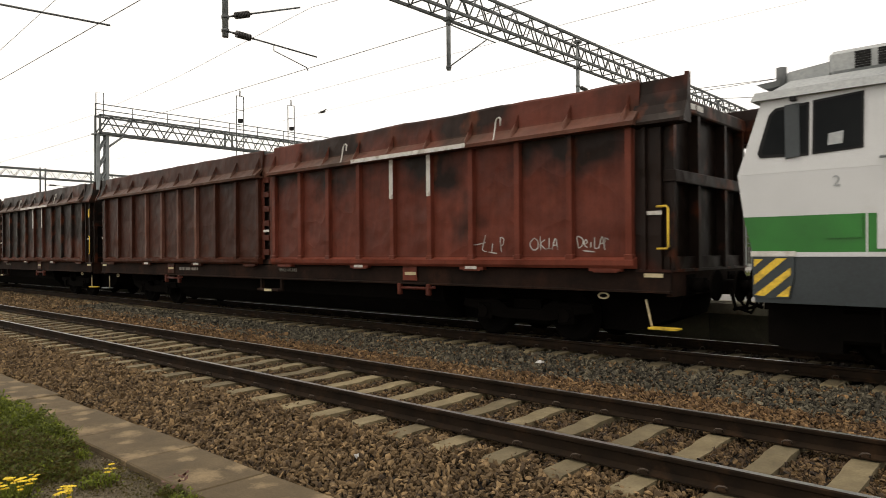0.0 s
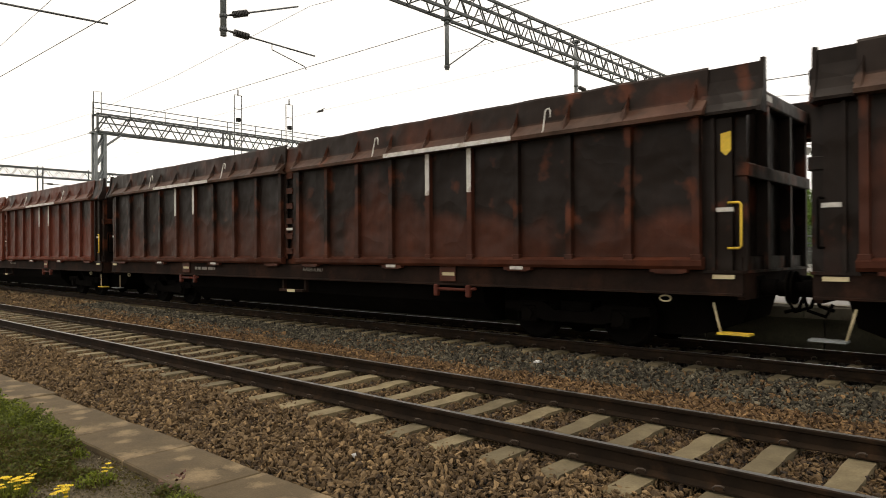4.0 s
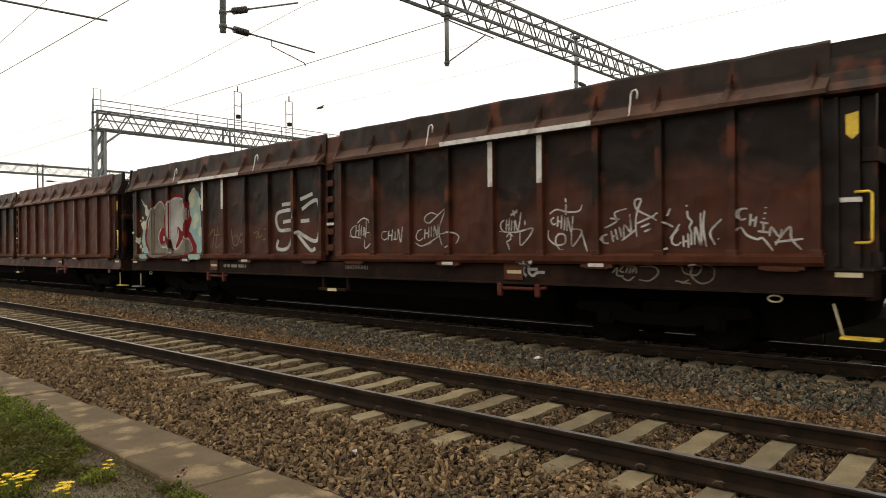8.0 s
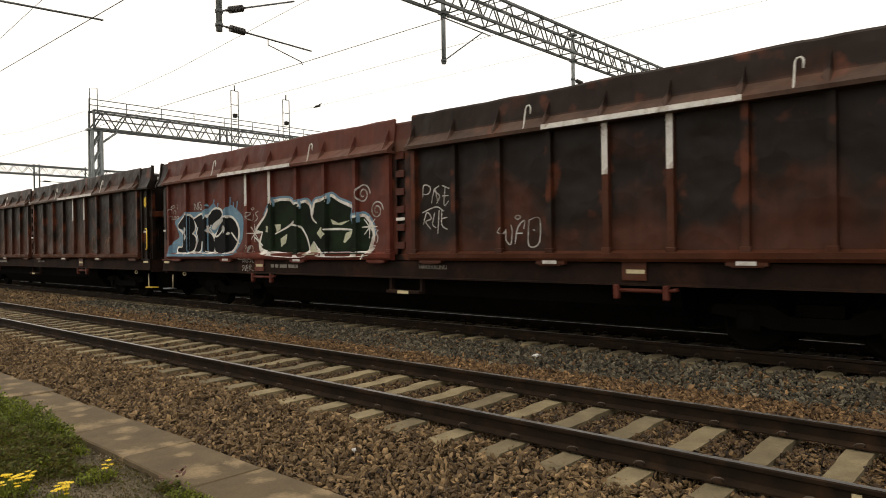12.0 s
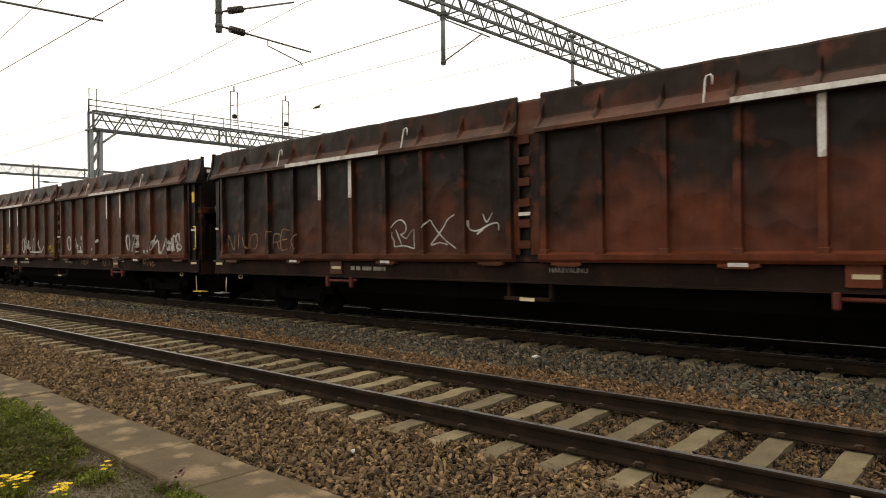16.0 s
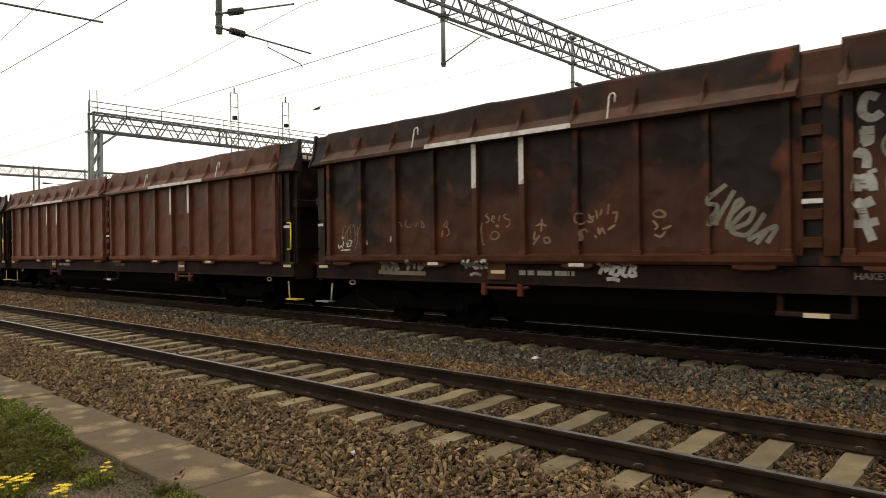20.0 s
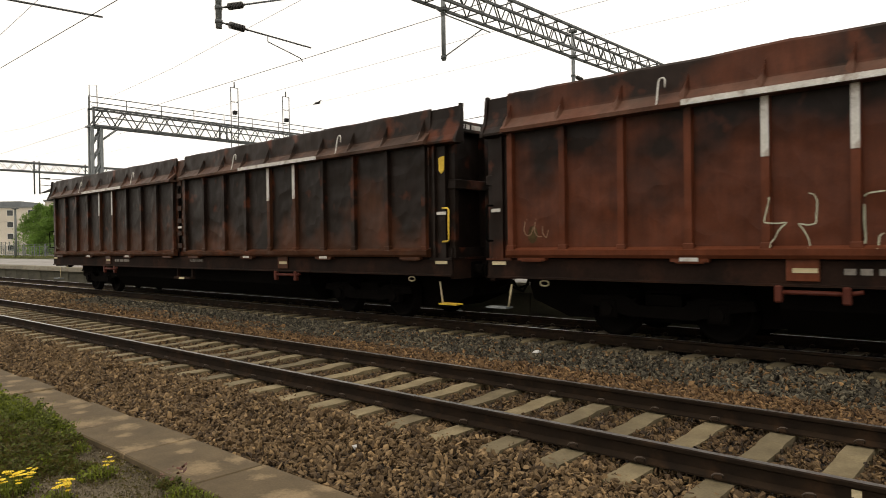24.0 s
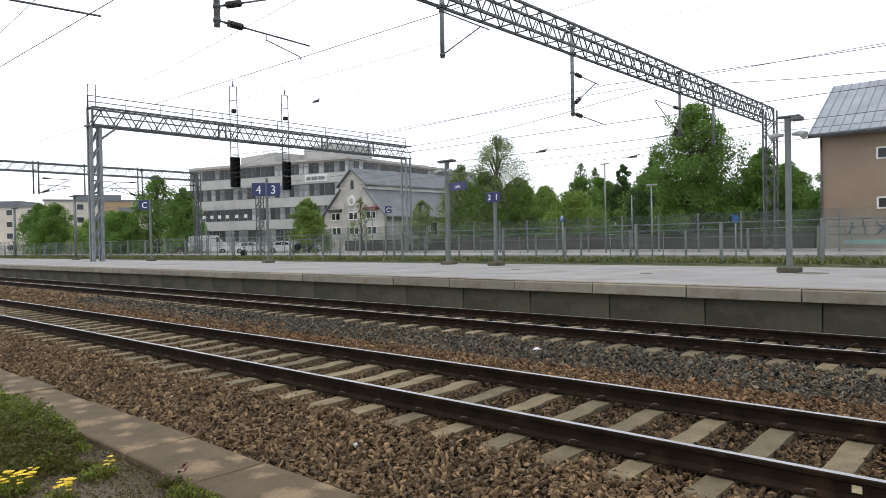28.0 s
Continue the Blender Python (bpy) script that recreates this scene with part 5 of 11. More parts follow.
def insulator(a, b, t):
    """A ribbed insulator: a rod and nine round sheds."""
    ins, d = part("insulator", insulator_geo(a, b), M["insulator"], t, "dark ribbed insulator"), b - a
    for k in range(9):
        p = a + d * (0.21 + 0.075 * k)
        part("shed", Geo().tube([p - d.normalized() * 0.014, p + d.normalized() * 0.014], 0.088, 12), M["insulator"], ins)


def drop_tube(y, z_low, arms, label="grey steel drop tube with brackets"):
    t = thing("drop_tube", label, "overhead bracket", "drop tubes of the gantry")
    part("tube", Geo().tube([(GX, y, z_low), (GX, y, 10.7)], 0.075, 12), M["steel"], t)
    for z in (9.48, 10.58):
        part("clamp", Geo().box(GX - 0.14, GX + 0.14, y - 0.13, y + 0.13, z, z + 0.1), M["truss"], t)
    for a, b, ins in arms:
        a, b = Vector((GX, *a)), Vector((GX, *b))
        part("arm", Geo().tube([a, b], 0.022, 8), M["truss"], t)
        if ins:
            d = (b - a).normalized()
            insulator(a + d * 0.20, a + d * 0.80, t)
        part("collar", Geo().tube([a - Vector((0, 0, 0.04)), a + Vector((0, 0, 0.04))], 0.095, 12), M["truss"], t)
    return t


d = drop_tube(9.03, 7.02, [((9.03, 7.18), (11.86, 7.10), True), ((9.03, 7.52), (11.3, 8.35), True)])
part("steady_arm", Geo().tube([(GX, 10.45, 7.15), (GX, 10.45, 6.98), (GX, 11.50, 6.74), (GX, 11.56, 6.66)], 0.014, 6), M["truss"], d)
drop_tube(2.9, 6.35, [((2.9, 6.50), (6.23, 6.64), True), ((2.9, 7.0), (5.6, 8.2), True)])
drop_tube(17.45, 7.8, [((17.45, 9.38), (20.05, 9.32), False), ((17.45, 7.9), (19.6, 9.35), False)])
drop_tube(25.86, 6.84, [((25.86, 6.98), (28.45, 6.80), True), ((25.86, 7.3), (27.9, 8.6), True), ((25.86, 8.72), (28.2, 8.55), True)])
drop_tube(37.2, 7.05, [((37.2, 8.62), (33.95, 8.68), True), ((37.2, 7.15), (34.1, 8.6), True), ((37.2, 7.3), (33.9, 6.7), True)])
drop_tube(42.2, 7.1, [])


def wire(y, z, sag=0.0, r=0.007, x0=-300, x1=120, label="thin dark overhead wire", droppers=None):
    pts = []
    for i in range(57):
        x = x0 + (x1 - x0) * i / 56
        u = ((x - GX) / 33.0) % 1.0
        pts.append((x, y, z - 4 * sag * u * (1 - u)))
    g = Geo().tube(pts, r, 5)
    t = solid("overhead_wire", g, M["wire"], label, "overhead wire", "overhead wires")
    return t


wire(5.93, 6.57, 0, 0.0085), wire(5.93, 8.0, 0.9, 0.006)
wire(11.33, 6.62, 0, 0.0078), wire(11.33, 8.3, 0.9, 0.005)
wire(28.4, 6.75, 0, 0.013, -60), wire(28.1, 8.5, 0.5, 0.012, -60), wire(33.9, 6.7, 0, 0.014, -60), wire(34.0, 9.45, 1.3, 0.014, -60), wire(39.0, 10.68, 0.0, 0.014, -60), wire(20.0, 9.3, 0.0, 0.006), wire(53.0, 9.0, 0.2, 0.016)
for x, y, z in ((-37.3, 29.0, 11.2), (-22.5, 34.0, 6.73), (-19.7, 40.0, 6.6)):
    f = Geo().tube([(x - 0.42, y, z - 0.06), (x - 0.1, y, z), (x + 0.42, y, z + 0.10)], 0.03, 6)
    for k in range(5):
        f.tube([(x - 0.2 + 0.1 * k, y, z - 0.02), (x - 0.17 + 0.1 * k, y, z - 0.015)], 0.08, 8)
    solid("line_insulator", f, M["insulator"], "small dark insulator on an overhead wire", "insulator", "line insulators")
wire(29.0, 11.2, 0.0, 0.005)
wire(40.0, 6.6, 0.0, 0.012)

# signal gantry further along, with its walkway rail and two hanging signals
SX = -48.67
sg = thing("signal_gantry", "grey steel signal gantry with walkway railing", "gantry")
g = Geo()
truss_beam(g, SX, 18.7, 49.3, 9.86, 11.05, 0.8, 1.55, 0.06, 0.03)
part("beam", g, M["truss"], sg)
part("end_bars", Geo().box(SX - 0.46, SX - 0.34, 18.64, 18.76, 9.8, 11.1).box(SX + 0.34, SX + 0.46, 18.64, 18.76, 9.8, 11.1), M["truss"], sg)
part("middle_chord", Geo().box(SX + 0.36, SX + 0.44, 18.7, 49.3, 10.42, 10.5), M["truss"], sg)
g = Geo().box(SX - 0.28, SX - 0.12, 18.55, 18.75, 0.5, 9.8).box(SX + 0.12, SX + 0.28, 18.55, 18.75, 0.5, 9.8).box(SX - 0.28, SX - 0.12, 19.15, 19.35, 0.5, 9.8).box(SX + 0.12, SX + 0.28, 19.15, 19.35, 0.5, 9.8)
for k in range(8):
    z = 0.8 + 1.1 * k
    for xx in (SX - 0.2, SX + 0.2):
        g.bar((xx, 18.65, z), (xx, 19.25, z + 1.1), 0.09)
g.box(SX - 0.3, SX + 0.3, 18.4, 19.5, 9.72, 9.84).bar((SX, 19.3, 8.9), (SX, 20.4, 9.8), 0.1)
part("post", g, M["steel"], sg)
g = Geo()
lattice_post(g, SX, 48.9, 0.0, 9.8, 0.6, 0.85, 0.07)
part("post", g, M["steel"], sg)
g = Geo()
for y in np.arange(18.7, 49.4, 2.55):
    g.tube([(SX - 0.4, y, 11.0), (SX - 0.4, y, 11.95)], 0.03, 5)
for z in (11.5, 11.9):
    g.tube([(SX - 0.4, 18.7, z + 0.05), (SX - 0.4, 49.3, z + 0.05)], 0.032, 5)
g.tube([(SX, 18.6, 11.05), (SX, 18.6, 12.6), (SX, 19.1, 12.65), (SX, 19.1, 11.05)], 0.03, 5)
part("railing", g, M["truss"], sg)
for y in (28.0, 28.6, 38.0, 38.6, 43.5, 44.1):
    part("bracket", Geo().box(SX + 0.42, SX + 0.5, y - 0.06, y + 0.06, 9.7, 11.1), M["truss"], sg)


def hanging_signal(y, twist=0):
    s = thing("railway_signal", "black railway signal heads hanging on a ladder frame", "railway signal", "signals of the gantry")
    g = Geo()
    for dy in (-0.32, 0.32):
        g.tube([(SX + 0.55, y + dy, 6.4), (SX + 0.55, y + dy, 14.0)], 0.04, 6)
    for z in (14.0, 12.9, 11.6, 10.2, 9.2, 8.6):
        g.tube([(SX + 0.55, y - 0.32, z), (SX + 0.55, y + 0.32, z)], 0.025, 5)
    part("ladder_frame", g, M["truss"], s)
    part("finial", Geo().tube([(SX + 0.55, y, 14.0), (SX + 0.55, y, 14.45)], 0.05, 8), M["truss"], s)
    part("floodlight", Geo().box(SX + 0.45, SX + 0.75, y - 0.15, y + 0.15, 11.9, 12.2, 0.03), M["black"], s)
    for z0, z1, k in ((7.25, 8.45, 3), (6.05, 7.2, 3)):
        h = part("signal_head", Geo().box(SX + 0.5, SX + 0.72, y - 0.42, y + 0.42, z0, z1, 0.06), M["black"], s, "black signal board")
        for i in range(k):
            z = z0 + (i + 0.5) * (z1 - z0) / k
            part("hood", Geo().tube([(SX + 0.72, y, z), (SX + 1.05, y, z)], 0.16, 12, False), M["black"], h)
    return s


hanging_signal(29.27), hanging_signal(34.1)

# a third gantry far along the line
g3 = thing("catenary_gantry", "distant grey lattice gantry over the tracks", "gantry")
g = Geo()
truss_beam(g, -80.0, 4, 43.5, 9.65, 10.55, 0.7, 1.3, 0.075, 0.022)
part("beam", g, M["truss"], g3)
g = Geo()
lattice_post(g, -80.0, 43.3, 0.0, 9.9, 0.6, 0.85, 0.06)
part("post", g, M["truss"], g3)
for y, s in ((25.4, 1), (35.9, -1), (43.3, -1), (30.5, 1)):
    t = thing("drop_tube", "distant overhead line bracket", "overhead bracket", "drop tubes of the gantry")
    part("tube", Geo().tube([(-80, y, 7.3), (-80, y, 10.8)], 0.08, 6).tube([(-80, y - 0.5 * s, 7.3), (-80, y - 0.5 * s, 10.8)], 0.08, 6), M["truss"], t)
    part("arm", Geo().tube([(-80, y, 9.0), (-80, y + s * 3.2, 8.95)], 0.035, 5).tube([(-80, y, 7.4), (-80, y + s * 3.0, 8.9)], 0.035, 5).tube([(-80, y, 8.3), (-80, y + s * 3.2, 8.2)], 0.035, 5).tube([(-80, y, 7.4), (-80, y + s * 3.0, 8.1)], 0.035, 5), M["truss"], t)
    part("insulator", Geo().tube([(-80, y + 0.4 * s, 9.0), (-80, y + 1.0 * s, 9.0)], 0.09, 8).tube([(-80, y + 0.4 * s, 7.5), (-80, y + 1.0 * s, 7.8)], 0.09, 8), M["insulator"], t)

# ---- platform furniture ----
M["sign_blue"] = surface("dark_blue_sign", (0.010, 0.018, 0.085), (0.016, 0.026, 0.11), 4, 40, 0.4, relief=0.02)
M["sign_white"] = surface("white_sign_lettering", (0.72, 0.72, 0.72), (0.8, 0.8, 0.8), 4, 40, 0.5, relief=0.0)
M["post_grey"] = surface("grey_painted_post", (0.095, 0.108, 0.105), (0.155, 0.172, 0.168), 3, 30, 0.6)
M["speaker"] = surface("pale_speaker_horn", (0.26, 0.26, 0.245), (0.34, 0.34, 0.32), 3, 30, 0.5)


def post_base(t, x, y):
    part("base", Geo().box(x - 0.25, x + 0.25, y - 0.25, y + 0.25, PZ - 0.01, PZ + 0.14, 0.03), M["face"], t, "concrete base")


lamp = thing("platform_lamp", "tall square grey lamp post with loudspeakers", "lamp post")
post_base(lamp, -5.08, 18.94)
part("pole", Geo().box(-5.145, -5.015, 18.875, 19.005, PZ, 4.55, 0.015), M["post_grey"], lamp)
part("lamp_head", Geo().box(-5.34, -4.78, 18.84, 19.04, 4.55, 4.60, 0.02).box(-4.98, -4.72, 18.82, 19.06, 4.45, 4.55, 0.02), M["truss"], lamp)
for s in (-1, 1):
    part("loudspeaker", Geo().tube([(-5.08 + s * 0.10, 18.94, 4.12), (-5.08 + s * 0.28, 18.94, 4.13), (-5.08 + s * 0.42, 18.90, 4.05)], 0.035, 12, True, 0.105), M["speaker"], lamp, "pale horn loudspeaker")


def sign_post(x, y, top, boards, label, thick=0.055):
    t = thing("platform_sign", label, "platform sign", "platform signs")
    post_base(t, x, y)
    part("pole", Geo().box(x - thick, x + thick, y - thick, y + thick, PZ, top, 0.012), M["post_grey"], t)
    for bx, bz, bw, bh, words, size, turn in boards:
        at = pose(x + bx, y - thick - 0.04, bz, 0, 0, turn)
        b = part("board", Geo().box(-bw / 2, bw / 2, -0.03, 0.03, -bh / 2, bh / 2, 0.008), M["sign_blue"], t, "dark blue board", at)
        if words:
            part("lettering", text_mesh("sign_text", words, size, "sign_white"), None, b, "white lettering", pose(0, -0.036, -size * 0.5, 90, 0, 0))
    return t


sign_post(-30.54, 20.41, 5.0, [(-0.58, 4.44, 0.80, 0.70, "4", 0.44, 30), (0.74, 4.36, 0.72, 0.66, "3", 0.44, 30)], "grey post with blue track number signs 4 and 3")
sign_post(-15.73, 20.52, 3.4, [(-0.16, 3.18, 0.32, 0.36, "2", 0.22, 0), (0.17, 3.18, 0.30, 0.36, "1", 0.22, 0)], "grey post with blue track number signs 2 and 1")
lt = sign_post(-18.5, 20.96, 4.8, [(0.68, 3.74, 1.05, 0.33, "Lahti", 0.13, -12)], "grey post with blue station name board and loudspeakers", 0.075)
for s in (-1, 1):
    part("loudspeaker", Geo().tube([(-18.5 + s * 0.1, 20.86, 4.40), (-18.5 + s * 0.25, 20.8, 4.42), (-18.5 + s * 0.42, 20.7, 4.34)], 0.035, 10, True, 0.105), M["speaker"], lt, "pale horn loudspeaker")
part("lamp_head", Geo().box(-18.9, -18.1, 20.8, 21.1, 4.78, 4.86, 0.02), M["truss"], lt)
sign_post(-44.29, 20.63, 4.6, [(-0.55, 4.30, 0.85, 0.62, "C", 0.40, 35)], "grey post with blue letter C sign")
for x, y, h in ((-57.9, 20.92, 5.6), (-78.4, 22.6, 5.6)):
    t = thing("platform_lamp", "tall grey platform lamp post", "lamp post", "platform lamp posts")
    post_base(t, x, y)
    part("pole", Geo().tube([(x, y, PZ), (x, y, h)], 0.11, 8), M["post_grey"], t)
    part("lamp_head", Geo().box(x - 0.7, x + 0.7, y - 0.15, y + 0.15, h, h + 0.1, 0.02), M["truss"], t)

# railing behind the platform, post by post
rail = thing("platform_railing", "grey steel railing with wire mesh behind the platform", "railing", kind="structure", at=(0, 23.6, 0.55))
pm = Geo().box(-0.052, 0.052, -0.04, 0.04, -0.05, 1.46, 0.01).mesh("railing_post", M["post_grey"])
for i in range(52):
    part("railing_post", pm, None, rail, at=pose(-5.15 - 2.95 * i, -1.0 + RNG.uniform(-0.02, 0.02), RNG.uniform(-0.05, 0.03), RNG.uniform(-0.6, 0.6), RNG.uniform(-0.6, 0.6), 0))
pm = Geo().box(-0.040, 0.040, -0.03, 0.03, -0.05, 1.25, 0.01).mesh("railing_post", M["post_grey"])
for i in range(66):
    part("railing_post", pm, None, rail, at=pose(-5.70 - 2.18 * i, 0.9 + RNG.uniform(-0.02, 0.02), 0.02 + RNG.uniform(-0.04, 0.02), RNG.uniform(-0.6, 0.6), RNG.uniform(-0.6, 0.6), 0))
for i in range(70):
    part("thin_post", Geo().tube([(0, 0, 0), (0, 0, 1.12)], 0.016, 5), M["post_grey"], rail, at=(-6.55 - 2.18 * i, 0.9, 0.05))
part("top_rail", Geo().tube([(-160, -1.0, 1.44), (6, -1.0, 1.44)], 0.020, 6).tube([(-160, 0.9, 1.24), (6, 0.9, 1.24)], 0.016, 6).tube([(-160, 0.9, 0.98), (6, 0.9, 0.98)], 0.010, 6), M["post_grey"], rail)


def mesh_panel_material(name, colour, holes):
    """Fine woven wire: mostly holes."""
    m, n, l, b = node_material(name, 0.7)
    b.inputs["Base Color"].default_value = (*colour, 1)
    tr = n.new("ShaderNodeBsdfTransparent")
    mx = n.new("ShaderNodeMixShader")
    tc = n.new("ShaderNodeTexCoord").outputs["Object"]
    f = ramp_out(n, l, noise_out(n, l, tc, 0.35, 4), ((0.3, holes - 0.10), (0.7, holes + 0.06)))
    l.new(f, mx.inputs["Fac"])
    l.new(b.outputs["BSDF"], mx.inputs[1])
    l.new(tr.outputs["BSDF"], mx.inputs[2])
    l.new(mx.outputs["Shader"], n["Material Output"].inputs["Surface"])
    return m


M["mesh_near"] = mesh_panel_material("fine_wire_mesh", (0.12, 0.155, 0.14), 0.955)
M["mesh_far"] = mesh_panel_material("dense_wire_mesh", (0.085, 0.115, 0.095), 0.88)
part("wire_mesh", Geo().box(-160, 6, -0.003, 0.003, 0.08, 1.36), M["mesh_near"], rail, "fine wire mesh")
tall = thing("tall_mesh_fence", "tall grey wire mesh fence beside the far tracks", "fence", kind="structure", at=(0, 46.0, 0.3))
part("wire_mesh", Geo().box(-230, 20, -0.003, 0.003, 0.1, 2.75), M["mesh_far"], tall, "grey wire mesh")
fm = Geo().box(-0.05, 0.05, -0.05, 0.05, 0, 2.8).mesh("fence_post", M["post_grey"])
for i in range(80):
    part("fence_post", fm, None, tall, at=(-4 - 2.8 * i, 0, 0))

# far platform edge, seen as a pale band, and the dark wall behind it
fp = thing("far_platform", "far platform with a pale concrete edge", "platform", kind="structure")
part("platform_edge", Geo().box(-260, 60, 39.0, 39.7, 0.16, 0.45), M["platform"], fp, "pale concrete edge")
part("platform_body", Geo().box(-260, 60, 39.25, 39.7, -0.1, 0.157).box(-260, 60, 39.705, 56.9, 0.1, 0.44), M["platform"], fp)
M["dark_wall"] = surface("dark_brown_wall", (0.035, 0.030, 0.028), (0.065, 0.055, 0.05), 0.4, 12, 0.9)
solid("retaining_wall", Geo().box(-68, -13.5, 57.0, 57.4, 0.2, 1.75), M["dark_wall"], "long dark brown wall behind the far platform", "wall", kind="structure")

# a lattice mast, a small lettered sign and two dwarf signals between the far tracks
mast = thing("lattice_mast", "grey lattice mast with a short top arm", "mast")
g = Geo()
lattice_post(g, -61.2, 40.0, 0.0, 6.9, 0.55, 0.6, 0.035)
part("mast", g, M["truss"], mast)
part("arm", Geo().tube([(-61.2, 40.0, 6.7), (-66.5, 40.0, 7.6)], 0.06, 6), M["truss"], mast)
t = thing("platform_sign", "thin grey post with small blue letter C sign", "platform sign", "platform signs")
part("pole", Geo().tube([(-42.3, 40.0, 0.42), (-42.3, 40.0, 4.7)], 0.06, 8), M["post_grey"], t)
b = part("board", Geo().box(-0.28, 0.28, -0.03, 0.03, -0.3, 0.3, 0.008), M["sign_blue"], t, "blue board", pose(-41.9, 39.9, 4.25, 0, 0, 30))
part("lettering", text_mesh("sign_text", "C", 0.36, "sign_white"), None, b, "white lettering", pose(0, -0.036, -0.18, 90, 0, 0))
for x, z in ((-48.3, 0.85), (-41.1, 1.3)):
    t = thing("dwarf_signal", "low black dwarf signal on a short post", "railway signal", "dwarf signals", at=pose(x, 30.0, 0, 0, 0, 55))
    part("post", Geo().tube([(0, 0, -0.2), (0, 0, z + 0.5)], 0.035, 6), M["post_grey"], t)
    part("signal_head", Geo().tube([(0, -0.10, z), (0, 0.06, z)], 0.26, 14), M["black"], t, "round black signal head")

# ---- buildings, trees and cars in the distance ----
M["office_wall"] = surface("pale_office_concrete", (0.385, 0.385, 0.37), (0.475, 0.475, 0.455), 0.25, 20, 0.9, stain=(0.32, 0.315, 0.30))
M["office_glass"] = surface("dark_office_glazing", (0.009, 0.011, 0.012), (0.032, 0.037, 0.039), 0.35, 3, 0.22, relief=0.0, vary=0.85)
M["office_blind"] = surface("pale_window_blind", (0.10, 0.11, 0.115), (0.30, 0.315, 0.315), 0.5, 5, 0.5, relief=0.0, vary=0.5)
M["frame"] = surface("grey_window_frame", (0.15, 0.155, 0.16), (0.22, 0.225, 0.23), 2, 20, 0.6)
M["plaster"] = surface("stained_pale_plaster", (0.33, 0.315, 0.285), (0.47, 0.455, 0.42), 0.4, 30, 0.9, stain=(0.22, 0.20, 0.17))
M["tin"] = surface("grey_sheet_roof", (0.12, 0.135, 0.145), (0.18, 0.195, 0.205), 0.5, 10, 0.5, 0.2)
M["tin_pale"] = surface("pale_sheet_roof", (0.19, 0.215, 0.24), (0.29, 0.32, 0.35), 0.5, 25, 0.45, 0.2)
M["beige"] = surface("beige_render", (0.235, 0.175, 0.128), (0.275, 0.208, 0.155), 0.3, 45, 0.9, stain=(0.225, 0.165, 0.12))
M["base_grey"] = surface("grey_wall_base", (0.20, 0.175, 0.15), (0.26, 0.23, 0.20), 0.4, 40, 0.9)
M["apt"] = surface("cream_apartment_wall", (0.52, 0.47, 0.40), (0.64, 0.59, 0.51), 0.2, 6, 0.9)
M["apt_tan"] = surface("tan_apartment_wall", (0.36, 0.25, 0.14), (0.44, 0.32, 0.19), 0.2, 6, 0.9)
M["white_trim"] = surface("white_trim", (0.60, 0.60, 0.58), (0.72, 0.72, 0.70), 1, 10, 0.7)
M["car_white"] = surface("white_car_paint", (0.58, 0.58, 0.58), (0.70, 0.70, 0.70), 0.6, 10, 0.3, relief=0)
M["small_blue"] = surface("bright_blue_sign", (0.02, 0.07, 0.22), (0.03, 0.09, 0.28), 3, 30, 0.5, relief=0)
M["spray_scrawl"] = surface("grey_blue_scrawl", (0.10, 0.12, 0.15), (0.17, 0.19, 0.22), 2, 20, 0.8)
M["bark"] = surface("dark_bark", (0.045, 0.036, 0.028), (0.10, 0.08, 0.065), 2, 15, 0.95, stretch=(1, 1, 0.2))


def leaf_material(name, c1, c2):
    m, n, l, b = node_material(name, 0.65)
    g = n.new("ShaderNodeNewGeometry").outputs["Random Per Island"]
    col = ramp_out(n, l, g, ((0.0, tuple(0.65 * a + 0.35 * v for a, v in zip(c1, c2))), (0.6, c2), (1.0, tuple(1.22 * v for v in c2))))
    tc = n.new("ShaderNodeTexCoord").outputs["Object"]
    col = mixer(n, l, 0.6, col, ramp_out(n, l, noise_out(n, l, tc, 0.5, 3), ((0.3, 0.6), (0.7, 1.4))), "MULTIPLY")
    l.new(col, b.inputs["Base Color"])
    t = n.new("ShaderNodeBsdfTranslucent")
    l.new(col, t.inputs["Color"])
    mx = n.new("ShaderNodeMixShader")
    mx.inputs["Fac"].default_value = 0.45
    l.new(b.outputs["BSDF"], mx.inputs[1]), l.new(t.outputs["BSDF"], mx.inputs[2])
    l.new(mx.outputs["Shader"], n["Material Output"].inputs["Surface"])
    return m


M["leaf"] = leaf_material("green_leaves", (0.048, 0.098, 0.017), (0.132, 0.232, 0.040))
M["leaf_light"] = leaf_material("fresh_green_leaves", (0.082, 0.142, 0.024), (0.190, 0.275, 0.054))
M["leaf_birch"] = leaf_material("pale_birch_leaves", (0.095, 0.142, 0.052), (0.205, 0.262, 0.108))
M["leaf_dark"] = leaf_material("dark_green_leaves", (0.026, 0.056, 0.015), (0.068, 0.124, 0.032))


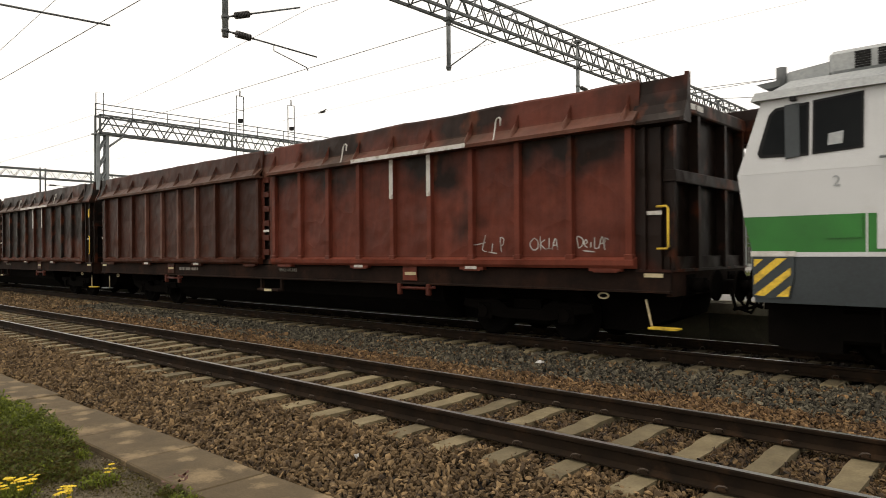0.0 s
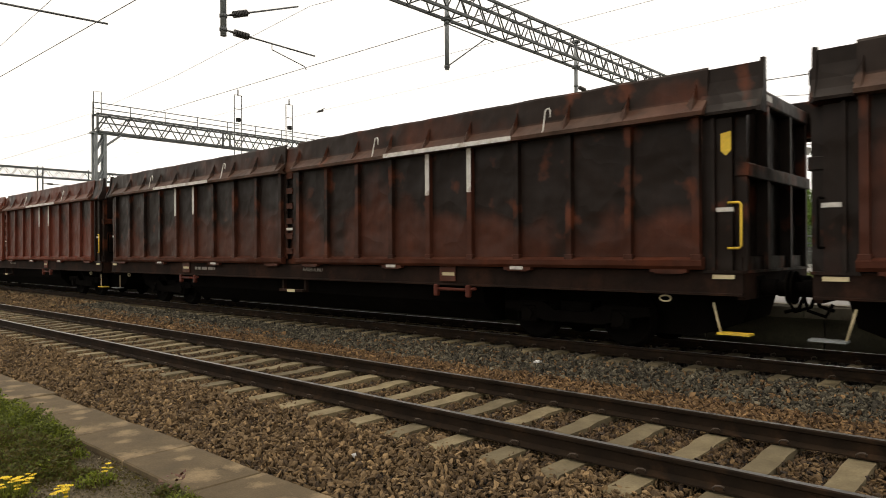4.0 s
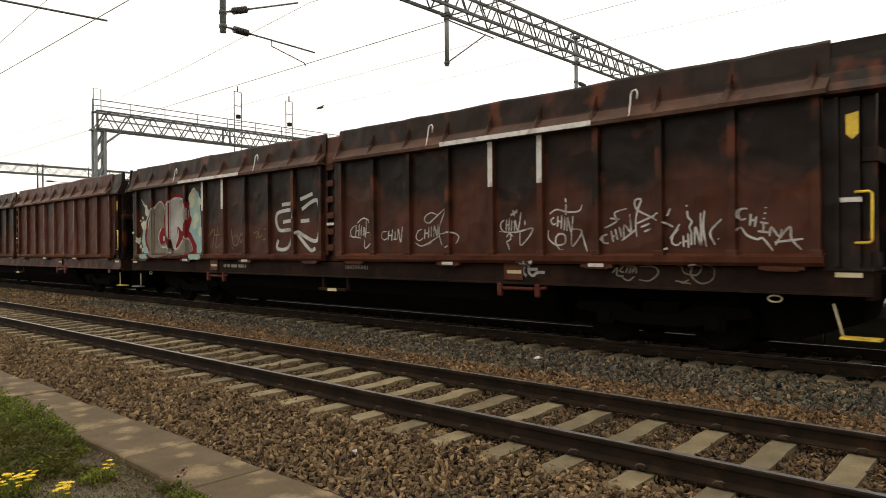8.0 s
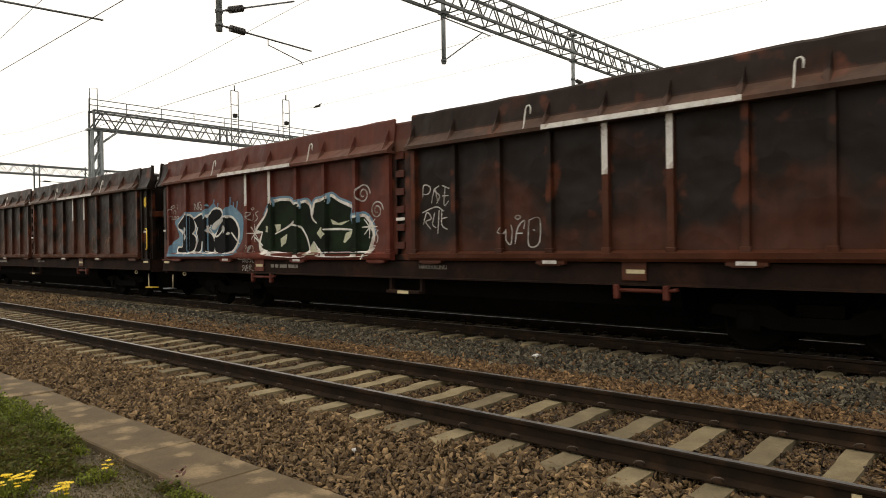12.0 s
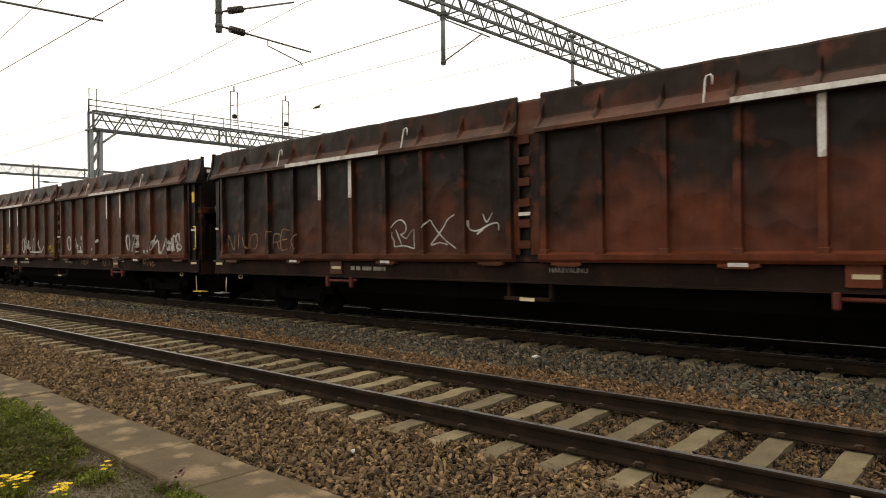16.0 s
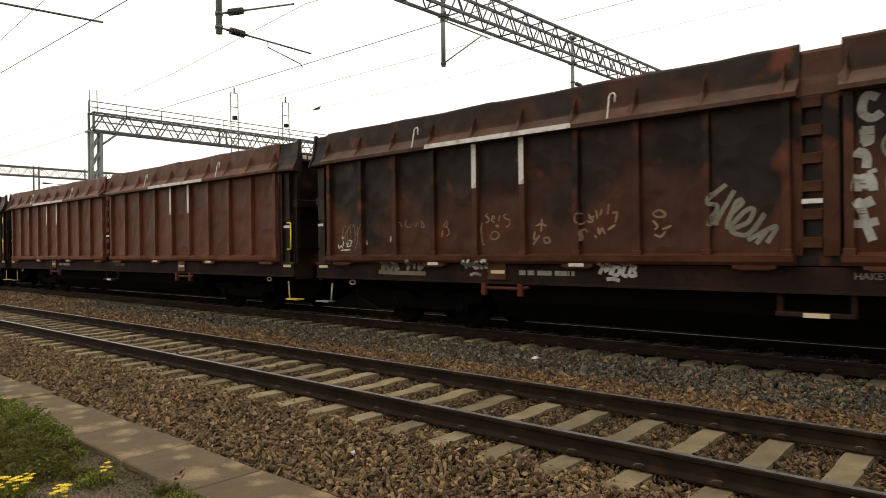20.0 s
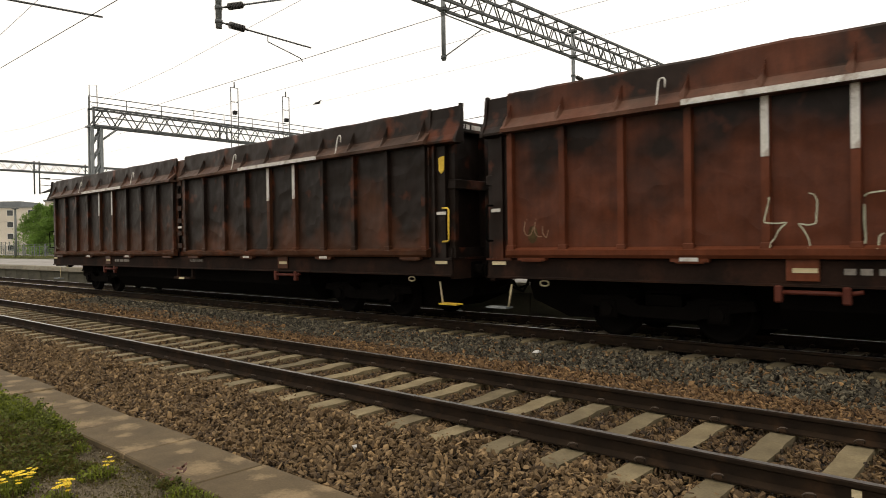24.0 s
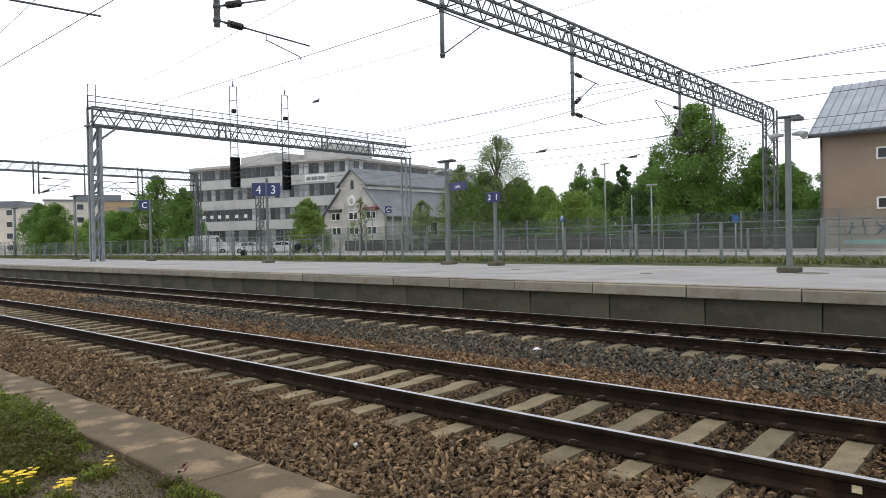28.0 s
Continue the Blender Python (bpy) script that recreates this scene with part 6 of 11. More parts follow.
def tree(x, y, z, h, r, mat, label, leaves=2600, size=0.42, low=0.18, lean=1.0, seed=1, name="tree", top=1.5, clumps=26, close=0.33):
    """Trunk with limbs and a crown of many small leaves gathered in clumps round the limb ends."""
    rg = np.random.default_rng(seed)
    t = thing(name, label, "tree", "trees behind the station", at=(x, y, z))
    g = Geo().tube([(0, 0, -0.2), (0.05 * r, 0, h * 0.3), (-0.04 * r, 0.03 * r, h * 0.65), (0, 0, h * 0.94)], (0.016 if mat == "leaf_birch" else 0.024) * h, 8, True, 0.004 * h)
    cen = []
    clumps = int(clumps * 2.3)
    for k in range(clumps):
        u = (k + rg.uniform(0, 1)) / clumps
        zz = h * (low + (0.95 - low) * u)
        prof = math.sin(math.pi * min(1.0, max(0.03, (0.12 + 0.88 * u)) ** (1 / top))) ** 0.62
        a = rg.uniform(0, 2 * math.pi)
        rr = r * prof * math.sqrt(rg.uniform(0.02, 0.9))
        c = np.array([rr * math.cos(a), rr * math.sin(a), zz])
        cen.append((c, r * rg.uniform(0.15, 0.33) * (0.5 + 0.5 * prof)))
        if k % 3 == 0:
            g.tube([(0, 0, max(0.1 * h, zz - 0.22 * h)), tuple(c * (0.5, 0.5, 1) - (0, 0, 0.06 * h)), tuple(c)], (0.0055 if mat == "leaf_birch" else 0.009) * h, 5, False, 0.002 * h)
    part("trunk", g, M["bark"], t, "dark bark")
    leaves = int(leaves * 4.4)
    size *= 0.58
    per = leaves // clumps
    pts = []
    for c, cr in cen:
        d = rg.normal(size=(per, 3))
        d /= np.linalg.norm(d, axis=1, keepdims=True)
        pts.append(c + d * (cr * rg.uniform(0.25, 1.15, (per, 1)) ** 0.6) * (1, 1, 0.8))
    # leaves all through the inner crown, so that it closes up
    inner = int(leaves * close)
    d = rg.normal(size=(inner, 3))
    d /= np.linalg.norm(d, axis=1, keepdims=True)
    pts.append(np.array((0, 0, h * (low + 0.46 * (0.95 - low)))) + d * rg.uniform(0.1, 1.0, (inner, 1)) ** 0.5 * (r * 0.68, r * 0.68, h * (0.95 - low) * 0.40))
    p = np.concatenate(pts)
    n = len(p)
    u = rg.normal(size=(n, 3))
    u /= np.linalg.norm(u, axis=1, keepdims=True)
    v = np.cross(u, rg.normal(size=(n, 3)))
    v /= np.linalg.norm(v, axis=1, keepdims=True)
    s = size * rg.uniform(0.5, 1.2, (n, 1))
    q = np.stack([p - u * s * 0.5, p + v * s * 0.28, p + u * s * 0.5, p - v * s * 0.28], 1).reshape(-1, 3)
    part("crown", quick_mesh("crown", q, np.arange(4 * n).reshape(-1, 4), M[mat]), None, t, "small leaves in loose clumps")
    return t


tree(-23.5, 59.3, 0.3, 13.1, 4.5, "leaf", "broad dark green leafy tree with open limbs", 7600, 0.42, 0.12, seed=3, clumps=66, top=1.2, close=0.16)
tree(-18.2, 60.5, 0.3, 8.6, 3.2, "leaf", "broad green leafy tree", 3600, 0.42, 0.1, seed=4, clumps=30)
tree(-29.0, 63.0, 0.3, 8.0, 3.5, "leaf_dark", "dark green leafy tree", 3600, 0.42, 0.1, seed=5, clumps=30)
tree(-43.2, 94.0, 0.3, 13.0, 2.4, "leaf_dark", "narrow dark green upright tree", 2600, 0.5, 0.1, seed=6, clumps=26)
tree(-46.5, 91.0, 0.3, 12.2, 2.2, "leaf_dark", "narrow dark green upright tree", 2600, 0.5, 0.1, seed=7, clumps=26)
tree(-40.0, 97.0, 0.3, 12.6, 2.6, "leaf_dark", "narrow dark green upright tree", 2600, 0.5, 0.1, seed=8, clumps=26)
tree(-57.2, 97.5, 0.3, 13.9, 2.2, "leaf_birch", "thin pale spring birch with open crown", 800, 0.42, 0.3, seed=9, clumps=30, top=1.7, close=0.03)
tree(-54.2, 97.0, 0.3, 12.9, 2.0, "leaf_birch", "thin pale spring birch with open crown", 800, 0.42, 0.3, seed=91, clumps=30, top=1.7, close=0.03)
tree(-51.0, 93.0, 0.3, 10.5, 5.0, "leaf", "rounded green leafy tree", 4200, 0.5, 0.1, seed=10, clumps=34)
tree(-59.0, 90.0, 0.3, 9.5, 4.6, "leaf_light", "rounded fresh green leafy tree", 4200, 0.5, 0.1, seed=11, clumps=34)
tree(-65.0, 92.0, 0.3, 10.8, 3.6, "leaf", "green leafy tree behind the fence", 3200, 0.5, 0.1, seed=12, clumps=30)
tree(-49.9, 65.6, 0.3, 14.1, 5.2, "leaf_birch", "tall pale green birch with airy top", 4600, 0.34, 0.08, seed=13, clumps=80, top=1.55, close=0.16)
tree(-55.2, 65.0, 0.3, 11.0, 3.2, "leaf_birch", "pale green birch with airy top", 2600, 0.34, 0.1, seed=14, clumps=50, top=1.5, close=0.12)
tree(-47.5, 66.5, 0.3, 8.6, 3.4, "leaf", "green leafy tree behind the fence", 3600, 0.4, 0.08, seed=15, clumps=30)
tree(-36.0, 76.0, 0.3, 7.5, 4.2, "leaf_light", "rounded fresh green leafy tree", 3600, 0.45, 0.08, seed=16, clumps=30)
tree(-42.5, 72.0, 0.3, 6.8, 3.6, "leaf_light", "rounded fresh green leafy tree", 3200, 0.45, 0.08, seed=17, clumps=28)
tree(-22.0, 82.0, 0.3, 9.3, 4.0, "leaf", "green leafy tree behind the fence", 3200, 0.5, 0.1, seed=18, clumps=28)
tree(-16.5, 84.0, 0.3, 8.0, 4.0, "leaf", "green leafy tree behind the fence", 3200, 0.5, 0.1, seed=19, clumps=28)
tree(-33.0, 70.0, 0.3, 8.2, 4.0, "leaf", "rounded green leafy tree behind fence", 3000, 0.42, 0.05, seed=41, clumps=30)
tree(-28.0, 75.0, 0.3, 9.0, 4.2, "leaf_dark", "dark green leafy tree behind fence", 3000, 0.42, 0.05, seed=42, clumps=30)
tree(-40.0, 66.0, 0.3, 6.4, 3.4, "leaf_light", "fresh green leafy tree behind fence", 2600, 0.42, 0.03, seed=43, clumps=28)
tree(-46.0, 78.0, 0.3, 9.4, 4.2, "leaf", "rounded green leafy tree behind fence", 3000, 0.45, 0.05, seed=44, clumps=30)
tree(-53.0, 80.0, 0.3, 8.6, 4.0, "leaf_light", "rounded fresh green leafy tree", 3000, 0.45, 0.05, seed=45, clumps=30)
tree(-20.5, 66.0, 0.3, 6.0, 3.2, "leaf_dark", "low dark green leafy tree", 2400, 0.40, 0.03, seed=46, clumps=26)
tree(-15.0, 70.0, 0.3, 7.4, 3.6, "leaf", "green leafy tree beside beige building", 2600, 0.42, 0.05, seed=47, clumps=26)
tree(-57.0, 67.5, 0.3, 9.2, 3.8, "leaf_light", "full green leafy tree behind fence", 4200, 0.42, 0.03, seed=61, clumps=34)
tree(-52.0, 66.0, 0.3, 9.8, 4.2, "leaf", "full green leafy tree behind fence", 4800, 0.42, 0.03, seed=62, clumps=38)
tree(-48.0, 67.5, 0.3, 8.6, 3.6, "leaf_light", "full green leafy tree behind fence", 4000, 0.42, 0.03, seed=63, clumps=34)
tree(-112.0, 46.0, 0.3, 7.0, 4.2, "leaf", "broad green leafy tree behind fence", 2600, 0.5, 0.05, seed=48, clumps=26)
tree(-88.9, 46.0, 0.3, 9.4, 3.1, "leaf", "green tapering tree beside the office", 2400, 0.46, 0.05, seed=49, clumps=40, top=1.8, close=0.2)
tree(-54.0, 56.5, 0.3, 6.0, 2.4, "leaf_birch", "small sparse spring birch", 1300, 0.34, 0.1, seed=20, clumps=22)
tree(-61.3, 46.2, 0.3, 6.4, 2.6, "leaf_light", "yellow-green bushy tree behind fence", 3200, 0.34, 0.05, seed=21, clumps=30)
tree(-55.2, 48.5, 0.3, 6.2, 1.2, "leaf_birch", "thin sparse sapling behind fence", 330, 0.32, 0.2, seed=22, clumps=18, close=0.05)
tree(-96.4, 46.0, 0.3, 11.7, 4.4, "leaf", "tall green tree with tapering airy top", 3600, 0.46, 0.06, seed=23, clumps=56, top=1.8, close=0.2)
tree(-95.5, 50.0, 0.3, 9.6, 2.6, "leaf", "tall green leafy tree", 2600, 0.5, 0.08, seed=24, clumps=28)
tree(-101.8, 43.1, 0.3, 6.4, 4.4, "leaf", "broad green leafy tree", 3200, 0.5, 0.06, seed=25, clumps=30)
tree(-138.6, 44.0, 0.3, 9.6, 4.4, "leaf", "tapering green leafy tree", 3000, 0.55, 0.05, seed=26, clumps=44, top=1.7)
tree(-130.8, 44.0, 0.3, 9.2, 4.6, "leaf", "tapering green leafy tree", 3000, 0.55, 0.05, seed=261, clumps=44, top=1.7)
tree(-122.0, 47.0, 0.3, 6.0, 4.6, "leaf_light", "low green leafy tree", 2600, 0.6, 0.05, seed=27, clumps=26)


def frame_of(a, b):
    """Pose with x along the wall from a to b (plan points), y into the building."""
    dx, dy = b[0] - a[0], b[1] - a[1]
    return math.degrees(math.atan2(dy, dx)), math.hypot(dx, dy)


def ribbon_facade(parent, a, b, z0, storeys, sh, wh, n, label):
    """One long facade: concrete bands with ribbon windows between, pane by pane."""
    turn, length = frame_of(a, b)
    at = pose(a[0], a[1], z0, 0, 0, turn)
    for k in range(storeys):
        base = k * sh
        part("wall_band", Geo().box(0, length, 0, 0.4, base, base + sh - wh), M["office_wall"], parent, "", at)
        win = part("window_band", Geo().box(0, length, 0.14, 0.4, base + sh - wh + 0.004, base + sh - 0.004), M["frame"], parent, "", at)
        pane_w = length / n
        pane = Geo().box(-pane_w / 2 + 0.06, pane_w / 2 - 0.06, 0.09, 0.135, -wh / 2 + 0.1, wh / 2 - 0.1).mesh("pane", M["office_glass"])
        blind = Geo().box(-pane_w / 2 + 0.06, pane_w / 2 - 0.06, 0.09, 0.135, -wh / 2 + 0.1, wh / 2 - 0.1).mesh("pane", M["office_blind"])
        rg = random.Random(k * 7 + n)
        for i in range(n):
            part("pane", blind if rg.random() < 0.34 else pane, None, win, "", (pane_w * (i + 0.5), 0, base + sh - wh / 2))
    part("parapet", Geo().box(-0.1, length + 0.1, -0.06, 0.4, storeys * sh + 0.004, storeys * sh + 0.42), M["office_wall"], parent, "", at)


office = thing("office_building", "long pale concrete office building with ribbon windows", "office building")
OC, OL, OR = (-86.1, 73.5), (-119.5, 63.2), (-91.5, 113.0)
ribbon_facade(office, OL, OC, 0.3, 4, 3.75, 2.12, 34, "")
ribbon_facade(office, OC, OR, 0.3, 4, 3.75, 2.12, 34, "")
g = Geo().prism([OL, OC, OR, (-125.0, 103.0)], "z", 15.0, 15.4)
part("roof", g, M["base_grey"], office)
g = Geo().prism([OL, (OL[0] + 0.1, OL[1] + 0.4), (-125.0, 103.0), (-124.9, 103.4)], "z", 0.3, 15.0)
part("back_wall", Geo().box(-119.4, -119.0, 63.6, 103.0, 0.3, 15.0), M["office_wall"], office)
part("roof_house", Geo().box(-113, -102, 70, 78, 15.4, 17.6, 0.05), M["office_wall"], office, "pale roof plant room")
part("roof_house", Geo().box(-99, -90, 74, 82, 15.4, 18.4, 0.05), M["office_wall"], office, "pale roof plant room")

# old gabled house in front of it
house = thing("gabled_house", "old pale plaster house with steep grey sheet roof", "house")
hl, pk, deep = 12.8, 6.4, 31.0
hat = pose(-79.2, 62.5, 0.3)
gable = [(0, 0), (hl, 0), (hl, 4.9), (pk + 2.7, 8.5), (pk + 2.7, 9.3), (pk, 11.3), (pk - 2.7, 9.3), (pk - 2.7, 8.5), (0, 5.0)]
part("wall", Geo().prism(gable, "y", 0, 0.4).box(hl - 0.4, hl, 0.4, deep, 0, 4.9).box(0, 0.4, 0.4, deep, 0, 5.0).box(0, hl, deep, deep + 0.4, 0, 4.9), M["plaster"], house, "stained pale plaster", hat)
g = Geo()
for s in (-1, 1):
    g.prism([(pk, 11.55), (pk + s * 3.1, 9.2), (pk + s * 3.1, 9.0), (pk, 11.32)], "y", -0.35, deep + 0.4)
    g.prism([(pk + s * 2.45, 8.75), (pk + s * 7.1, 4.65), (pk + s * 7.1, 4.45), (pk + s * 2.45, 8.55)], "y", -0.35, deep + 0.4)
for k in range(48):
    y = -0.25 + 0.65 * k
    g.prism([(pk + 0.05, 11.60), (pk + 3.1, 9.27), (pk + 3.1, 9.2), (pk + 0.05, 11.5)], "y", y, y + 0.06).prism([(pk + 2.5, 8.80), (pk + 7.1, 4.72), (pk + 7.1, 4.65), (pk + 2.5, 8.70)], "y", y, y + 0.06)
part("roof", g, M["tin"], house, "grey standing-seam roof", hat)
part("clerestory", Geo().box(pk + 2.45, pk + 2.72, 0.4, deep, 8.4, 9.35), M["white_trim"], house, "white clerestory wall", hat)


def house_window(parent, at, x, z, w, h, lit=False):
    f = part("window", Geo().box(x - w / 2, x + w / 2, -0.08, 0.02, z, z + h), M["white_trim"], parent, "white framed window", at)
    for s in (-1, 1):
        part("pane", Geo().box(x + s * w / 4 - w / 4 + 0.10, x + s * w / 4 + w / 4 - 0.10, -0.10, -0.08, z + 0.12, z + h - 0.12), M["office_glass"], f)


for x in (2.8, 6.6, 10.2):
    house_window(house, hat, x, 4.35, 1.9, 1.1)
    house_window(house, hat, x + 0.15, 2.25, 1.9, 1.15)
for y in (5, 9, 13, 17, 21, 25):
    part("window", Geo().box(hl, hl + 0.06, y, y + 1.3, 2.2, 3.8), M["office_glass"], house, "dark window", hat)
part("oriel", Geo().tube([(pk - 0.1, -0.02, 7.0), (pk - 0.1, -0.12, 7.0)], 0.75, 18), M["white_trim"], house, "round white plaster emblem", hat)
part("oriel_glass", Geo().tube([(pk - 0.1, -0.12, 7.0), (pk - 0.1, -0.15, 7.0)], 0.45, 14), M["plaster"], house, "", hat)
part("gable_niche", Geo().prism([(pk - 0.3, 8.6), (pk + 0.3, 8.6), (pk + 0.3, 9.6), (pk, 10.0), (pk - 0.3, 9.6)], "y", -0.05, 0.02), M["dark_wall"], house, "dark arched niche", hat)
M["awning"] = surface("faded_red_awning", (0.15, 0.035, 0.025), (0.21, 0.055, 0.04), 1, 10, 0.8)
part("awning", Geo().box(8.9, 11.8, -0.5, -0.02, 5.55, 5.95), M["awning"], house, "faded red awning", hat)
part("awning", Geo().box(1.4, 4.1, -0.4, -0.02, 5.55, 5.90), M["dark_wall"], house, "dark awning", hat)

# beige building on the right with a pale sheet roof
beige = thing("beige_building", "beige rendered building with pale sheet metal roof", "building")
bx, by = -12.75, 55.6
part("wall", Geo().box(bx, bx + 24, by, by + 14, 2.7, 8.6), M["beige"], beige, "beige render")
part("wall_base", Geo().box(bx - 0.04, bx + 24.04, by - 0.04, by + 14, 0.0, 2.696), M["base_grey"], beige, "grey painted base with scrawls")
g = Geo().prism([(by - 0.7, 8.55), (by - 0.7, 8.75), (by + 7.0, 13.4), (by + 14.7, 8.75), (by + 14.7, 8.55), (by + 7.0, 13.15)], "x", bx - 0.6, bx + 24.6)
rf = part("roof", g, M["tin_pale"], beige, "pale standing-seam roof")
seam = Geo().prism([(by - 0.7, 8.76), (by - 0.7, 8.82), (by + 7.0, 13.47), (by + 7.0, 13.41)], "x", 0.0, 0.05).mesh("seam", M["tin_pale"])
for k in range(41):
    part("seam", seam, None, rf, "", (bx - 0.55 + 0.62 * k, 0, 0))
part("gutter", Geo().tube([(bx - 0.6, by - 0.78, 8.6), (bx + 24.6, by - 0.78, 8.6)], 0.15, 8), M["truss"], beige)
part("downpipe", Geo().tube([(bx + 0.1, by - 0.1, 0.2), (bx + 0.1, by - 0.1, 8.4)], 0.06, 8), M["truss"], beige)
for x in (4.25, 7.7, 11.2):
    for z in (3.6, 7.05):
        f = part("window", Geo().box(bx + x - 0.75, bx + x + 0.75, by - 0.06, by + 0.02, z - 0.42, z + 0.42), M["white_trim"], beige, "white framed window")
        part("pane", Geo().box(bx + x - 0.62, bx + x + 0.62, by - 0.08, by - 0.06, z - 0.31, z + 0.31), M["office_glass"], f)


# cream apartment blocks on the left
def apartment(x, y, turn, length, depth, height, cols, rows, label, tan=False):
    t = thing("apartment_block", label, "apartment block", "apartment blocks", at=pose(x, y, 0.3, 0, 0, turn))
    part("wall", Geo().box(0, length, 0, depth, 0, height), M["apt"], t, "cream wall")
    part("roof", Geo().box(-0.3, length + 0.3, -0.3, depth + 0.3, height, height + 0.35).box(length * 0.2, length * 0.55, 2, depth - 2, height + 0.35, height + 1.6), M["tin"], t, "grey roof")
    fr = Geo().box(-0.75, 0.75, -0.05, 0.02, -0.7, 0.7).mesh("window_frame", M["white_trim"])
    pn = Geo().box(-0.65, 0.65, -0.08, -0.05, -0.6, 0.6).mesh("window_pane", M["office_glass"])
    for i in range(cols):
        for j in range(rows):
            wd = part("window", fr, None, t, "", (length * (i + 0.5) / cols, 0, height * (j + 0.55) / rows))
            part("pane", pn, None, wd)
    if tan:
        part("tan_strip", Geo().box(length * 0.42, length * 0.62, -0.12, -0.02, 0.2, height - 0.2), M["apt_tan"], t, "tan balcony strip")
        for j in range(rows):
            part("balcony", Geo().box(length * 0.52, length * 0.66, -1.3, -0.12, height * j / rows + 0.4, height * j / rows + 1.5), M["frame"], t, "grey balcony")
    return t


apartment(-186, 42, 42, 24, 12, 10.6, 5, 4, "cream apartment block with small windows")
apartment(-165.5, 53.5, 68, 28, 12, 11.6, 6, 4, "cream apartment block with tan balconies", True)


# parked van and cars seen through the fence
def wheel_geo(r, w):
    return Geo().tube([(0, -w / 2, 0), (0, w / 2, 0)], r, 16)


def vehicle(name, label, x, y, turn, outline, width, glass, wheels, mat):
    t = thing(name, label, "car" if name != "van" else "van", "parked vehicles", at=pose(x, y, 0.35, 0, 0, turn))
    part("body", Geo().prism(outline, "y", -width / 2, width / 2), M[mat], t)
    for q in glass:
        part("window", Geo().prism(q, "y", -width / 2 - 0.012, -width / 2 + 0.01), M["glass_dark"], t, "dark glass")
    for wx in wheels:
        for s in (-1, 1):
            wh = part("wheel", wheel_geo(0.33, 0.22), M["black"], t, "black tyre", (wx, s * (width / 2 - 0.10), 0.33))
            part("rim", Geo().tube([(0, -0.12, 0), (0, 0.12, 0)], 0.19, 12), M["steel"], wh)
    return t


VAN = [(-2.6, 0.35), (-2.65, 1.4), (-2.55, 2.3), (-2.2, 2.5), (1.2, 2.5), (1.75, 1.75), (2.5, 1.35), (2.65, 0.9), (2.6, 0.35)]
CAR = [(-2.1, 0.3), (-2.15, 0.85), (-1.75, 1.0), (-1.2, 1.42), (0.35, 1.45), (1.05, 0.98), (2.0, 0.85), (2.15, 0.6), (2.1, 0.3)]
vehicle("van", "white panel van parked behind the fence", -87.0, 48.6, 61, VAN, 2.0, [[(1.0, 1.6), (1.0, 2.25), (1.2, 2.3), (1.62, 1.6)]], (-1.7, 1.8), "car_white")
for x, y in ((-78.8, 50.0), (-72.0, 50.5)):
    vehicle("car", "white car parked behind the fence", x, y, 52, CAR, 1.75, [[(-1.15, 1.02), (-0.95, 1.34), (-0.3, 1.36), (-0.3, 1.02)], [(-0.2, 1.02), (-0.2, 1.36), (0.3, 1.36), (0.8, 1.02)]], (-1.35, 1.35), "car_white")

# masts and small signs behind the railing
for x, y, h, cross in ((-24.4, 45.0, 6.9, True), (-17.7, 38.2, 4.6, True), (-25.8, 52.0, 5.0, False), (-52.3, 47.5, 4.9, True), (-68.5, 38.0, 4.5, True), (-40.0, 38.6, 4.2, True)):
    t = thing("lamp_mast", "slim grey lamp mast", "lamp post", "lamp masts")
    part("pole", Geo().tube([(x, y, 0.0), (x, y, h)], 0.05, 8), M["steel"], t)
    if cross:
        part("lamp_head", Geo().box(x - 0.32, x + 0.32, y - 0.08, y + 0.08, h - 0.03, h + 0.05, 0.02), M["speaker"], t)
for x, y, z, words in ((-18.7, 30.0, 2.42, "P"), (-10.35, 30.6, 2.15, "")):
    t = thing("small_sign", "small blue parking sign on a thin pole", "sign", "small signs")
    part("pole", Geo().tube([(x, y, -0.1), (x, y, z)], 0.03, 6), M["steel"], t)
    b = part("board", Geo().box(x - 0.12, x + 0.12, y - 0.05, y - 0.02, z - 0.0, z + 0.30), M["small_blue"], t, "blue board")
    if words:
        part("lettering", text_mesh("sign_text", words, 0.24, "sign_white"), None, t, "white letter", pose(x, y - 0.056, z + 0.06, 90, 0, 0))

# a white name board on the office, and scrawls along the beige building's foot
part("name_board", Geo().box(26.0, 30.5, -0.10, -0.004, 11.55, 12.75), M["white_trim"], office, "white name board", pose(OL[0], OL[1], 0.3, 0, 0, frame_of(OL, OC)[0]))
for a, b2 in ((26.4, 27.2), (27.4, 28.6), (28.8, 30.0)):
    part("name_bar", Geo().box(a, b2, -0.13, -0.104, 11.8, 12.4), M["frame"], office, "grey sign bar", pose(OL[0], OL[1], 0.3, 0, 0, frame_of(OL, OC)[0]))
for x in (1.2, 3.0, 4.8, 6.6, 8.4, 10.6, 12.6):
    part("window_bar", Geo().box(x, x + 0.7, 0.06, 0.088, 5.95, 6.55), M["white_trim"], office, "white letter bar behind glass", pose(OL[0], OL[1], 0.3, 0, 0, frame_of(OL, OC)[0]))
rg = random.Random(8)
g = Geo()
for k in range(11):
    x = bx + 1.3 + 0.75 * k
    pts = [(x + rg.uniform(-0.25, 0.45), by - 0.06, 1.2 + rg.uniform(0, 1.25)) for j in range(5)]
    g.tube(pts, 0.045, 4)
part("scrawl", g, M["spray_scrawl"], beige, "faded grey-blue scrawls")
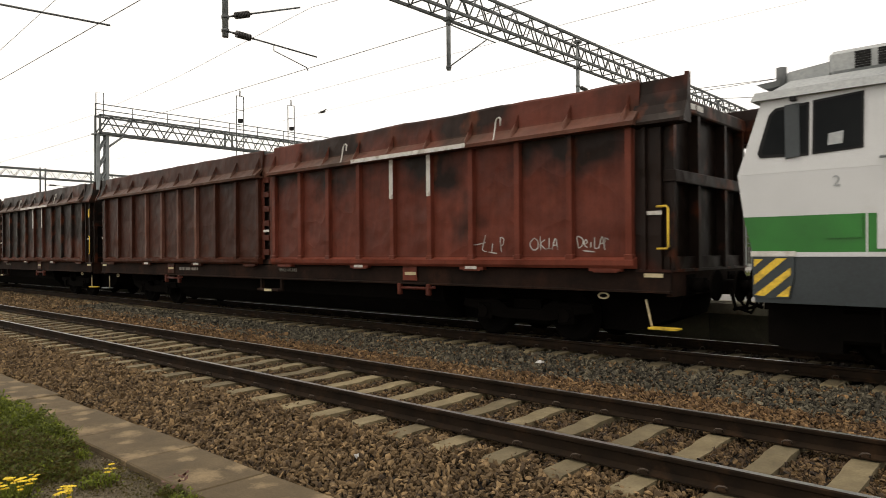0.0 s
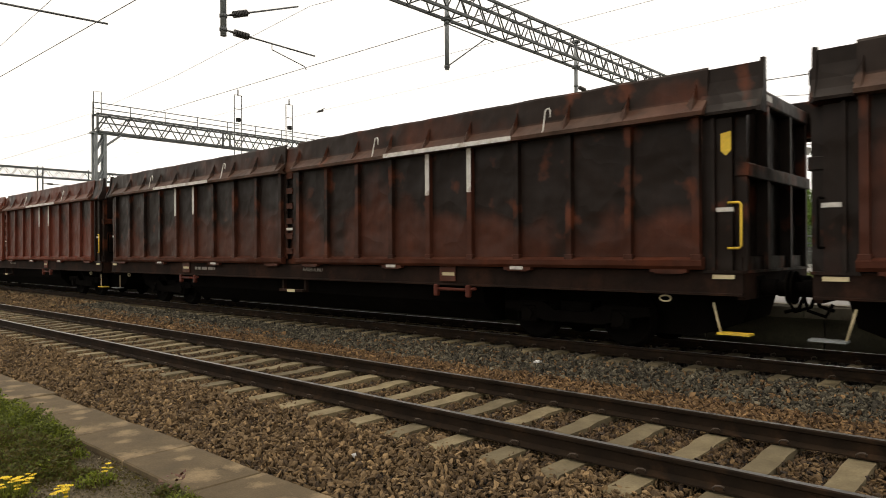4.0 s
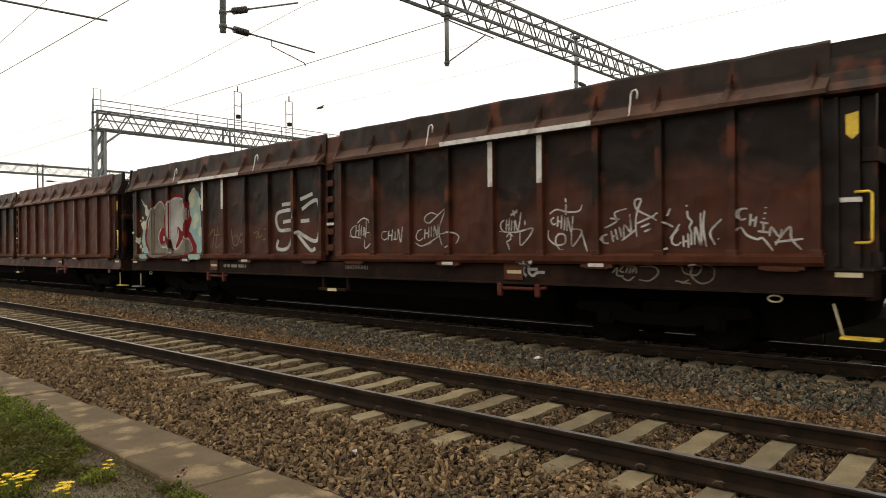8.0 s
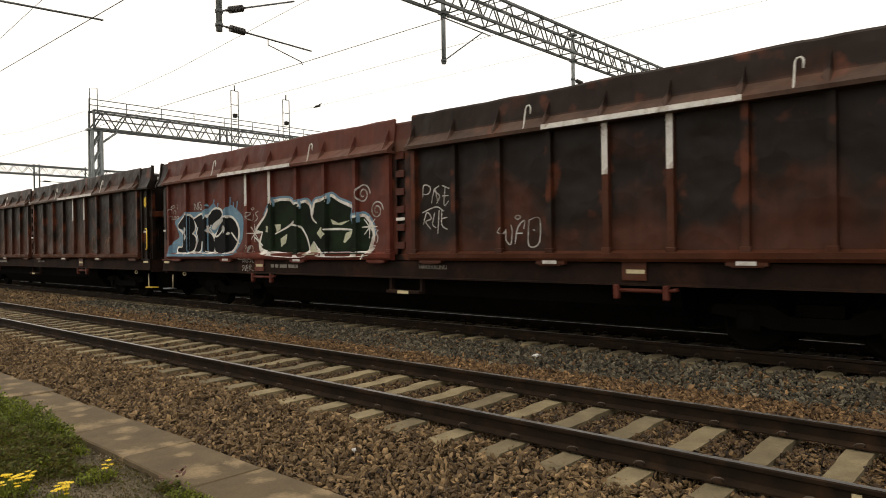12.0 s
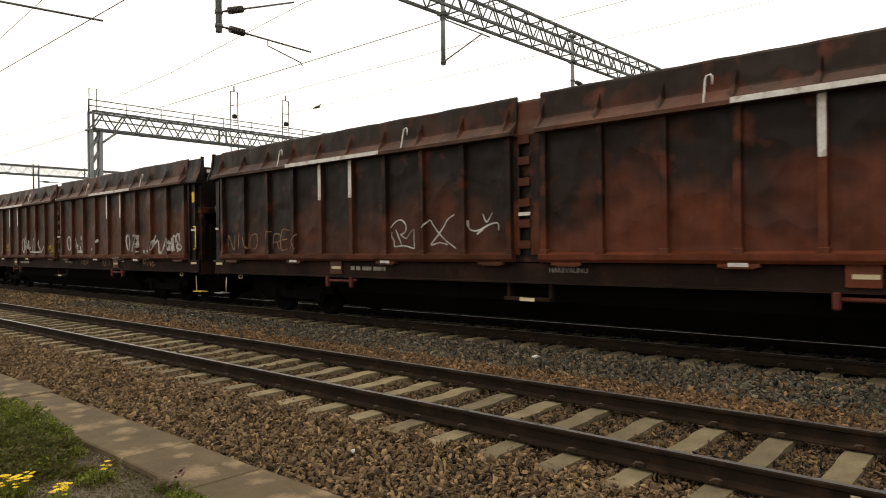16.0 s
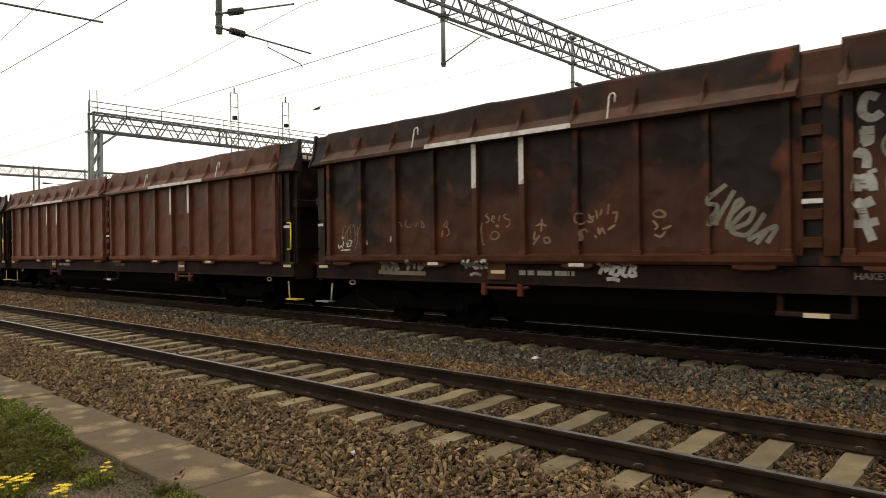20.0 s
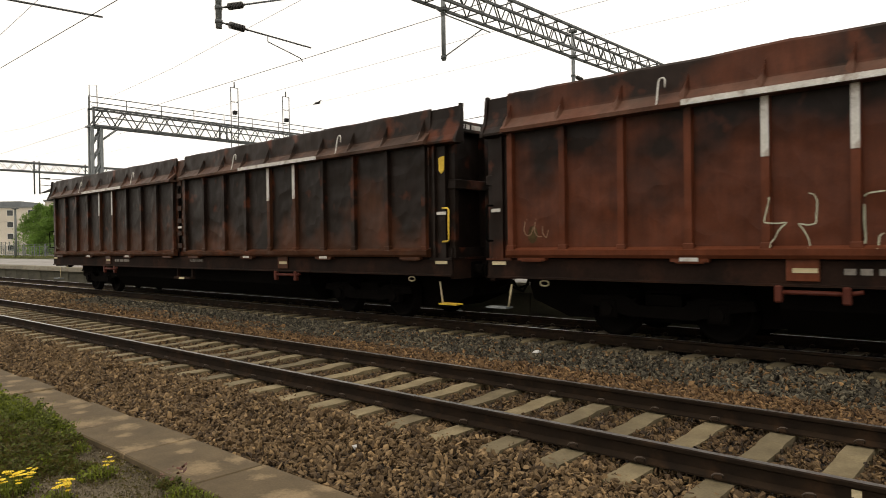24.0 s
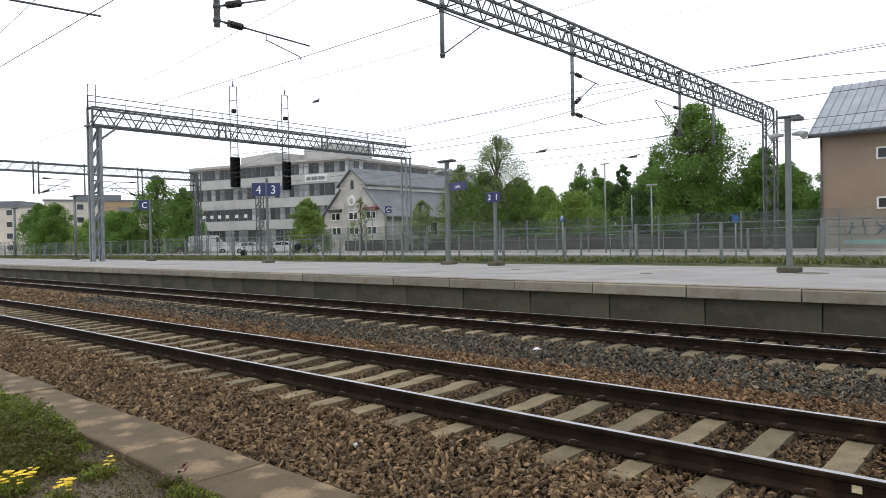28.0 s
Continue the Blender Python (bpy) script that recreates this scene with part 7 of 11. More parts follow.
part("pale_patch", Geo().box(bx + 1.5, bx + 9.6, by - 0.048, by - 0.042, 0.75, 1.05), M["spray_teal"], beige, "pale blue painted patch")

# ---- weeds, grass and flowers beside the camera ----
M["blade"] = leaf_material("grass_blades", (0.040, 0.056, 0.008), (0.095, 0.115, 0.018))
M["dry"] = leaf_material("dry_weeds", (0.046, 0.036, 0.0085), (0.100, 0.076, 0.022))
M["bank"] = leaf_material("khaki_green_bank_grass", (0.055, 0.068, 0.022), (0.125, 0.135, 0.050))
M["weed"] = leaf_material("bright_weed_leaves", (0.075, 0.102, 0.010), (0.175, 0.21, 0.024))
M["moss"] = leaf_material("dark_olive_weed_leaves", (0.030, 0.030, 0.006), (0.085, 0.070, 0.015))
M["petal"] = surface("yellow_petals", (0.62, 0.42, 0.01), (0.75, 0.55, 0.02), 20, 60, 0.6, relief=0)
M["red_leaf"] = surface("reddish_dock_leaf", (0.055, 0.016, 0.008), (0.10, 0.032, 0.014), 12, 60, 0.6)
M["pebble"] = surface("pale_pebbles", (0.085, 0.068, 0.040), (0.175, 0.145, 0.092), 10, 60, 0.9, islands=0.5)
SOIL = -0.27


def blades(name, mat, n, xr, yr, height, width, label, lumps=None, spread=0.35):
    """Many thin bent blades, each two quads."""
    if lumps is None:
        x, y = RNG.uniform(*xr, n), RNG.uniform(*yr, n)
        hh = height * RNG.uniform(0.4, 1.2, n)
    else:
        k = RNG.integers(0, len(lumps), n)
        c = np.array(lumps)[k]
        d = RNG.normal(size=(n, 2)) * 0.42
        x, y = c[:, 0] + d[:, 0] * c[:, 2], c[:, 1] + d[:, 1] * c[:, 2]
        hh = c[:, 3] * RNG.uniform(0.4, 1.15, n) * np.exp(-0.9 * (d ** 2).sum(1))
    a = RNG.uniform(0, 2 * math.pi, n)
    lean = RNG.uniform(0.1, 0.9, n) * spread * 2 * hh
    dx, dy = np.cos(a), np.sin(a)
    base = np.stack([x, y, np.full(n, SOIL - 0.01)], -1)
    side = np.stack([-dy, dx, np.zeros(n)], -1) * (width * RNG.uniform(0.6, 1.3, n))[:, None] / 2
    mid = base + np.stack([dx * lean * 0.35, dy * lean * 0.35, hh * 0.6], -1)
    tip = base + np.stack([dx * lean, dy * lean, hh], -1)
    v = np.stack([base - side, base + side, mid + side * 0.8, mid - side * 0.8, tip + side * 0.1, tip - side * 0.1], 1).reshape(-1, 3)
    q = np.array([(0, 1, 2, 3), (3, 2, 4, 5)])
    q = (q[None] + 6 * np.arange(n)[:, None, None]).reshape(-1, 4)
    return tagged(new(name, quick_mesh(name, v, q, M[mat])), label, "grass", kind="stuff")


def mound(name, mat, lumps, per, size, label):
    """Low bushy weeds: small oval leaves heaped over each clump, thickest at its skin."""
    v = []
    for x, y, r, h in lumps:
        n = int(per * r * r)
        a, q = RNG.uniform(0, 2 * math.pi, n), np.sqrt(RNG.uniform(0, 1, n)) * RNG.uniform(0.55, 1.15, n)
        lump = 0.72 + 0.28 * np.sin(a * 3 + x * 7) * np.cos(q * 6 + y * 5)
        z = h * lump * np.sqrt(np.clip(1.12 - q * q, 0.02, 1)) * RNG.uniform(0.30, 1.08, n)
        p = np.stack([x + r * q * np.cos(a), y + 0.8 * r * q * np.sin(a), SOIL + z], -1)
        d = np.stack([np.cos(a) + RNG.normal(0, 0.8, n), np.sin(a) + RNG.normal(0, 0.8, n), RNG.uniform(-0.3, 1.1, n)], -1)
        d /= np.linalg.norm(d, axis=1, keepdims=True)
        w = np.cross(d, RNG.normal(size=(n, 3)))
        w /= np.linalg.norm(w, axis=1, keepdims=True)
        s = (size * RNG.uniform(0.5, 1.3, n))[:, None]
        v.append(np.stack([p, p + d * s * 0.5 + w * s * 0.30, p + d * s, p + d * s * 0.5 - w * s * 0.30], 1).reshape(-1, 3))
    v = np.concatenate(v)
    return tagged(new(name, quick_mesh(name, v, np.arange(len(v)).reshape(-1, 4), M[mat])), label, "weeds", kind="stuff")


# clumps: x, y, radius, height
GREEN = [(-7.55, 2.38, 0.32, 0.25), (-8.05, 2.36, 0.36, 0.30), (-8.7, 2.25, 0.45, 0.33), (-9.4, 2.2, 0.55, 0.34), (-7.15, 2.40, 0.20, 0.13), (-10.6, 2.15, 0.7, 0.28), (-12.3, 2.1, 0.8, 0.26), (-8.4, 1.85, 0.45, 0.2)]
TUFTS = [(-5.82, 2.24, 0.20, 0.11), (-4.83, 2.46, 0.17, 0.12), (-4.58, 2.50, 0.14, 0.10), (-6.42, 2.05, 0.20, 0.12), (-5.95, 1.62, 0.26, 0.13), (-5.45, 1.80, 0.15, 0.10), (-6.72, 2.42, 0.10, 0.10)]
OLIVE = [(-6.45, 2.02, 0.30, 0.12), (-6.35, 1.80, 0.30, 0.12), (-6.15, 2.2, 0.16, 0.05), (-7.0, 2.16, 0.30, 0.20), (-7.35, 2.02, 0.36, 0.24), (-7.75, 1.95, 0.4, 0.22), (-6.62, 2.12, 0.26, 0.15), (-6.75, 1.92, 0.30, 0.17), (-6.98, 2.44, 0.14, 0.10), (-8.9, 1.95, 0.5, 0.2), (-5.12, 2.50, 0.12, 0.07)]
mound("weeds", "weed", GREEN[:5], 3200, 0.040, "bright green bushy weeds beside the trough")
mound("weeds", "blade", GREEN + OLIVE, 9000, 0.034, "dark green bushy weeds beside the trough")
mound("weeds", "moss", OLIVE + GREEN[5:], 12000, 0.034, "olive-brown bushy weeds on dusty soil")
mound("weeds", "moss", [(-6.0 + 0.42 * (k % 6) - 0.1 * (k % 4), 1.6 + 0.16 * (k % 7), 0.22, 0.022) for k in range(34)], 2200, 0.024, "scattered small weeds and dead leaves on the soil")
mound("weeds", "weed", TUFTS, 4500, 0.030, "small green weeds on dusty soil")
blades("grass", "blade", 1500, None, None, 0.2, 0.010, "thin dark green grass among the weeds", GREEN + TUFTS + OLIVE, 0.5)
blades("grass", "weed", 900, None, None, 0.2, 0.010, "thin green grass among the weeds", GREEN + TUFTS, 0.5)
blades("dry_weeds", "dry", 900, None, None, 0.12, 0.009, "brownish dry stalks on dusty soil", OLIVE + TUFTS, 0.7)
blades("grass", "dry", 2600, (-14, -2.5), (0.3, 2.45), 0.05, 0.006, "thin dry stubble on gravelly soil")
blades("grass", "blade", 9000, (-120, 6), (22.3, 24.6), 0.20, 0.06, "low dark green weeds on the bank behind the platform", None, 0.9)
blades("grass", "bank", 26000, (-120, 6), (22.1, 24.6), 0.15, 0.075, "rough green grass bank behind the platform", None, 0.9) 
for ob in [o for o in scene.objects if o.name.startswith("grass") and o.get("label", "").endswith("behind the platform")]:
    ob.location.z = 0.97


def leafy(name, x, y, n, size, spread, mat, label, seed, stem=0.10):
    """A low leafy weed: oval leaves on short stems."""
    rg = random.Random(seed)
    t = thing(name, label, "plant", "weeds beside the trough", at=(x, y, SOIL))
    for k in range(n):
        a, r, h = rg.uniform(0, 6.28), spread * math.sqrt(rg.random()), rg.uniform(0.3, 1.0) * stem
        c = Vector((r * math.cos(a), r * math.sin(a), h))
        d = Vector((math.cos(a + rg.uniform(-0.8, 0.8)), math.sin(a + rg.uniform(-0.8, 0.8)), rg.uniform(-0.1, 0.7))).normalized()
        s = d.cross(Vector((0, 0, 1))).normalized()
        L = size * rg.uniform(0.6, 1.2)
        up = s.cross(d)
        g = Geo().add([c, c + d * L * 0.4 + s * L * 0.36, c + d * L, c + d * L * 0.4 - s * L * 0.36, c + d * L * 0.45 + up * L * 0.06], [(0, 1, 4), (1, 2, 4), (2, 3, 4), (3, 0, 4)])
        part("leaf", g, M[mat], t)
    return t


leafy("dock_plant", -5.10, 2.50, 16, 0.042, 0.09, "red_leaf", "reddish dock plant by the trough", 320, 0.16)
leafy("dock_plant", -4.98, 2.52, 6, 0.05, 0.03, "red_leaf", "reddish dock plant by the trough", 321, 0.20)


def flower_clump(x, y, n, spread, seed):
    rg = random.Random(seed)
    t = thing("yellow_flowers", "clump of small yellow flowers on green stems", "flowers", "yellow flowers", at=(x, y, SOIL))
    for k in range(n):
        a, r = rg.uniform(0, 6.28), spread * math.sqrt(rg.random())
        px, py, h = r * math.cos(a), r * math.sin(a), rg.uniform(0.11, 0.17)
        s = part("stem", Geo().tube([(px * 0.6, py * 0.6, 0), (px, py, h)], 0.003, 4), M["weed"], t)
        g = Geo()
        rr = rg.uniform(0.017, 0.027)
        for j in range(7):
            b = 2 * math.pi * j / 7
            g.add([(px, py, h), (px + rr * math.cos(b - 0.35), py + rr * math.sin(b - 0.35), h + 0.006), (px + rr * 1.25 * math.cos(b), py + rr * 1.25 * math.sin(b), h + 0.004), (px + rr * math.cos(b + 0.35), py + rr * math.sin(b + 0.35), h + 0.006)], [(0, 1, 2, 3)])
        part("flower_head", g, M["petal"], s, "yellow petals")
    return t


flower_clump(-5.92, 1.66, 34, 0.15, 1)
flower_clump(-5.42, 1.86, 13, 0.085, 2)
flower_clump(-5.72, 2.27, 4, 0.04, 3)

# loose pebbles on the soil
n = 9000
x, y = RNG.uniform(-12, 4, n), RNG.uniform(-1.5, 2.56, n)
tagged(new("loose_pebbles", quick_mesh("loose_pebbles", chunk_verts(np.stack([x, y, np.full(n, SOIL)], -1), 0.017 * RNG.uniform(0.4, 1.9, n)), stone_faces(n), M["pebble"])), "loose pebbles on the dusty soil", "gravel", kind="stuff")

n = 13000
x, y = RNG.uniform(-8.5, -3.4, n), RNG.uniform(1.2, 2.57, n)
tagged(new("fine_gravel", quick_mesh("fine_gravel", chunk_verts(np.stack([x, y, np.full(n, SOIL - 0.002)], -1), 0.011 * RNG.uniform(0.4, 2.0, n)), stone_faces(n), M["pebble"])), "fine gravel and grit on the soil", "gravel", kind="stuff")

# litter on the ballast and a marker plate on the near rail
M["paper"] = surface("white_paper", (0.6, 0.6, 0.6), (0.72, 0.72, 0.71), 8, 60, 0.8)
solid("paper_scrap", Geo().prism([(-0.06, 0.0), (-0.02, 0.035), (0.03, 0.02), (0.06, 0.03), (0.05, 0.0)], "y", -0.05, 0.05), M["paper"], "crumpled white paper scrap on the ballast", "litter", at=(-6.38, 9.38, -0.235))
solid("pale_stone", Geo().add(chunk_verts(np.array([[0.0, 0.0, 0.0]]), np.array([0.10])), stone_faces(1)), M["paper"], "single pale stone on brown ballast", "stone", at=(-4.7, 4.05, -0.235))
solid("rail_marker", Geo().box(-0.03, 0.03, -0.006, 0.0, -0.025, 0.025), M["cream"], "small cream marker plate on the rail web", "marker plate", at=(-0.98, Y1 - GAUGE / 2 - 0.012, -0.085))

# ---- graffiti, sprayed on the wagon sides so that it follows panels and posts ----
# strokes of simple capital letters on a grid 4 wide and 6 high: points as digit pairs, strokes parted by a bar
LETTERS = {
    "A": "00 26 40|12 32", "B": "00 06|06 36 45 33 03|33 42 40 20 00", "C": "45 36 16 05 01 10 30 41", "D": "00 06 26 44 42 20 00", "E": "46 06 00 40|03 33", "F": "00 06 46|03 33",
    "G": "45 36 16 05 01 10 30 41 43 23", "H": "00 06|40 46|03 43", "I": "20 26", "K": "00 06|46 03 40", "L": "06 00 40", "M": "00 06 23 46 40", "N": "00 06 40 46", "O": "10 01 05 16 36 45 41 30 10",
    "P": "00 06 36 45 44 33 03", "R": "00 06 36 45 44 33 03|23 40", "S": "45 36 16 05 04 33 42 41 30 10 01", "T": "06 46|26 20", "U": "06 01 10 30 41 46", "V": "06 20 46", "X": "00 46|06 40",
    "Y": "06 23 46|23 20", "Z": "06 46 00 40", "1": "14 26 20", "5": "46 06 04 33 42 41 30 00", "0": "10 01 05 16 36 45 41 30 10", "7": "06 46 10", ".": "20 21", "~": "03 14 33 44 22 11 02",
}


def skin(x, z, off=0.006):
    """Depth of the wagon's near side at a place along it."""
    if z < 1.31:
        return -1.60 - off
    if z < 1.46:
        return -SIDE - 0.125 - off
    a = abs(x) - POSTS[0]
    u = a / BAY
    near = abs(u - round(u)) * BAY
    wide, deep = (0.078, 0.102) if z < 1.56 else (0.064, 0.086)
    if near < wide:
        return -SIDE - deep - off
    if near < wide + 0.024:
        return -SIDE - deep * (wide + 0.024 - near) / 0.024 - off
    v = min(1.0, max(0.0, (z - 1.44) / 2.16))
    return -SIDE + 0.018 * math.sin(math.pi * (u % 1.0)) * math.sin(math.pi * v) - off


def smooth_line(pts, step=0.035):
    """A rounded line through the points, in short steps."""
    p = [pts[0]] + list(pts) + [pts[-1]]
    out = []
    for i in range(1, len(p) - 2):
        a, b, c, d = (np.array(q) for q in p[i - 1:i + 3])
        n = max(2, int(np.linalg.norm(c - b) / step))
        for k in range(n):
            t = k / n
            out.append(0.5 * ((2 * b) + (c - a) * t + (2 * a - 5 * b + 4 * c - d) * t * t + (3 * b - a - 3 * c + d) * t ** 3))
    out.append(np.array(pts[-1]))
    return out


def ribbon(g, pts, width, off=0.006, taper=False):
    pts = smooth_line(pts)
    v = []
    n = len(pts)
    for i, p in enumerate(pts):
        d = pts[min(i + 1, n - 1)] - pts[max(i - 1, 0)]
        d = d / (np.linalg.norm(d) + 1e-9)
        w = width * 0.5 * (0.55 + 0.45 * math.sin(math.pi * (i + 0.6) / (n + 0.2)) if taper else 1.0)
        for s in (-1, 1):
            x, z = p[0] - d[1] * w * s, p[1] + d[0] * w * s
            v.append((x, skin(x, z, off), z))
    g.add(v, [(2 * i, 2 * i + 1, 2 * i + 3, 2 * i + 2) for i in range(n - 1)])


def letters(g, text, x0, x1, z0, z1, width, rg, slant=0.12, off=0.006, wobble=0.05):
    n = len(text)
    cw = (x1 - x0) / n
    h = z1 - z0
    for i, ch in enumerate(text):
        if ch not in LETTERS:
            continue
        dz, sc = rg.uniform(-wobble, wobble) * h, rg.uniform(0.85, 1.1)
        for stroke in LETTERS[ch].split("|"):
            pts = []
            for q in stroke.split():
                u, v = int(q[0]) / 4 + rg.uniform(-0.05, 0.05), int(q[1]) / 6 + rg.uniform(-0.03, 0.03)
                pts.append((x0 + cw * (i + 0.08 + 0.80 * u) + slant * h * (v - 0.5), z0 + dz + h * sc * v))
            ribbon(g, pts, width, off, True)


def tag(w, text, x0, x1, z0, z1, mat="spray_white", width=0.035, slant=0.10, label=""):
    g = Geo()
    letters(g, text, x0, x1, z0, z1, width, random.Random(text + str(x0)), slant)
    if g.v:
        part("graffiti_tag", g, M[mat], w, label or "sprayed graffiti tag")


def sprayed(w, mat, width, lines, label):
    """A tag drawn line by line, in metres along the wagon and above the rails."""
    g = Geo()
    for q in lines:
        ribbon(g, q, width, 0.006, width < 0.05)
    part("graffiti_tag", g, M[mat], w, label)


def scribble(w, x0, x1, z0, z1, mat="spray_white", seed=1, strokes=4, width=0.03):
    """A fast tag that nobody can read: looping strokes across its field."""
    rg, g = random.Random(seed), Geo()
    h, n = z1 - z0, max(2, int(strokes * 0.8))
    cell = (x1 - x0) / n
    for i in range(n):
        cx, cz = x0 + cell * (i + 0.5), z0 + h * rg.uniform(0.42, 0.58)
        a, turn = rg.uniform(0, 6.28), rg.choice((-1, 1)) * rg.uniform(3.5, 7.5)
        rx, rz = cell * rg.uniform(0.30, 0.55), h * rg.uniform(0.28, 0.48)
        pts = [(cx + rx * (1 - 0.35 * k / 9) * math.cos(a + turn * k / 9) + cell * 0.25 * (k / 9 - 0.5), min(z1, max(z0, cz + rz * (1 - 0.25 * k / 9) * math.sin(a + turn * k / 9)))) for k in range(10)]
        ribbon(g, pts, width * rg.uniform(0.55, 0.85), 0.006, True)
        if rg.random() < 0.7:
            x = cx + rg.uniform(-0.4, 0.4) * cell
            ribbon(g, [(x, z0 + h * rg.uniform(0, 0.3)), (x + rg.uniform(-0.1, 0.15), cz), (x + rg.uniform(-0.05, 0.25), z1 - h * rg.uniform(0, 0.2))], width * 0.7, 0.006, True)
    if rg.random() < 0.5:
        ribbon(g, [(x0, z0 + 0.1 * h), ((x0 + x1) / 2, z0 + 0.02 * h), (x1, z0 + 0.14 * h)], width * 0.6, 0.006, True)
    part("graffiti_tag", g, M[mat], w, "sprayed looping graffiti tag")


def ring(w, x, z, r):
    g = Geo()
    ribbon(g, [(x + r * math.cos(k * 0.7), z + 0.7 * r * math.sin(k * 0.7)) for k in range(10)], 0.025)
    part("graffiti_tag", g, M["spray_white"], w, "sprayed ring")


def inside(poly, x, z):
    c = False
    for (ax, az), (bx, bz) in zip(poly, poly[1:] + poly[:1]):
        if (az > z) != (bz > z) and x < (bx - ax) * (z - az) / (bz - az) + ax:
            c = not c
    return c


def fill(w, poly, mat, off=0.004, step=0.022, label="sprayed colour field", name="graffiti_fill", sharp=False):
    """A sprayed field of colour inside an outline."""
    poly = list(poly) if sharp else [tuple(p) for p in smooth_line(list(poly) + [poly[0]], 0.08)]
    xs, zs = [p[0] for p in poly], [p[1] for p in poly]
    nx, nz = int((max(xs) - min(xs)) / step) + 1, int((max(zs) - min(zs)) / step) + 1
    g, ids = Geo(), {}

    def corner(i, j):
        if (i, j) not in ids:
            x, z = min(xs) + i * step, min(zs) + j * step
            ids[i, j] = len(g.v)
            g.v.append((x, skin(x, z, off), z))
        return ids[i, j]

    for i in range(nx):
        for j in range(nz):
            if inside(poly, min(xs) + (i + 0.5) * step, min(zs) + (j + 0.5) * step):
                g.f.append((corner(i, j), corner(i + 1, j), corner(i + 1, j + 1), corner(i, j + 1)))
                g.s.append(False)
    # draw the border corners onto the outline
    uses = {}
    for q in g.f:
        for i in q:
            uses[i] = uses.get(i, 0) + 1
    for i, c in uses.items():
        if c < 4:
            p, best = np.array((g.v[i][0], g.v[i][2])), (1e9, None)
            for a, b in zip(poly, poly[1:] + poly[:1]):
                a, b = np.array(a, float), np.array(b, float)
                t = min(1.0, max(0.0, float((p - a) @ (b - a)) / (float((b - a) @ (b - a)) + 1e-9)))
                d = float(np.linalg.norm(a + (b - a) * t - p))
                if d < best[0]:
                    best = (d, a + (b - a) * t)
            if best[0] < step * 1.2:
                x, z = best[1]
                g.v[i] = (x, skin(x, z, off), z)
    if g.f:
        part(name, g, M[mat], w, label)


def outline(w, poly, mat, width, off=0.008):
    g = Geo()
    ribbon(g, list(poly) + [poly[0]], width, off)
    part("graffiti_outline", g, M[mat], w, "sprayed outline")


def blob(cx, cz, rx, rz, seed, n=12, rough=0.18):
    rg = random.Random(seed)
    return [(cx + rx * math.cos(2 * math.pi * k / n) * (1 + rg.uniform(-rough, rough)), cz + rz * math.sin(2 * math.pi * k / n) * (1 + rg.uniform(-rough, rough))) for k in range(n)]


def spiral(w, cx, cz, r, mat="spray_ghost"):
    g = Geo()
    ribbon(g, [(cx + r * (1 - k / 26) * math.cos(0.55 * k), cz + r * (1 - k / 26) * math.sin(0.55 * k)) for k in range(22)], 0.03)
    part("graffiti_tag", g, M[mat], w, "thin sprayed spiral")


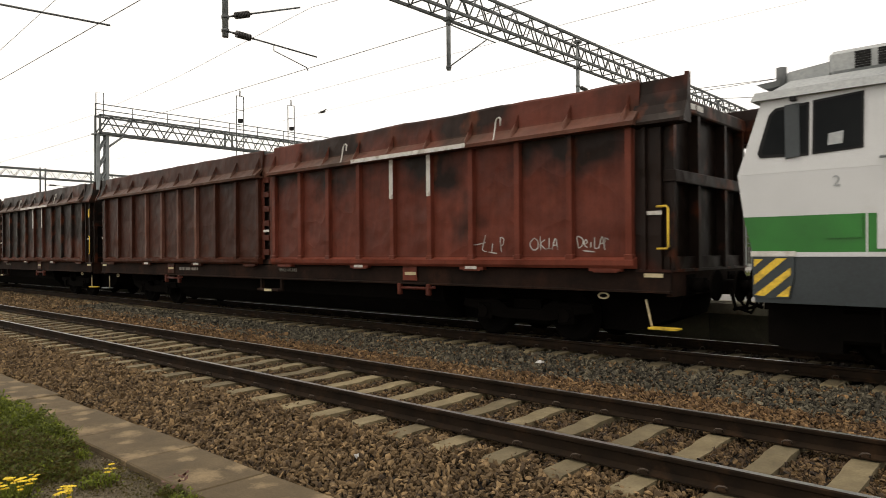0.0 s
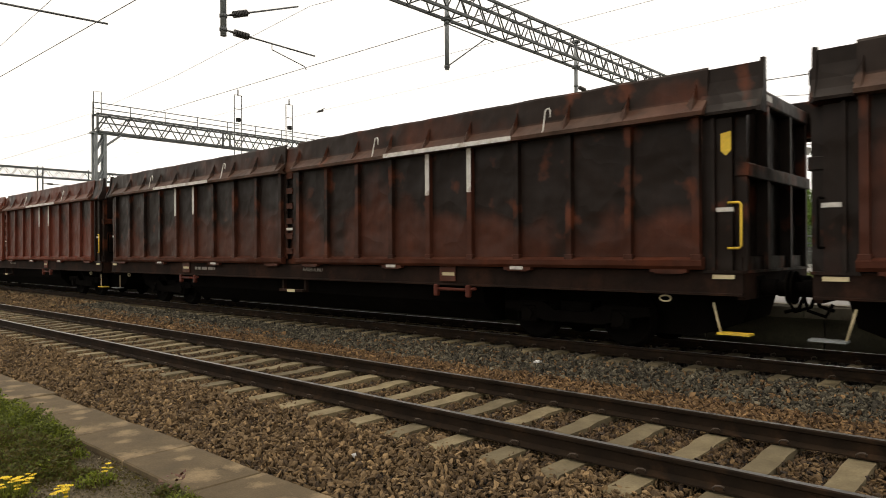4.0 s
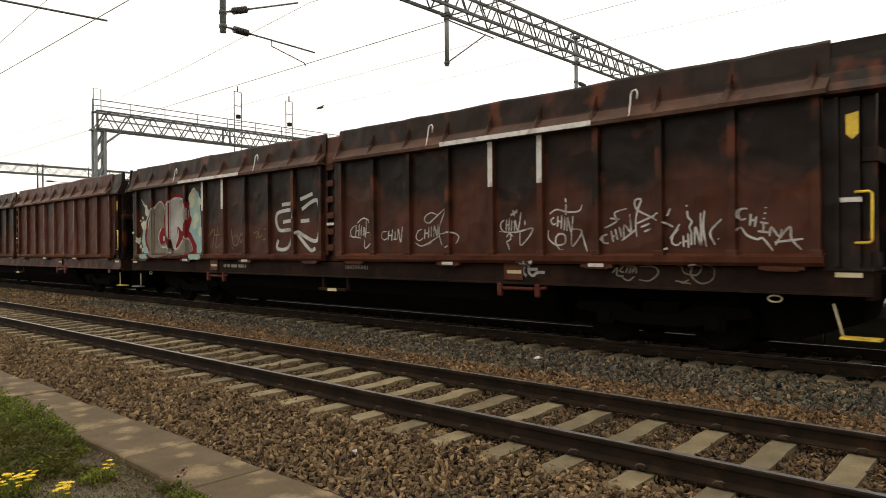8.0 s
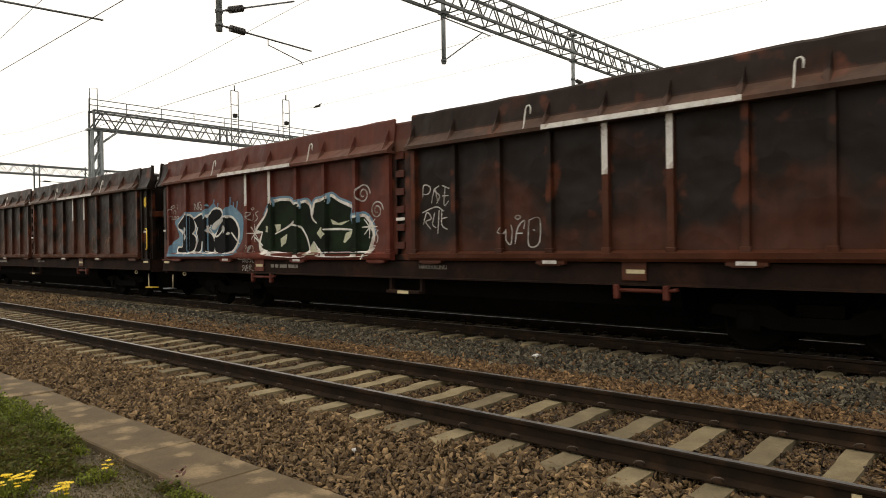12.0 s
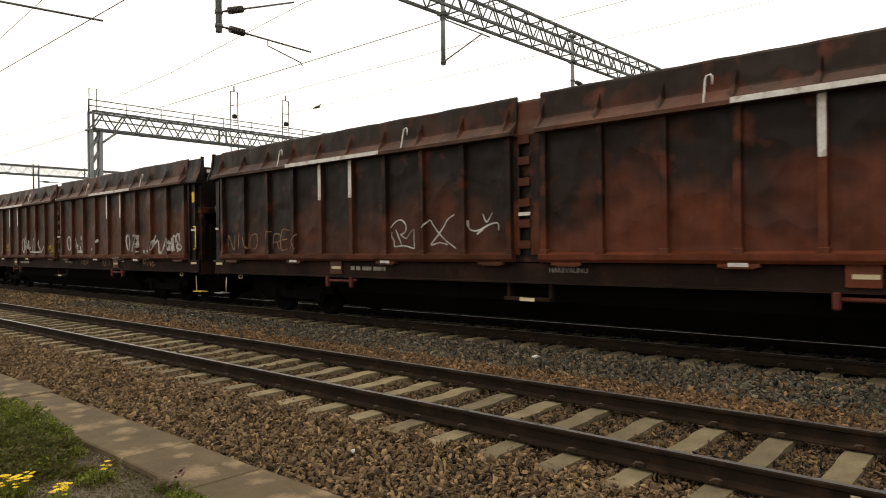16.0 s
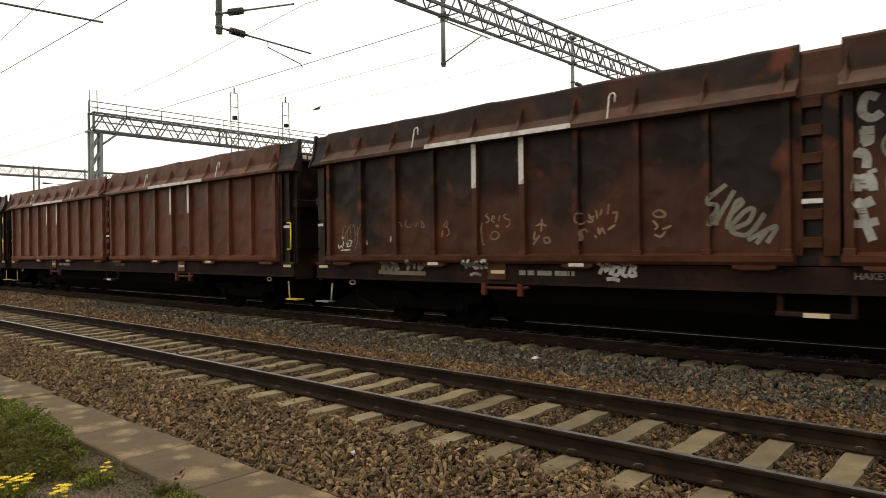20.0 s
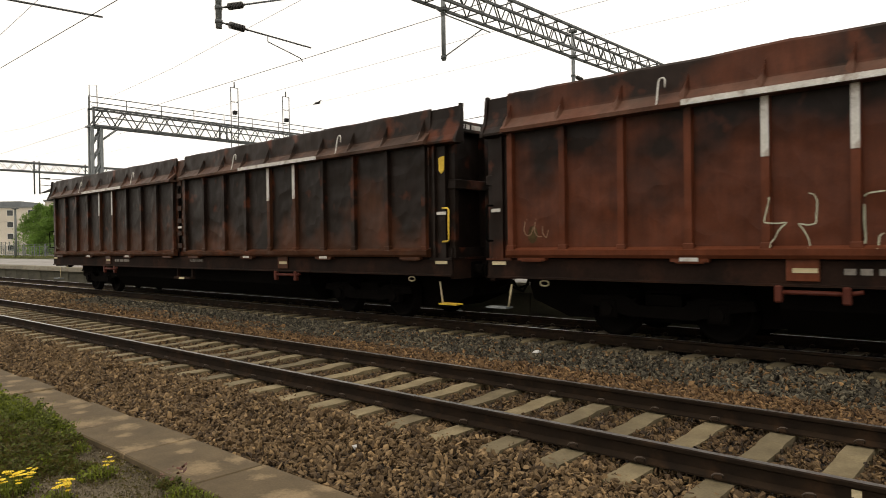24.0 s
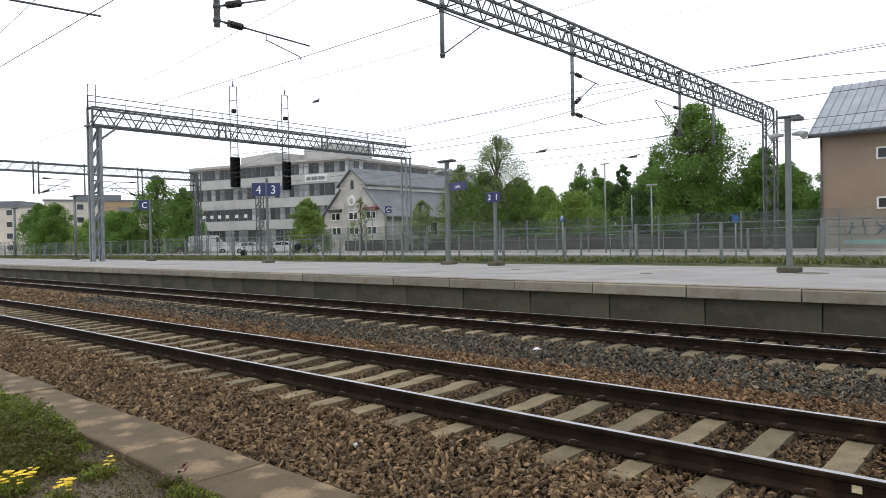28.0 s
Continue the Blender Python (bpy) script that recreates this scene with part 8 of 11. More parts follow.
def paint_train():
    W = [None] + TRAIN_WAGONS
    # first wagon
    sprayed(W[1], "spray_white", 0.022, [[(6.92, 1.9), (6.85, 1.63), (6.95, 1.6)], [(6.7, 1.72), (6.92, 1.76)], [(7.08, 1.74), (7.06, 1.59)], [(6.98, 1.59), (7.18, 1.56)], [(7.28, 1.58), (7.25, 1.84), (7.33, 1.81), (7.31, 1.71), (7.26, 1.7)]], "white sprayed tag")
    sprayed(W[1], "spray_white", 0.022, [[(7.97, 1.82), (7.89, 1.72), (7.96, 1.62), (8.05, 1.65), (8.05, 1.77), (7.97, 1.82)], [(8.11, 1.62), (8.1, 1.85)], [(8.2, 1.79), (8.11, 1.72), (8.22, 1.62)], [(8.28, 1.82), (8.28, 1.64)], [(8.23, 1.64), (8.33, 1.64)], [(8.34, 1.62), (8.4, 1.81), (8.45, 1.62)], [(8.36, 1.69), (8.44, 1.7)]], "white sprayed tag")
    sprayed(W[1], "spray_white", 0.022, [[(8.85, 1.64), (8.82, 1.83), (8.93, 1.78), (8.91, 1.68), (8.85, 1.64)], [(8.95, 1.71), (9.01, 1.73), (8.98, 1.78), (8.94, 1.71), (9.01, 1.65)], [(9.07, 1.74), (9.07, 1.65)], [(9.14, 1.82), (9.14, 1.64), (9.21, 1.65)], [(9.21, 1.63), (9.27, 1.82), (9.32, 1.61)], [(9.23, 1.71), (9.31, 1.72)], [(9.39, 1.77), (9.32, 1.8), (9.33, 1.73)], [(8.93, 1.6), (9.14, 1.58)]], "white sprayed tag")
    # third
    sprayed(W[3], "spray_white", 0.036, [[(4.74, 1.86), (4.66, 1.89), (4.59, 1.82), (4.6, 1.71), (4.7, 1.68), (4.76, 1.72)], [(4.76, 1.88), (4.82, 1.76), (4.83, 1.65)], [(4.91, 1.92), (4.84, 1.79)], [(4.94, 1.85), (4.93, 1.71), (5.0, 1.69), (5.01, 1.81), (4.94, 1.85)], [(5.07, 1.91), (5.14, 1.94), (5.12, 1.69)], [(5.0, 1.69), (5.16, 1.7)], [(5.34, 1.94), (5.22, 1.93), (5.21, 1.82), (5.32, 1.85), (5.38, 1.8), (5.33, 1.7), (5.23, 1.71)]], "white sprayed tag")
    sprayed(W[3], "spray_white", 0.045, [[(5.73, 1.91), (5.82, 1.98), (5.82, 1.77)], [(5.89, 1.98), (5.9, 1.84), (6.0, 1.92), (6.08, 1.87), (6.05, 1.78), (5.91, 1.77)], [(5.88, 2.0), (6.05, 1.96), (6.19, 1.98)]], "white sprayed tag")
    sprayed(W[3], "spray_white", 0.022, [[(4.63, 1.55), (4.68, 1.62), (4.83, 1.65), (5.01, 1.64), (5.23, 1.61)]], "white sprayed tag")
    sprayed(W[3], "spray_ghost", 0.03, [[(3.71, 1.74), (3.84, 1.75)], [(3.78, 1.74), (3.83, 1.61)], [(3.88, 1.73), (3.86, 1.62), (3.94, 1.68)], [(3.96, 1.62), (3.99, 1.75), (4.03, 1.63)], [(4.03, 1.68), (4.1, 1.76), (4.13, 1.65)], [(4.15, 1.77), (4.18, 1.67), (4.24, 1.81)], [(4.32, 1.8), (4.25, 1.77), (4.28, 1.7), (4.24, 1.63)]], "faded tan tag")
    sprayed(W[3], "spray_dirty", 0.10, [[(6.63, 1.79), (6.69, 1.95), (6.79, 2.11), (6.91, 2.18), (6.99, 2.19)], [(6.69, 1.93), (6.65, 1.67), (6.67, 1.57), (6.98, 1.55)], [(6.98, 1.96), (6.9, 1.87), (6.9, 1.76), (6.98, 1.67)], [(6.77, 2.01), (6.72, 1.83), (6.76, 1.65)], [(6.85, 2.08), (6.8, 1.9), (6.82, 1.67)]], "olive-grey worn piece")
    sprayed(W[3], "spray_white", 0.08, [[(6.63, 1.79), (6.68, 1.95), (6.7, 1.99)], [(6.75, 2.06), (6.85, 2.15), (6.97, 2.2)], [(6.68, 1.45), (6.78, 1.43), (6.98, 1.44)]], "white sprayed arcs")
    scribble(W[3], 7.9, 9.4, 1.55, 2.15, "spray_dirty", 32, 6, 0.06)
    tag(W[3], "B", -5.03, -4.66, 1.68, 2.07, "spray_ghost"), tag(W[3], "LU", -4.32, -3.54, 1.68, 2.05, "spray_ghost")
    for k, x in enumerate((-9.0, -7.0, -5.9, -3.0, -1.9)):
        scribble(W[3], x, x + 0.6, 1.58, 1.95, "spray_ghost", 40 + k, 3)
    # seventh: silver and red piece, a black and white one, a row of tags
    A = [(-9.13, 2.27), (-9.01, 2.6), (-8.71, 2.89), (-8.26, 3.03), (-7.95, 2.81), (-8.06, 2.53), (-7.98, 2.21), (-7.71, 1.78), (-7.54, 1.47), (-8.56, 1.36), (-8.96, 1.58), (-9.19, 1.93)]
    B = [(-7.95, 2.36), (-7.9, 2.68), (-7.67, 3.02), (-7.31, 3.13), (-6.94, 3.08), (-6.64, 2.9), (-6.47, 2.62), (-6.64, 2.37), (-6.95, 2.1), (-7.18, 2.25), (-7.13, 2.04), (-7.25, 1.69), (-7.42, 1.62), (-7.61, 1.93), (-7.83, 2.09)]
    fill(W[7], [(-9.09, 2.84), (-8.88, 2.85), (-9.01, 2.49), (-9.19, 2.27), (-9.24, 1.93), (-9.08, 1.55), (-8.81, 1.36), (-9.42, 1.35), (-9.37, 1.59), (-9.52, 1.82), (-9.47, 2.17), (-9.37, 2.43), (-9.22, 2.56)], "spray_teal", 0.004)
    fill(W[7], [(-6.45, 2.93), (-6.31, 3.24), (-5.95, 3.2), (-5.85, 2.6), (-5.75, 1.6), (-5.65, 1.36), (-6.3, 1.36), (-6.32, 1.98), (-6.5, 2.13), (-6.39, 2.36), (-6.36, 2.49), (-6.51, 2.74)], "spray_teal", 0.004)
    fill(W[7], [(-8.95, 2.75), (-8.26, 3.12), (-7.9, 2.96), (-7.59, 3.14), (-7.21, 3.26), (-6.81, 3.15), (-6.5, 2.88), (-6.5, 2.3), (-7.3, 2.0), (-7.8, 1.75), (-8.3, 1.6), (-9.02, 1.50), (-8.67, 1.27), (-9.28, 1.8), (-9.24, 2.4)], "spray_red", 0.005, label="dark red sprayed halo")
    fill(W[7], A, "spray_olive", 0.008, label="olive-grey sprayed letter"), fill(W[7], B, "spray_silver", 0.008, label="silver sprayed letter")
    fill(W[7], [(-7.42, 1.57), (-7.23, 1.64), (-6.78, 1.95), (-6.52, 1.89), (-6.32, 1.67), (-6.32, 1.53), (-6.65, 1.45), (-7.42, 1.44)], "spray_olive", 0.009)
    fill(W[7], [(-7.24, 2.26), (-7.11, 2.26), (-6.91, 2.12), (-6.67, 2.22), (-6.52, 2.46), (-6.39, 2.52), (-6.35, 2.44), (-6.52, 2.1), (-6.28, 1.95), (-6.06, 1.71), (-6.06, 1.51), (-6.78, 1.37), (-7.0, 1.37), (-6.69, 1.44), (-6.31, 1.54), (-6.31, 1.69), (-6.54, 1.94), (-6.78, 1.94), (-7.26, 1.63), (-7.32, 1.69), (-7.15, 2.01)], "spray_red", 0.012, sharp=True)
    fill(W[7], [(-8.33, 2.12), (-8.06, 2.28), (-7.83, 2.07), (-7.91, 1.86), (-8.17, 1.76), (-8.33, 1.9)], "spray_red", 0.012), fill(W[7], [(-8.08, 2.0), (-7.97, 2.02), (-7.99, 1.88), (-8.08, 1.87)], "spray_teal", 0.015)
    g = Geo()
    for q in ([(-9.11, 2.27), (-9.01, 2.55), (-8.71, 2.83), (-8.29, 3.06), (-8.05, 2.96), (-7.98, 2.82)], [(-7.82, 2.51), (-7.75, 2.87), (-7.5, 3.08), (-7.12, 3.11), (-6.77, 3.02), (-6.62, 2.85), (-6.56, 2.56)], [(-8.34, 2.17), (-8.36, 1.9), (-8.22, 1.71), (-7.96, 1.68), (-7.73, 1.75), (-7.56, 1.49)],
              [(-7.18, 2.24), (-7.13, 2.01), (-7.34, 1.64), (-7.13, 1.66), (-6.75, 1.94), (-6.52, 1.91), (-6.3, 1.67), (-6.32, 1.58)]):
        ribbon(g, q, 0.065, 0.015, True)
    part("graffiti_outline", g, M["spray_white"], W[7], "white sprayed highlights")
    for k, (x, z, r) in enumerate(((-9.5, 3.18, 0.03), (-9.44, 3.12, 0.035), (-9.38, 3.05, 0.045), (-9.31, 2.99, 0.05), (-9.21, 2.94, 0.08), (-9.18, 2.79, 0.13), (-9.59, 2.53, 0.04), (-9.54, 2.41, 0.055), (-9.45, 2.61, 0.05), (-9.37, 2.37, 0.16), (-6.31, 3.05, 0.19), (-6.21, 3.2, 0.15),
                                   (-6.33, 2.87, 0.09), (-6.1, 2.51, 0.15), (-6.2, 2.3, 0.11), (-9.6, 1.71, 0.07), (-8.27, 2.21, 0.035), (-8.3, 2.15, 0.035), (-5.9, 2.95, 0.12), (-5.85, 2.1, 0.13))):
        fill(W[7], blob(x, z, r, r, 80 + k, 9, 0.08), "spray_cream", 0.010, 0.018, label="pale sprayed dot", name="graffiti_dot")
    for x, z, r in ((-9.67, 1.91, 0.15), (-9.45, 1.60, 0.12)):
        fill(W[7], [(x + (r if k % 2 else r * 0.42) * math.cos(0.3 + k * math.pi / 5), z + (r if k % 2 else r * 0.42) * math.sin(0.3 + k * math.pi / 5)) for k in range(10)], "spray_cream", 0.010, 0.018, label="pale sprayed star", name="graffiti_star", sharp=True)
    sprayed(W[7], "spray_white", 0.030, [[(0.77, 2.09), (0.68, 2.05), (0.61, 1.95), (0.68, 1.84), (0.8, 1.86)], [(0.8, 2.11), (0.78, 1.86)], [(0.78, 1.98), (0.89, 1.98)], [(0.9, 2.12), (0.88, 1.86)], [(0.97, 2.08), (0.95, 1.86)], [(1.03, 1.86), (1.05, 2.06), (1.1, 1.84), (1.13, 2.2)], [(0.83, 2.14), (1.02, 2.24), (1.2, 2.19), (1.19, 2.13)], [(1.01, 1.9), (1.25, 1.93), (1.34, 1.79), (1.1, 1.6), (1.07, 1.8)], [(0.58, 1.87), (0.95, 1.82)]], "white sprayed tag with looping tail")
    sprayed(W[7], "spray_white", 0.030, [[(1.75, 1.94), (1.63, 1.93), (1.6, 1.83), (1.69, 1.77), (1.77, 1.8)], [(1.82, 1.96), (1.8, 1.76)], [(1.81, 1.86), (1.91, 1.86)], [(1.93, 1.98), (1.9, 1.75)], [(2.01, 1.94), (2.0, 1.78)], [(1.95, 1.78), (2.05, 1.78)], [(2.08, 1.78), (2.1, 1.99), (2.17, 1.72), (2.22, 2.03)]], "white sprayed tag with looping tail")
    sprayed(W[7], "spray_white", 0.030, [[(2.77, 1.96), (2.67, 1.94), (2.61, 1.81), (2.69, 1.74), (2.79, 1.79)], [(2.85, 1.97), (2.83, 1.77)], [(2.85, 1.88), (2.95, 1.89)], [(2.95, 2.01), (2.94, 1.79)], [(3.02, 2.01), (3.01, 1.81)], [(3.08, 1.81), (3.1, 2.02), (3.17, 1.82), (3.19, 2.06)], [(3.29, 1.66), (3.22, 1.95), (3.39, 2.32)], [(3.15, 2.24), (3.0, 2.28), (2.85, 2.21), (2.84, 2.12), (2.95, 2.08), (3.07, 2.15), (3.3, 2.3), (3.39, 2.34)], [(3.24, 1.86), (3.53, 1.89), (3.72, 1.81), (3.65, 1.67)], [(2.59, 1.7), (2.79, 1.64), (3.22, 1.82)], [(2.92, 1.66), (3.02, 1.7)], [(3.41, 1.59), (3.53, 1.64)]], "white sprayed tag with looping tail")
    sprayed(W[7], "spray_white", 0.030, [[(4.78, 2.08), (4.71, 2.03), (4.71, 1.93), (4.77, 1.89)], [(4.83, 2.09), (4.82, 1.89)], [(4.82, 1.99), (4.88, 1.99)], [(4.89, 2.11), (4.88, 1.89)], [(4.94, 2.07), (4.93, 1.89)], [(5.0, 1.89), (5.01, 2.07), (5.07, 1.89), (5.14, 2.2)], [(4.9, 2.17), (5.06, 2.21)], [(4.96, 2.25), (5.0, 2.14)], [(5.06, 2.25), (4.92, 2.15)], [(4.67, 1.88), (5.02, 1.86), (5.39, 1.91), (5.14, 1.63), (5.12, 1.9)], [(4.89, 1.55), (4.87, 1.63), (4.83, 1.69), (4.92, 1.74), (4.9, 1.84)], [(4.83, 1.78), (4.9, 1.85), (4.96, 1.78)], [(5.22, 2.06), (5.22, 1.98)]], "white sprayed tag with looping tail")
    sprayed(W[7], "spray_white", 0.05, [[(5.09, 1.32), (5.29, 1.34)], [(5.21, 1.33), (5.15, 1.18), (5.22, 1.1)], [(5.45, 1.35), (5.28, 1.3), (5.28, 1.15), (5.37, 1.11), (5.43, 1.16), (5.59, 1.17)], [(5.26, 1.22), (5.45, 1.22)]], "broad white sprayed letters on the sill")
    sprayed(W[7], "spray_white", 0.032, [[(5.82, 2.09), (5.75, 2.04), (5.8, 1.97), (5.85, 1.99)], [(5.89, 2.11), (5.88, 1.93)], [(5.88, 2.02), (5.95, 2.02)], [(5.96, 2.12), (5.95, 1.89)], [(6.02, 2.1), (6.01, 1.87)], [(6.06, 1.86), (6.07, 2.08), (6.14, 1.84), (6.17, 2.1)], [(5.73, 2.15), (5.86, 2.22), (6.07, 2.17), (6.29, 2.18), (6.34, 2.28)], [(6.03, 2.4), (6.04, 2.33)], [(6.04, 2.3), (6.04, 2.12)], [(6.11, 1.89), (6.34, 1.85), (6.16, 1.61), (6.15, 1.91)], [(6.34, 1.82), (6.44, 1.52)], [(5.71, 1.88), (5.71, 1.74), (5.86, 1.63), (6.02, 1.66), (6.02, 1.79), (5.9, 1.81), (5.84, 1.7), (5.92, 1.56), (6.0, 1.56)]], "white sprayed tag with arrows")
    sprayed(W[7], "spray_white", 0.032, [[(6.8, 1.79), (6.72, 1.76), (6.73, 1.66), (6.82, 1.65)], [(6.86, 1.84), (6.9, 1.67)], [(6.87, 1.75), (6.93, 1.77)], [(6.93, 1.87), (6.97, 1.7)], [(7.0, 1.9), (7.04, 1.74)], [(7.08, 1.7), (7.08, 1.93), (7.19, 1.82), (7.17, 2.09)], [(7.29, 1.74), (7.27, 1.98), (7.31, 2.17), (7.36, 2.31), (7.26, 2.3), (7.28, 2.17), (7.45, 2.07), (7.65, 1.98)], [(7.27, 1.94), (7.67, 2.09)], [(7.04, 1.69), (7.27, 1.85)], [(6.75, 1.89), (6.95, 1.99), (6.92, 2.12), (7.12, 2.18)], [(6.84, 2.04), (7.01, 2.02)], [(7.36, 1.89), (7.5, 1.94)], [(7.41, 1.82), (7.52, 1.86)]], "white sprayed tag with arrows")
    sprayed(W[7], "spray_white", 0.032, [[(7.96, 1.92), (7.85, 1.74), (7.85, 1.64), (7.93, 1.61), (7.98, 1.66)], [(7.81, 1.71), (7.94, 1.85)], [(8.01, 1.75), (8.02, 1.58)], [(8.01, 1.66), (8.08, 1.67)], [(8.08, 1.78), (8.09, 1.57)], [(8.13, 1.8), (8.13, 1.61)], [(8.18, 1.61), (8.19, 1.87), (8.27, 1.61), (8.26, 2.07)], [(8.35, 1.58), (8.3, 1.85), (8.32, 2.1)], [(8.56, 1.97), (8.4, 1.79), (8.47, 1.61)], [(8.13, 1.8), (8.1, 1.87), (8.14, 1.95), (8.08, 2.01), (8.07, 2.11)], [(7.72, 1.96), (7.86, 1.88)], [(7.77, 2.04), (7.82, 2.15)], [(8.06, 2.19), (8.06, 2.17)], [(8.51, 1.7), (8.52, 1.69)], [(7.75, 1.55), (7.78, 1.57)]], "white sprayed tag with arrows")
    sprayed(W[7], "spray_white", 0.032, [[(8.91, 2.1), (8.82, 2.1), (8.79, 2.03), (8.82, 1.95), (8.89, 1.97)], [(8.95, 2.03), (8.94, 1.87)], [(8.94, 1.94), (9.02, 1.94)], [(9.02, 1.99), (9.0, 1.85)], [(9.07, 1.91), (9.17, 1.89)], [(9.11, 1.89), (9.11, 1.79)], [(9.04, 1.79), (9.18, 1.77)], [(9.19, 1.72), (9.21, 1.84), (9.31, 1.71), (9.34, 1.81)], [(9.26, 1.6), (9.31, 1.69), (9.44, 1.84), (9.46, 1.68), (9.58, 1.54)], [(9.25, 1.64), (9.6, 1.68)], [(8.78, 1.8), (8.82, 1.85), (8.9, 1.74), (9.04, 1.68), (9.1, 1.7), (9.23, 1.53)], [(9.14, 2.11), (9.14, 2.1)], [(9.13, 2.04), (9.13, 2.02)], [(9.12, 1.97), (9.12, 1.95)]], "white sprayed tag with arrows")
    sprayed(W[7], "spray_olive", 0.026, [[(6.85, 1.18), (6.94, 1.27), (6.93, 1.15), (7.05, 1.14)], [(7.06, 1.31), (6.98, 1.22), (7.05, 1.2)], [(7.13, 1.31), (7.08, 1.19)], [(7.18, 1.31), (7.14, 1.18)], [(7.23, 1.31), (7.19, 1.19), (7.25, 1.29), (7.25, 1.18)], [(7.3, 1.29), (7.54, 1.29), (7.61, 1.2), (7.47, 1.08), (7.3, 1.09)], [(7.02, 1.12), (7.12, 1.07), (7.23, 1.14)]], "faded grey sprayed tag on the sill")
    sprayed(W[7], "spray_olive", 0.026, [[(7.97, 1.33), (8.0, 1.21), (8.19, 1.18), (8.26, 1.3), (8.16, 1.33), (8.1, 1.18), (8.25, 1.06), (8.41, 1.12), (8.44, 1.27), (8.38, 1.34)], [(7.87, 1.09), (8.1, 1.05)], [(7.97, 1.05), (8.07, 1.11)]], "faded grey sprayed tag on the sill")
    sprayed(W[7], "spray_chrome", 0.085, [[(-1.94, 2.67), (-1.47, 2.69)], [(-1.19, 2.76), (-0.73, 2.87)], [(-1.46, 2.54), (-2.13, 2.46), (-2.06, 2.07), (-1.48, 2.03), (-1.7, 1.63), (-2.12, 1.61), (-2.09, 1.82)], [(-1.44, 2.57), (-1.43, 2.32)], [(-1.14, 2.53), (-0.53, 2.68), (-0.56, 1.8), (-1.3, 1.99), (-0.83, 1.58), (-0.62, 1.61)], [(-1.9, 2.25), (-1.48, 2.28)], [(-1.18, 2.25), (-0.86, 2.26)]], "broad silver strokes of a square letter")
    sprayed(W[7], "spray_ghost", 0.03, [[(-5.43, 1.94), (-5.12, 2.14), (-5.18, 1.73), (-5.33, 1.63)], [(-4.92, 2.24), (-5.03, 1.68), (-4.78, 1.73)], [(-5.12, 1.99), (-4.83, 2.01)]], "faded sprayed tag")
    sprayed(W[7], "spray_ghost", 0.03, [[(-4.25, 2.17), (-4.12, 1.72), (-3.89, 1.77), (-3.98, 1.97), (-4.16, 1.9)], [(-3.8, 2.01), (-3.66, 1.96), (-3.75, 1.77), (-3.84, 1.92), (-3.66, 1.99)], [(-4.21, 1.67), (-4.12, 1.57)]], "faded sprayed tag")
    sprayed(W[7], "spray_ghost", 0.03, [[(-3.18, 2.0), (-3.01, 2.04), (-3.05, 1.86)], [(-2.92, 2.14), (-2.96, 1.9), (-2.8, 1.95)], [(-2.71, 2.09), (-2.54, 2.13)], [(-2.76, 1.83), (-2.51, 1.87)]], "faded sprayed tag")
    # ninth: a dirty washed-out piece with blue patches on one half, pale letters on the other
    fill(W[9], [(-9.64, 1.88), (-9.49, 2.16), (-9.1, 2.2), (-8.87, 2.1), (-8.8, 1.86), (-8.85, 1.43), (-9.57, 1.43)], "spray_wash", 0.003, label="dirty yellow-brown overspray")
    fill(W[9], [(-8.73, 2.09), (-8.44, 2.23), (-8.25, 2.19), (-8.35, 1.85), (-8.26, 1.5), (-8.71, 1.43)], "spray_wash", 0.003, label="dirty yellow-brown overspray")
    fill(W[9], [(-8.08, 1.56), (-7.89, 1.72), (-7.49, 1.82), (-7.27, 1.76), (-6.95, 1.65), (-6.89, 1.44), (-8.08, 1.42)], "spray_wash", 0.003, label="dirty yellow-brown overspray")
    fill(W[9], [(-7.38, 1.93), (-7.32, 2.2), (-7.16, 2.3), (-6.97, 2.21), (-6.95, 2.02), (-7.16, 1.9)], "spray_wash", 0.003, label="dirty yellow-brown overspray")
    fill(W[9], [(-6.5, 1.59), (-6.45, 1.9), (-6.3, 2.09), (-6.02, 2.08), (-5.96, 1.78), (-5.85, 1.59), (-5.87, 1.43), (-6.5, 1.42)], "spray_wash", 0.003, label="dirty yellow-brown overspray")
    fill(W[9], [(-5.65, 1.58), (-5.54, 1.82), (-5.37, 1.88), (-5.21, 1.72), (-4.94, 1.75), (-4.93, 1.43), (-5.65, 1.43)], "spray_wash", 0.003, label="dirty yellow-brown overspray")
    fill(W[9], [(-7.92, 2.31), (-7.82, 2.34), (-7.76, 2.05), (-7.78, 1.47), (-7.9, 1.45), (-7.83, 1.83)], "spray_blue", 0.006, label="pale blue sprayed patch")
    fill(W[9], [(-6.88, 2.27), (-6.75, 2.28), (-6.71, 1.8), (-6.77, 1.48), (-6.85, 1.47)], "spray_blue", 0.006, label="pale blue sprayed patch")
    fill(W[9], [(-5.82, 1.77), (-5.7, 1.79), (-5.69, 1.44), (-5.84, 1.43)], "spray_blue", 0.006, label="pale blue sprayed patch")
    fill(W[9], [(-10.14, 1.61), (-10.02, 1.8), (-9.89, 1.7), (-9.89, 1.38), (-10.22, 1.38)], "spray_teal", 0.006, label="pale blue sprayed patch")
    fill(W[9], [(-7.27, 2.03), (-7.18, 2.16), (-7.02, 2.13), (-7.0, 2.0), (-7.16, 1.95)], "spray_olive", 0.005)
    rg = random.Random(5)
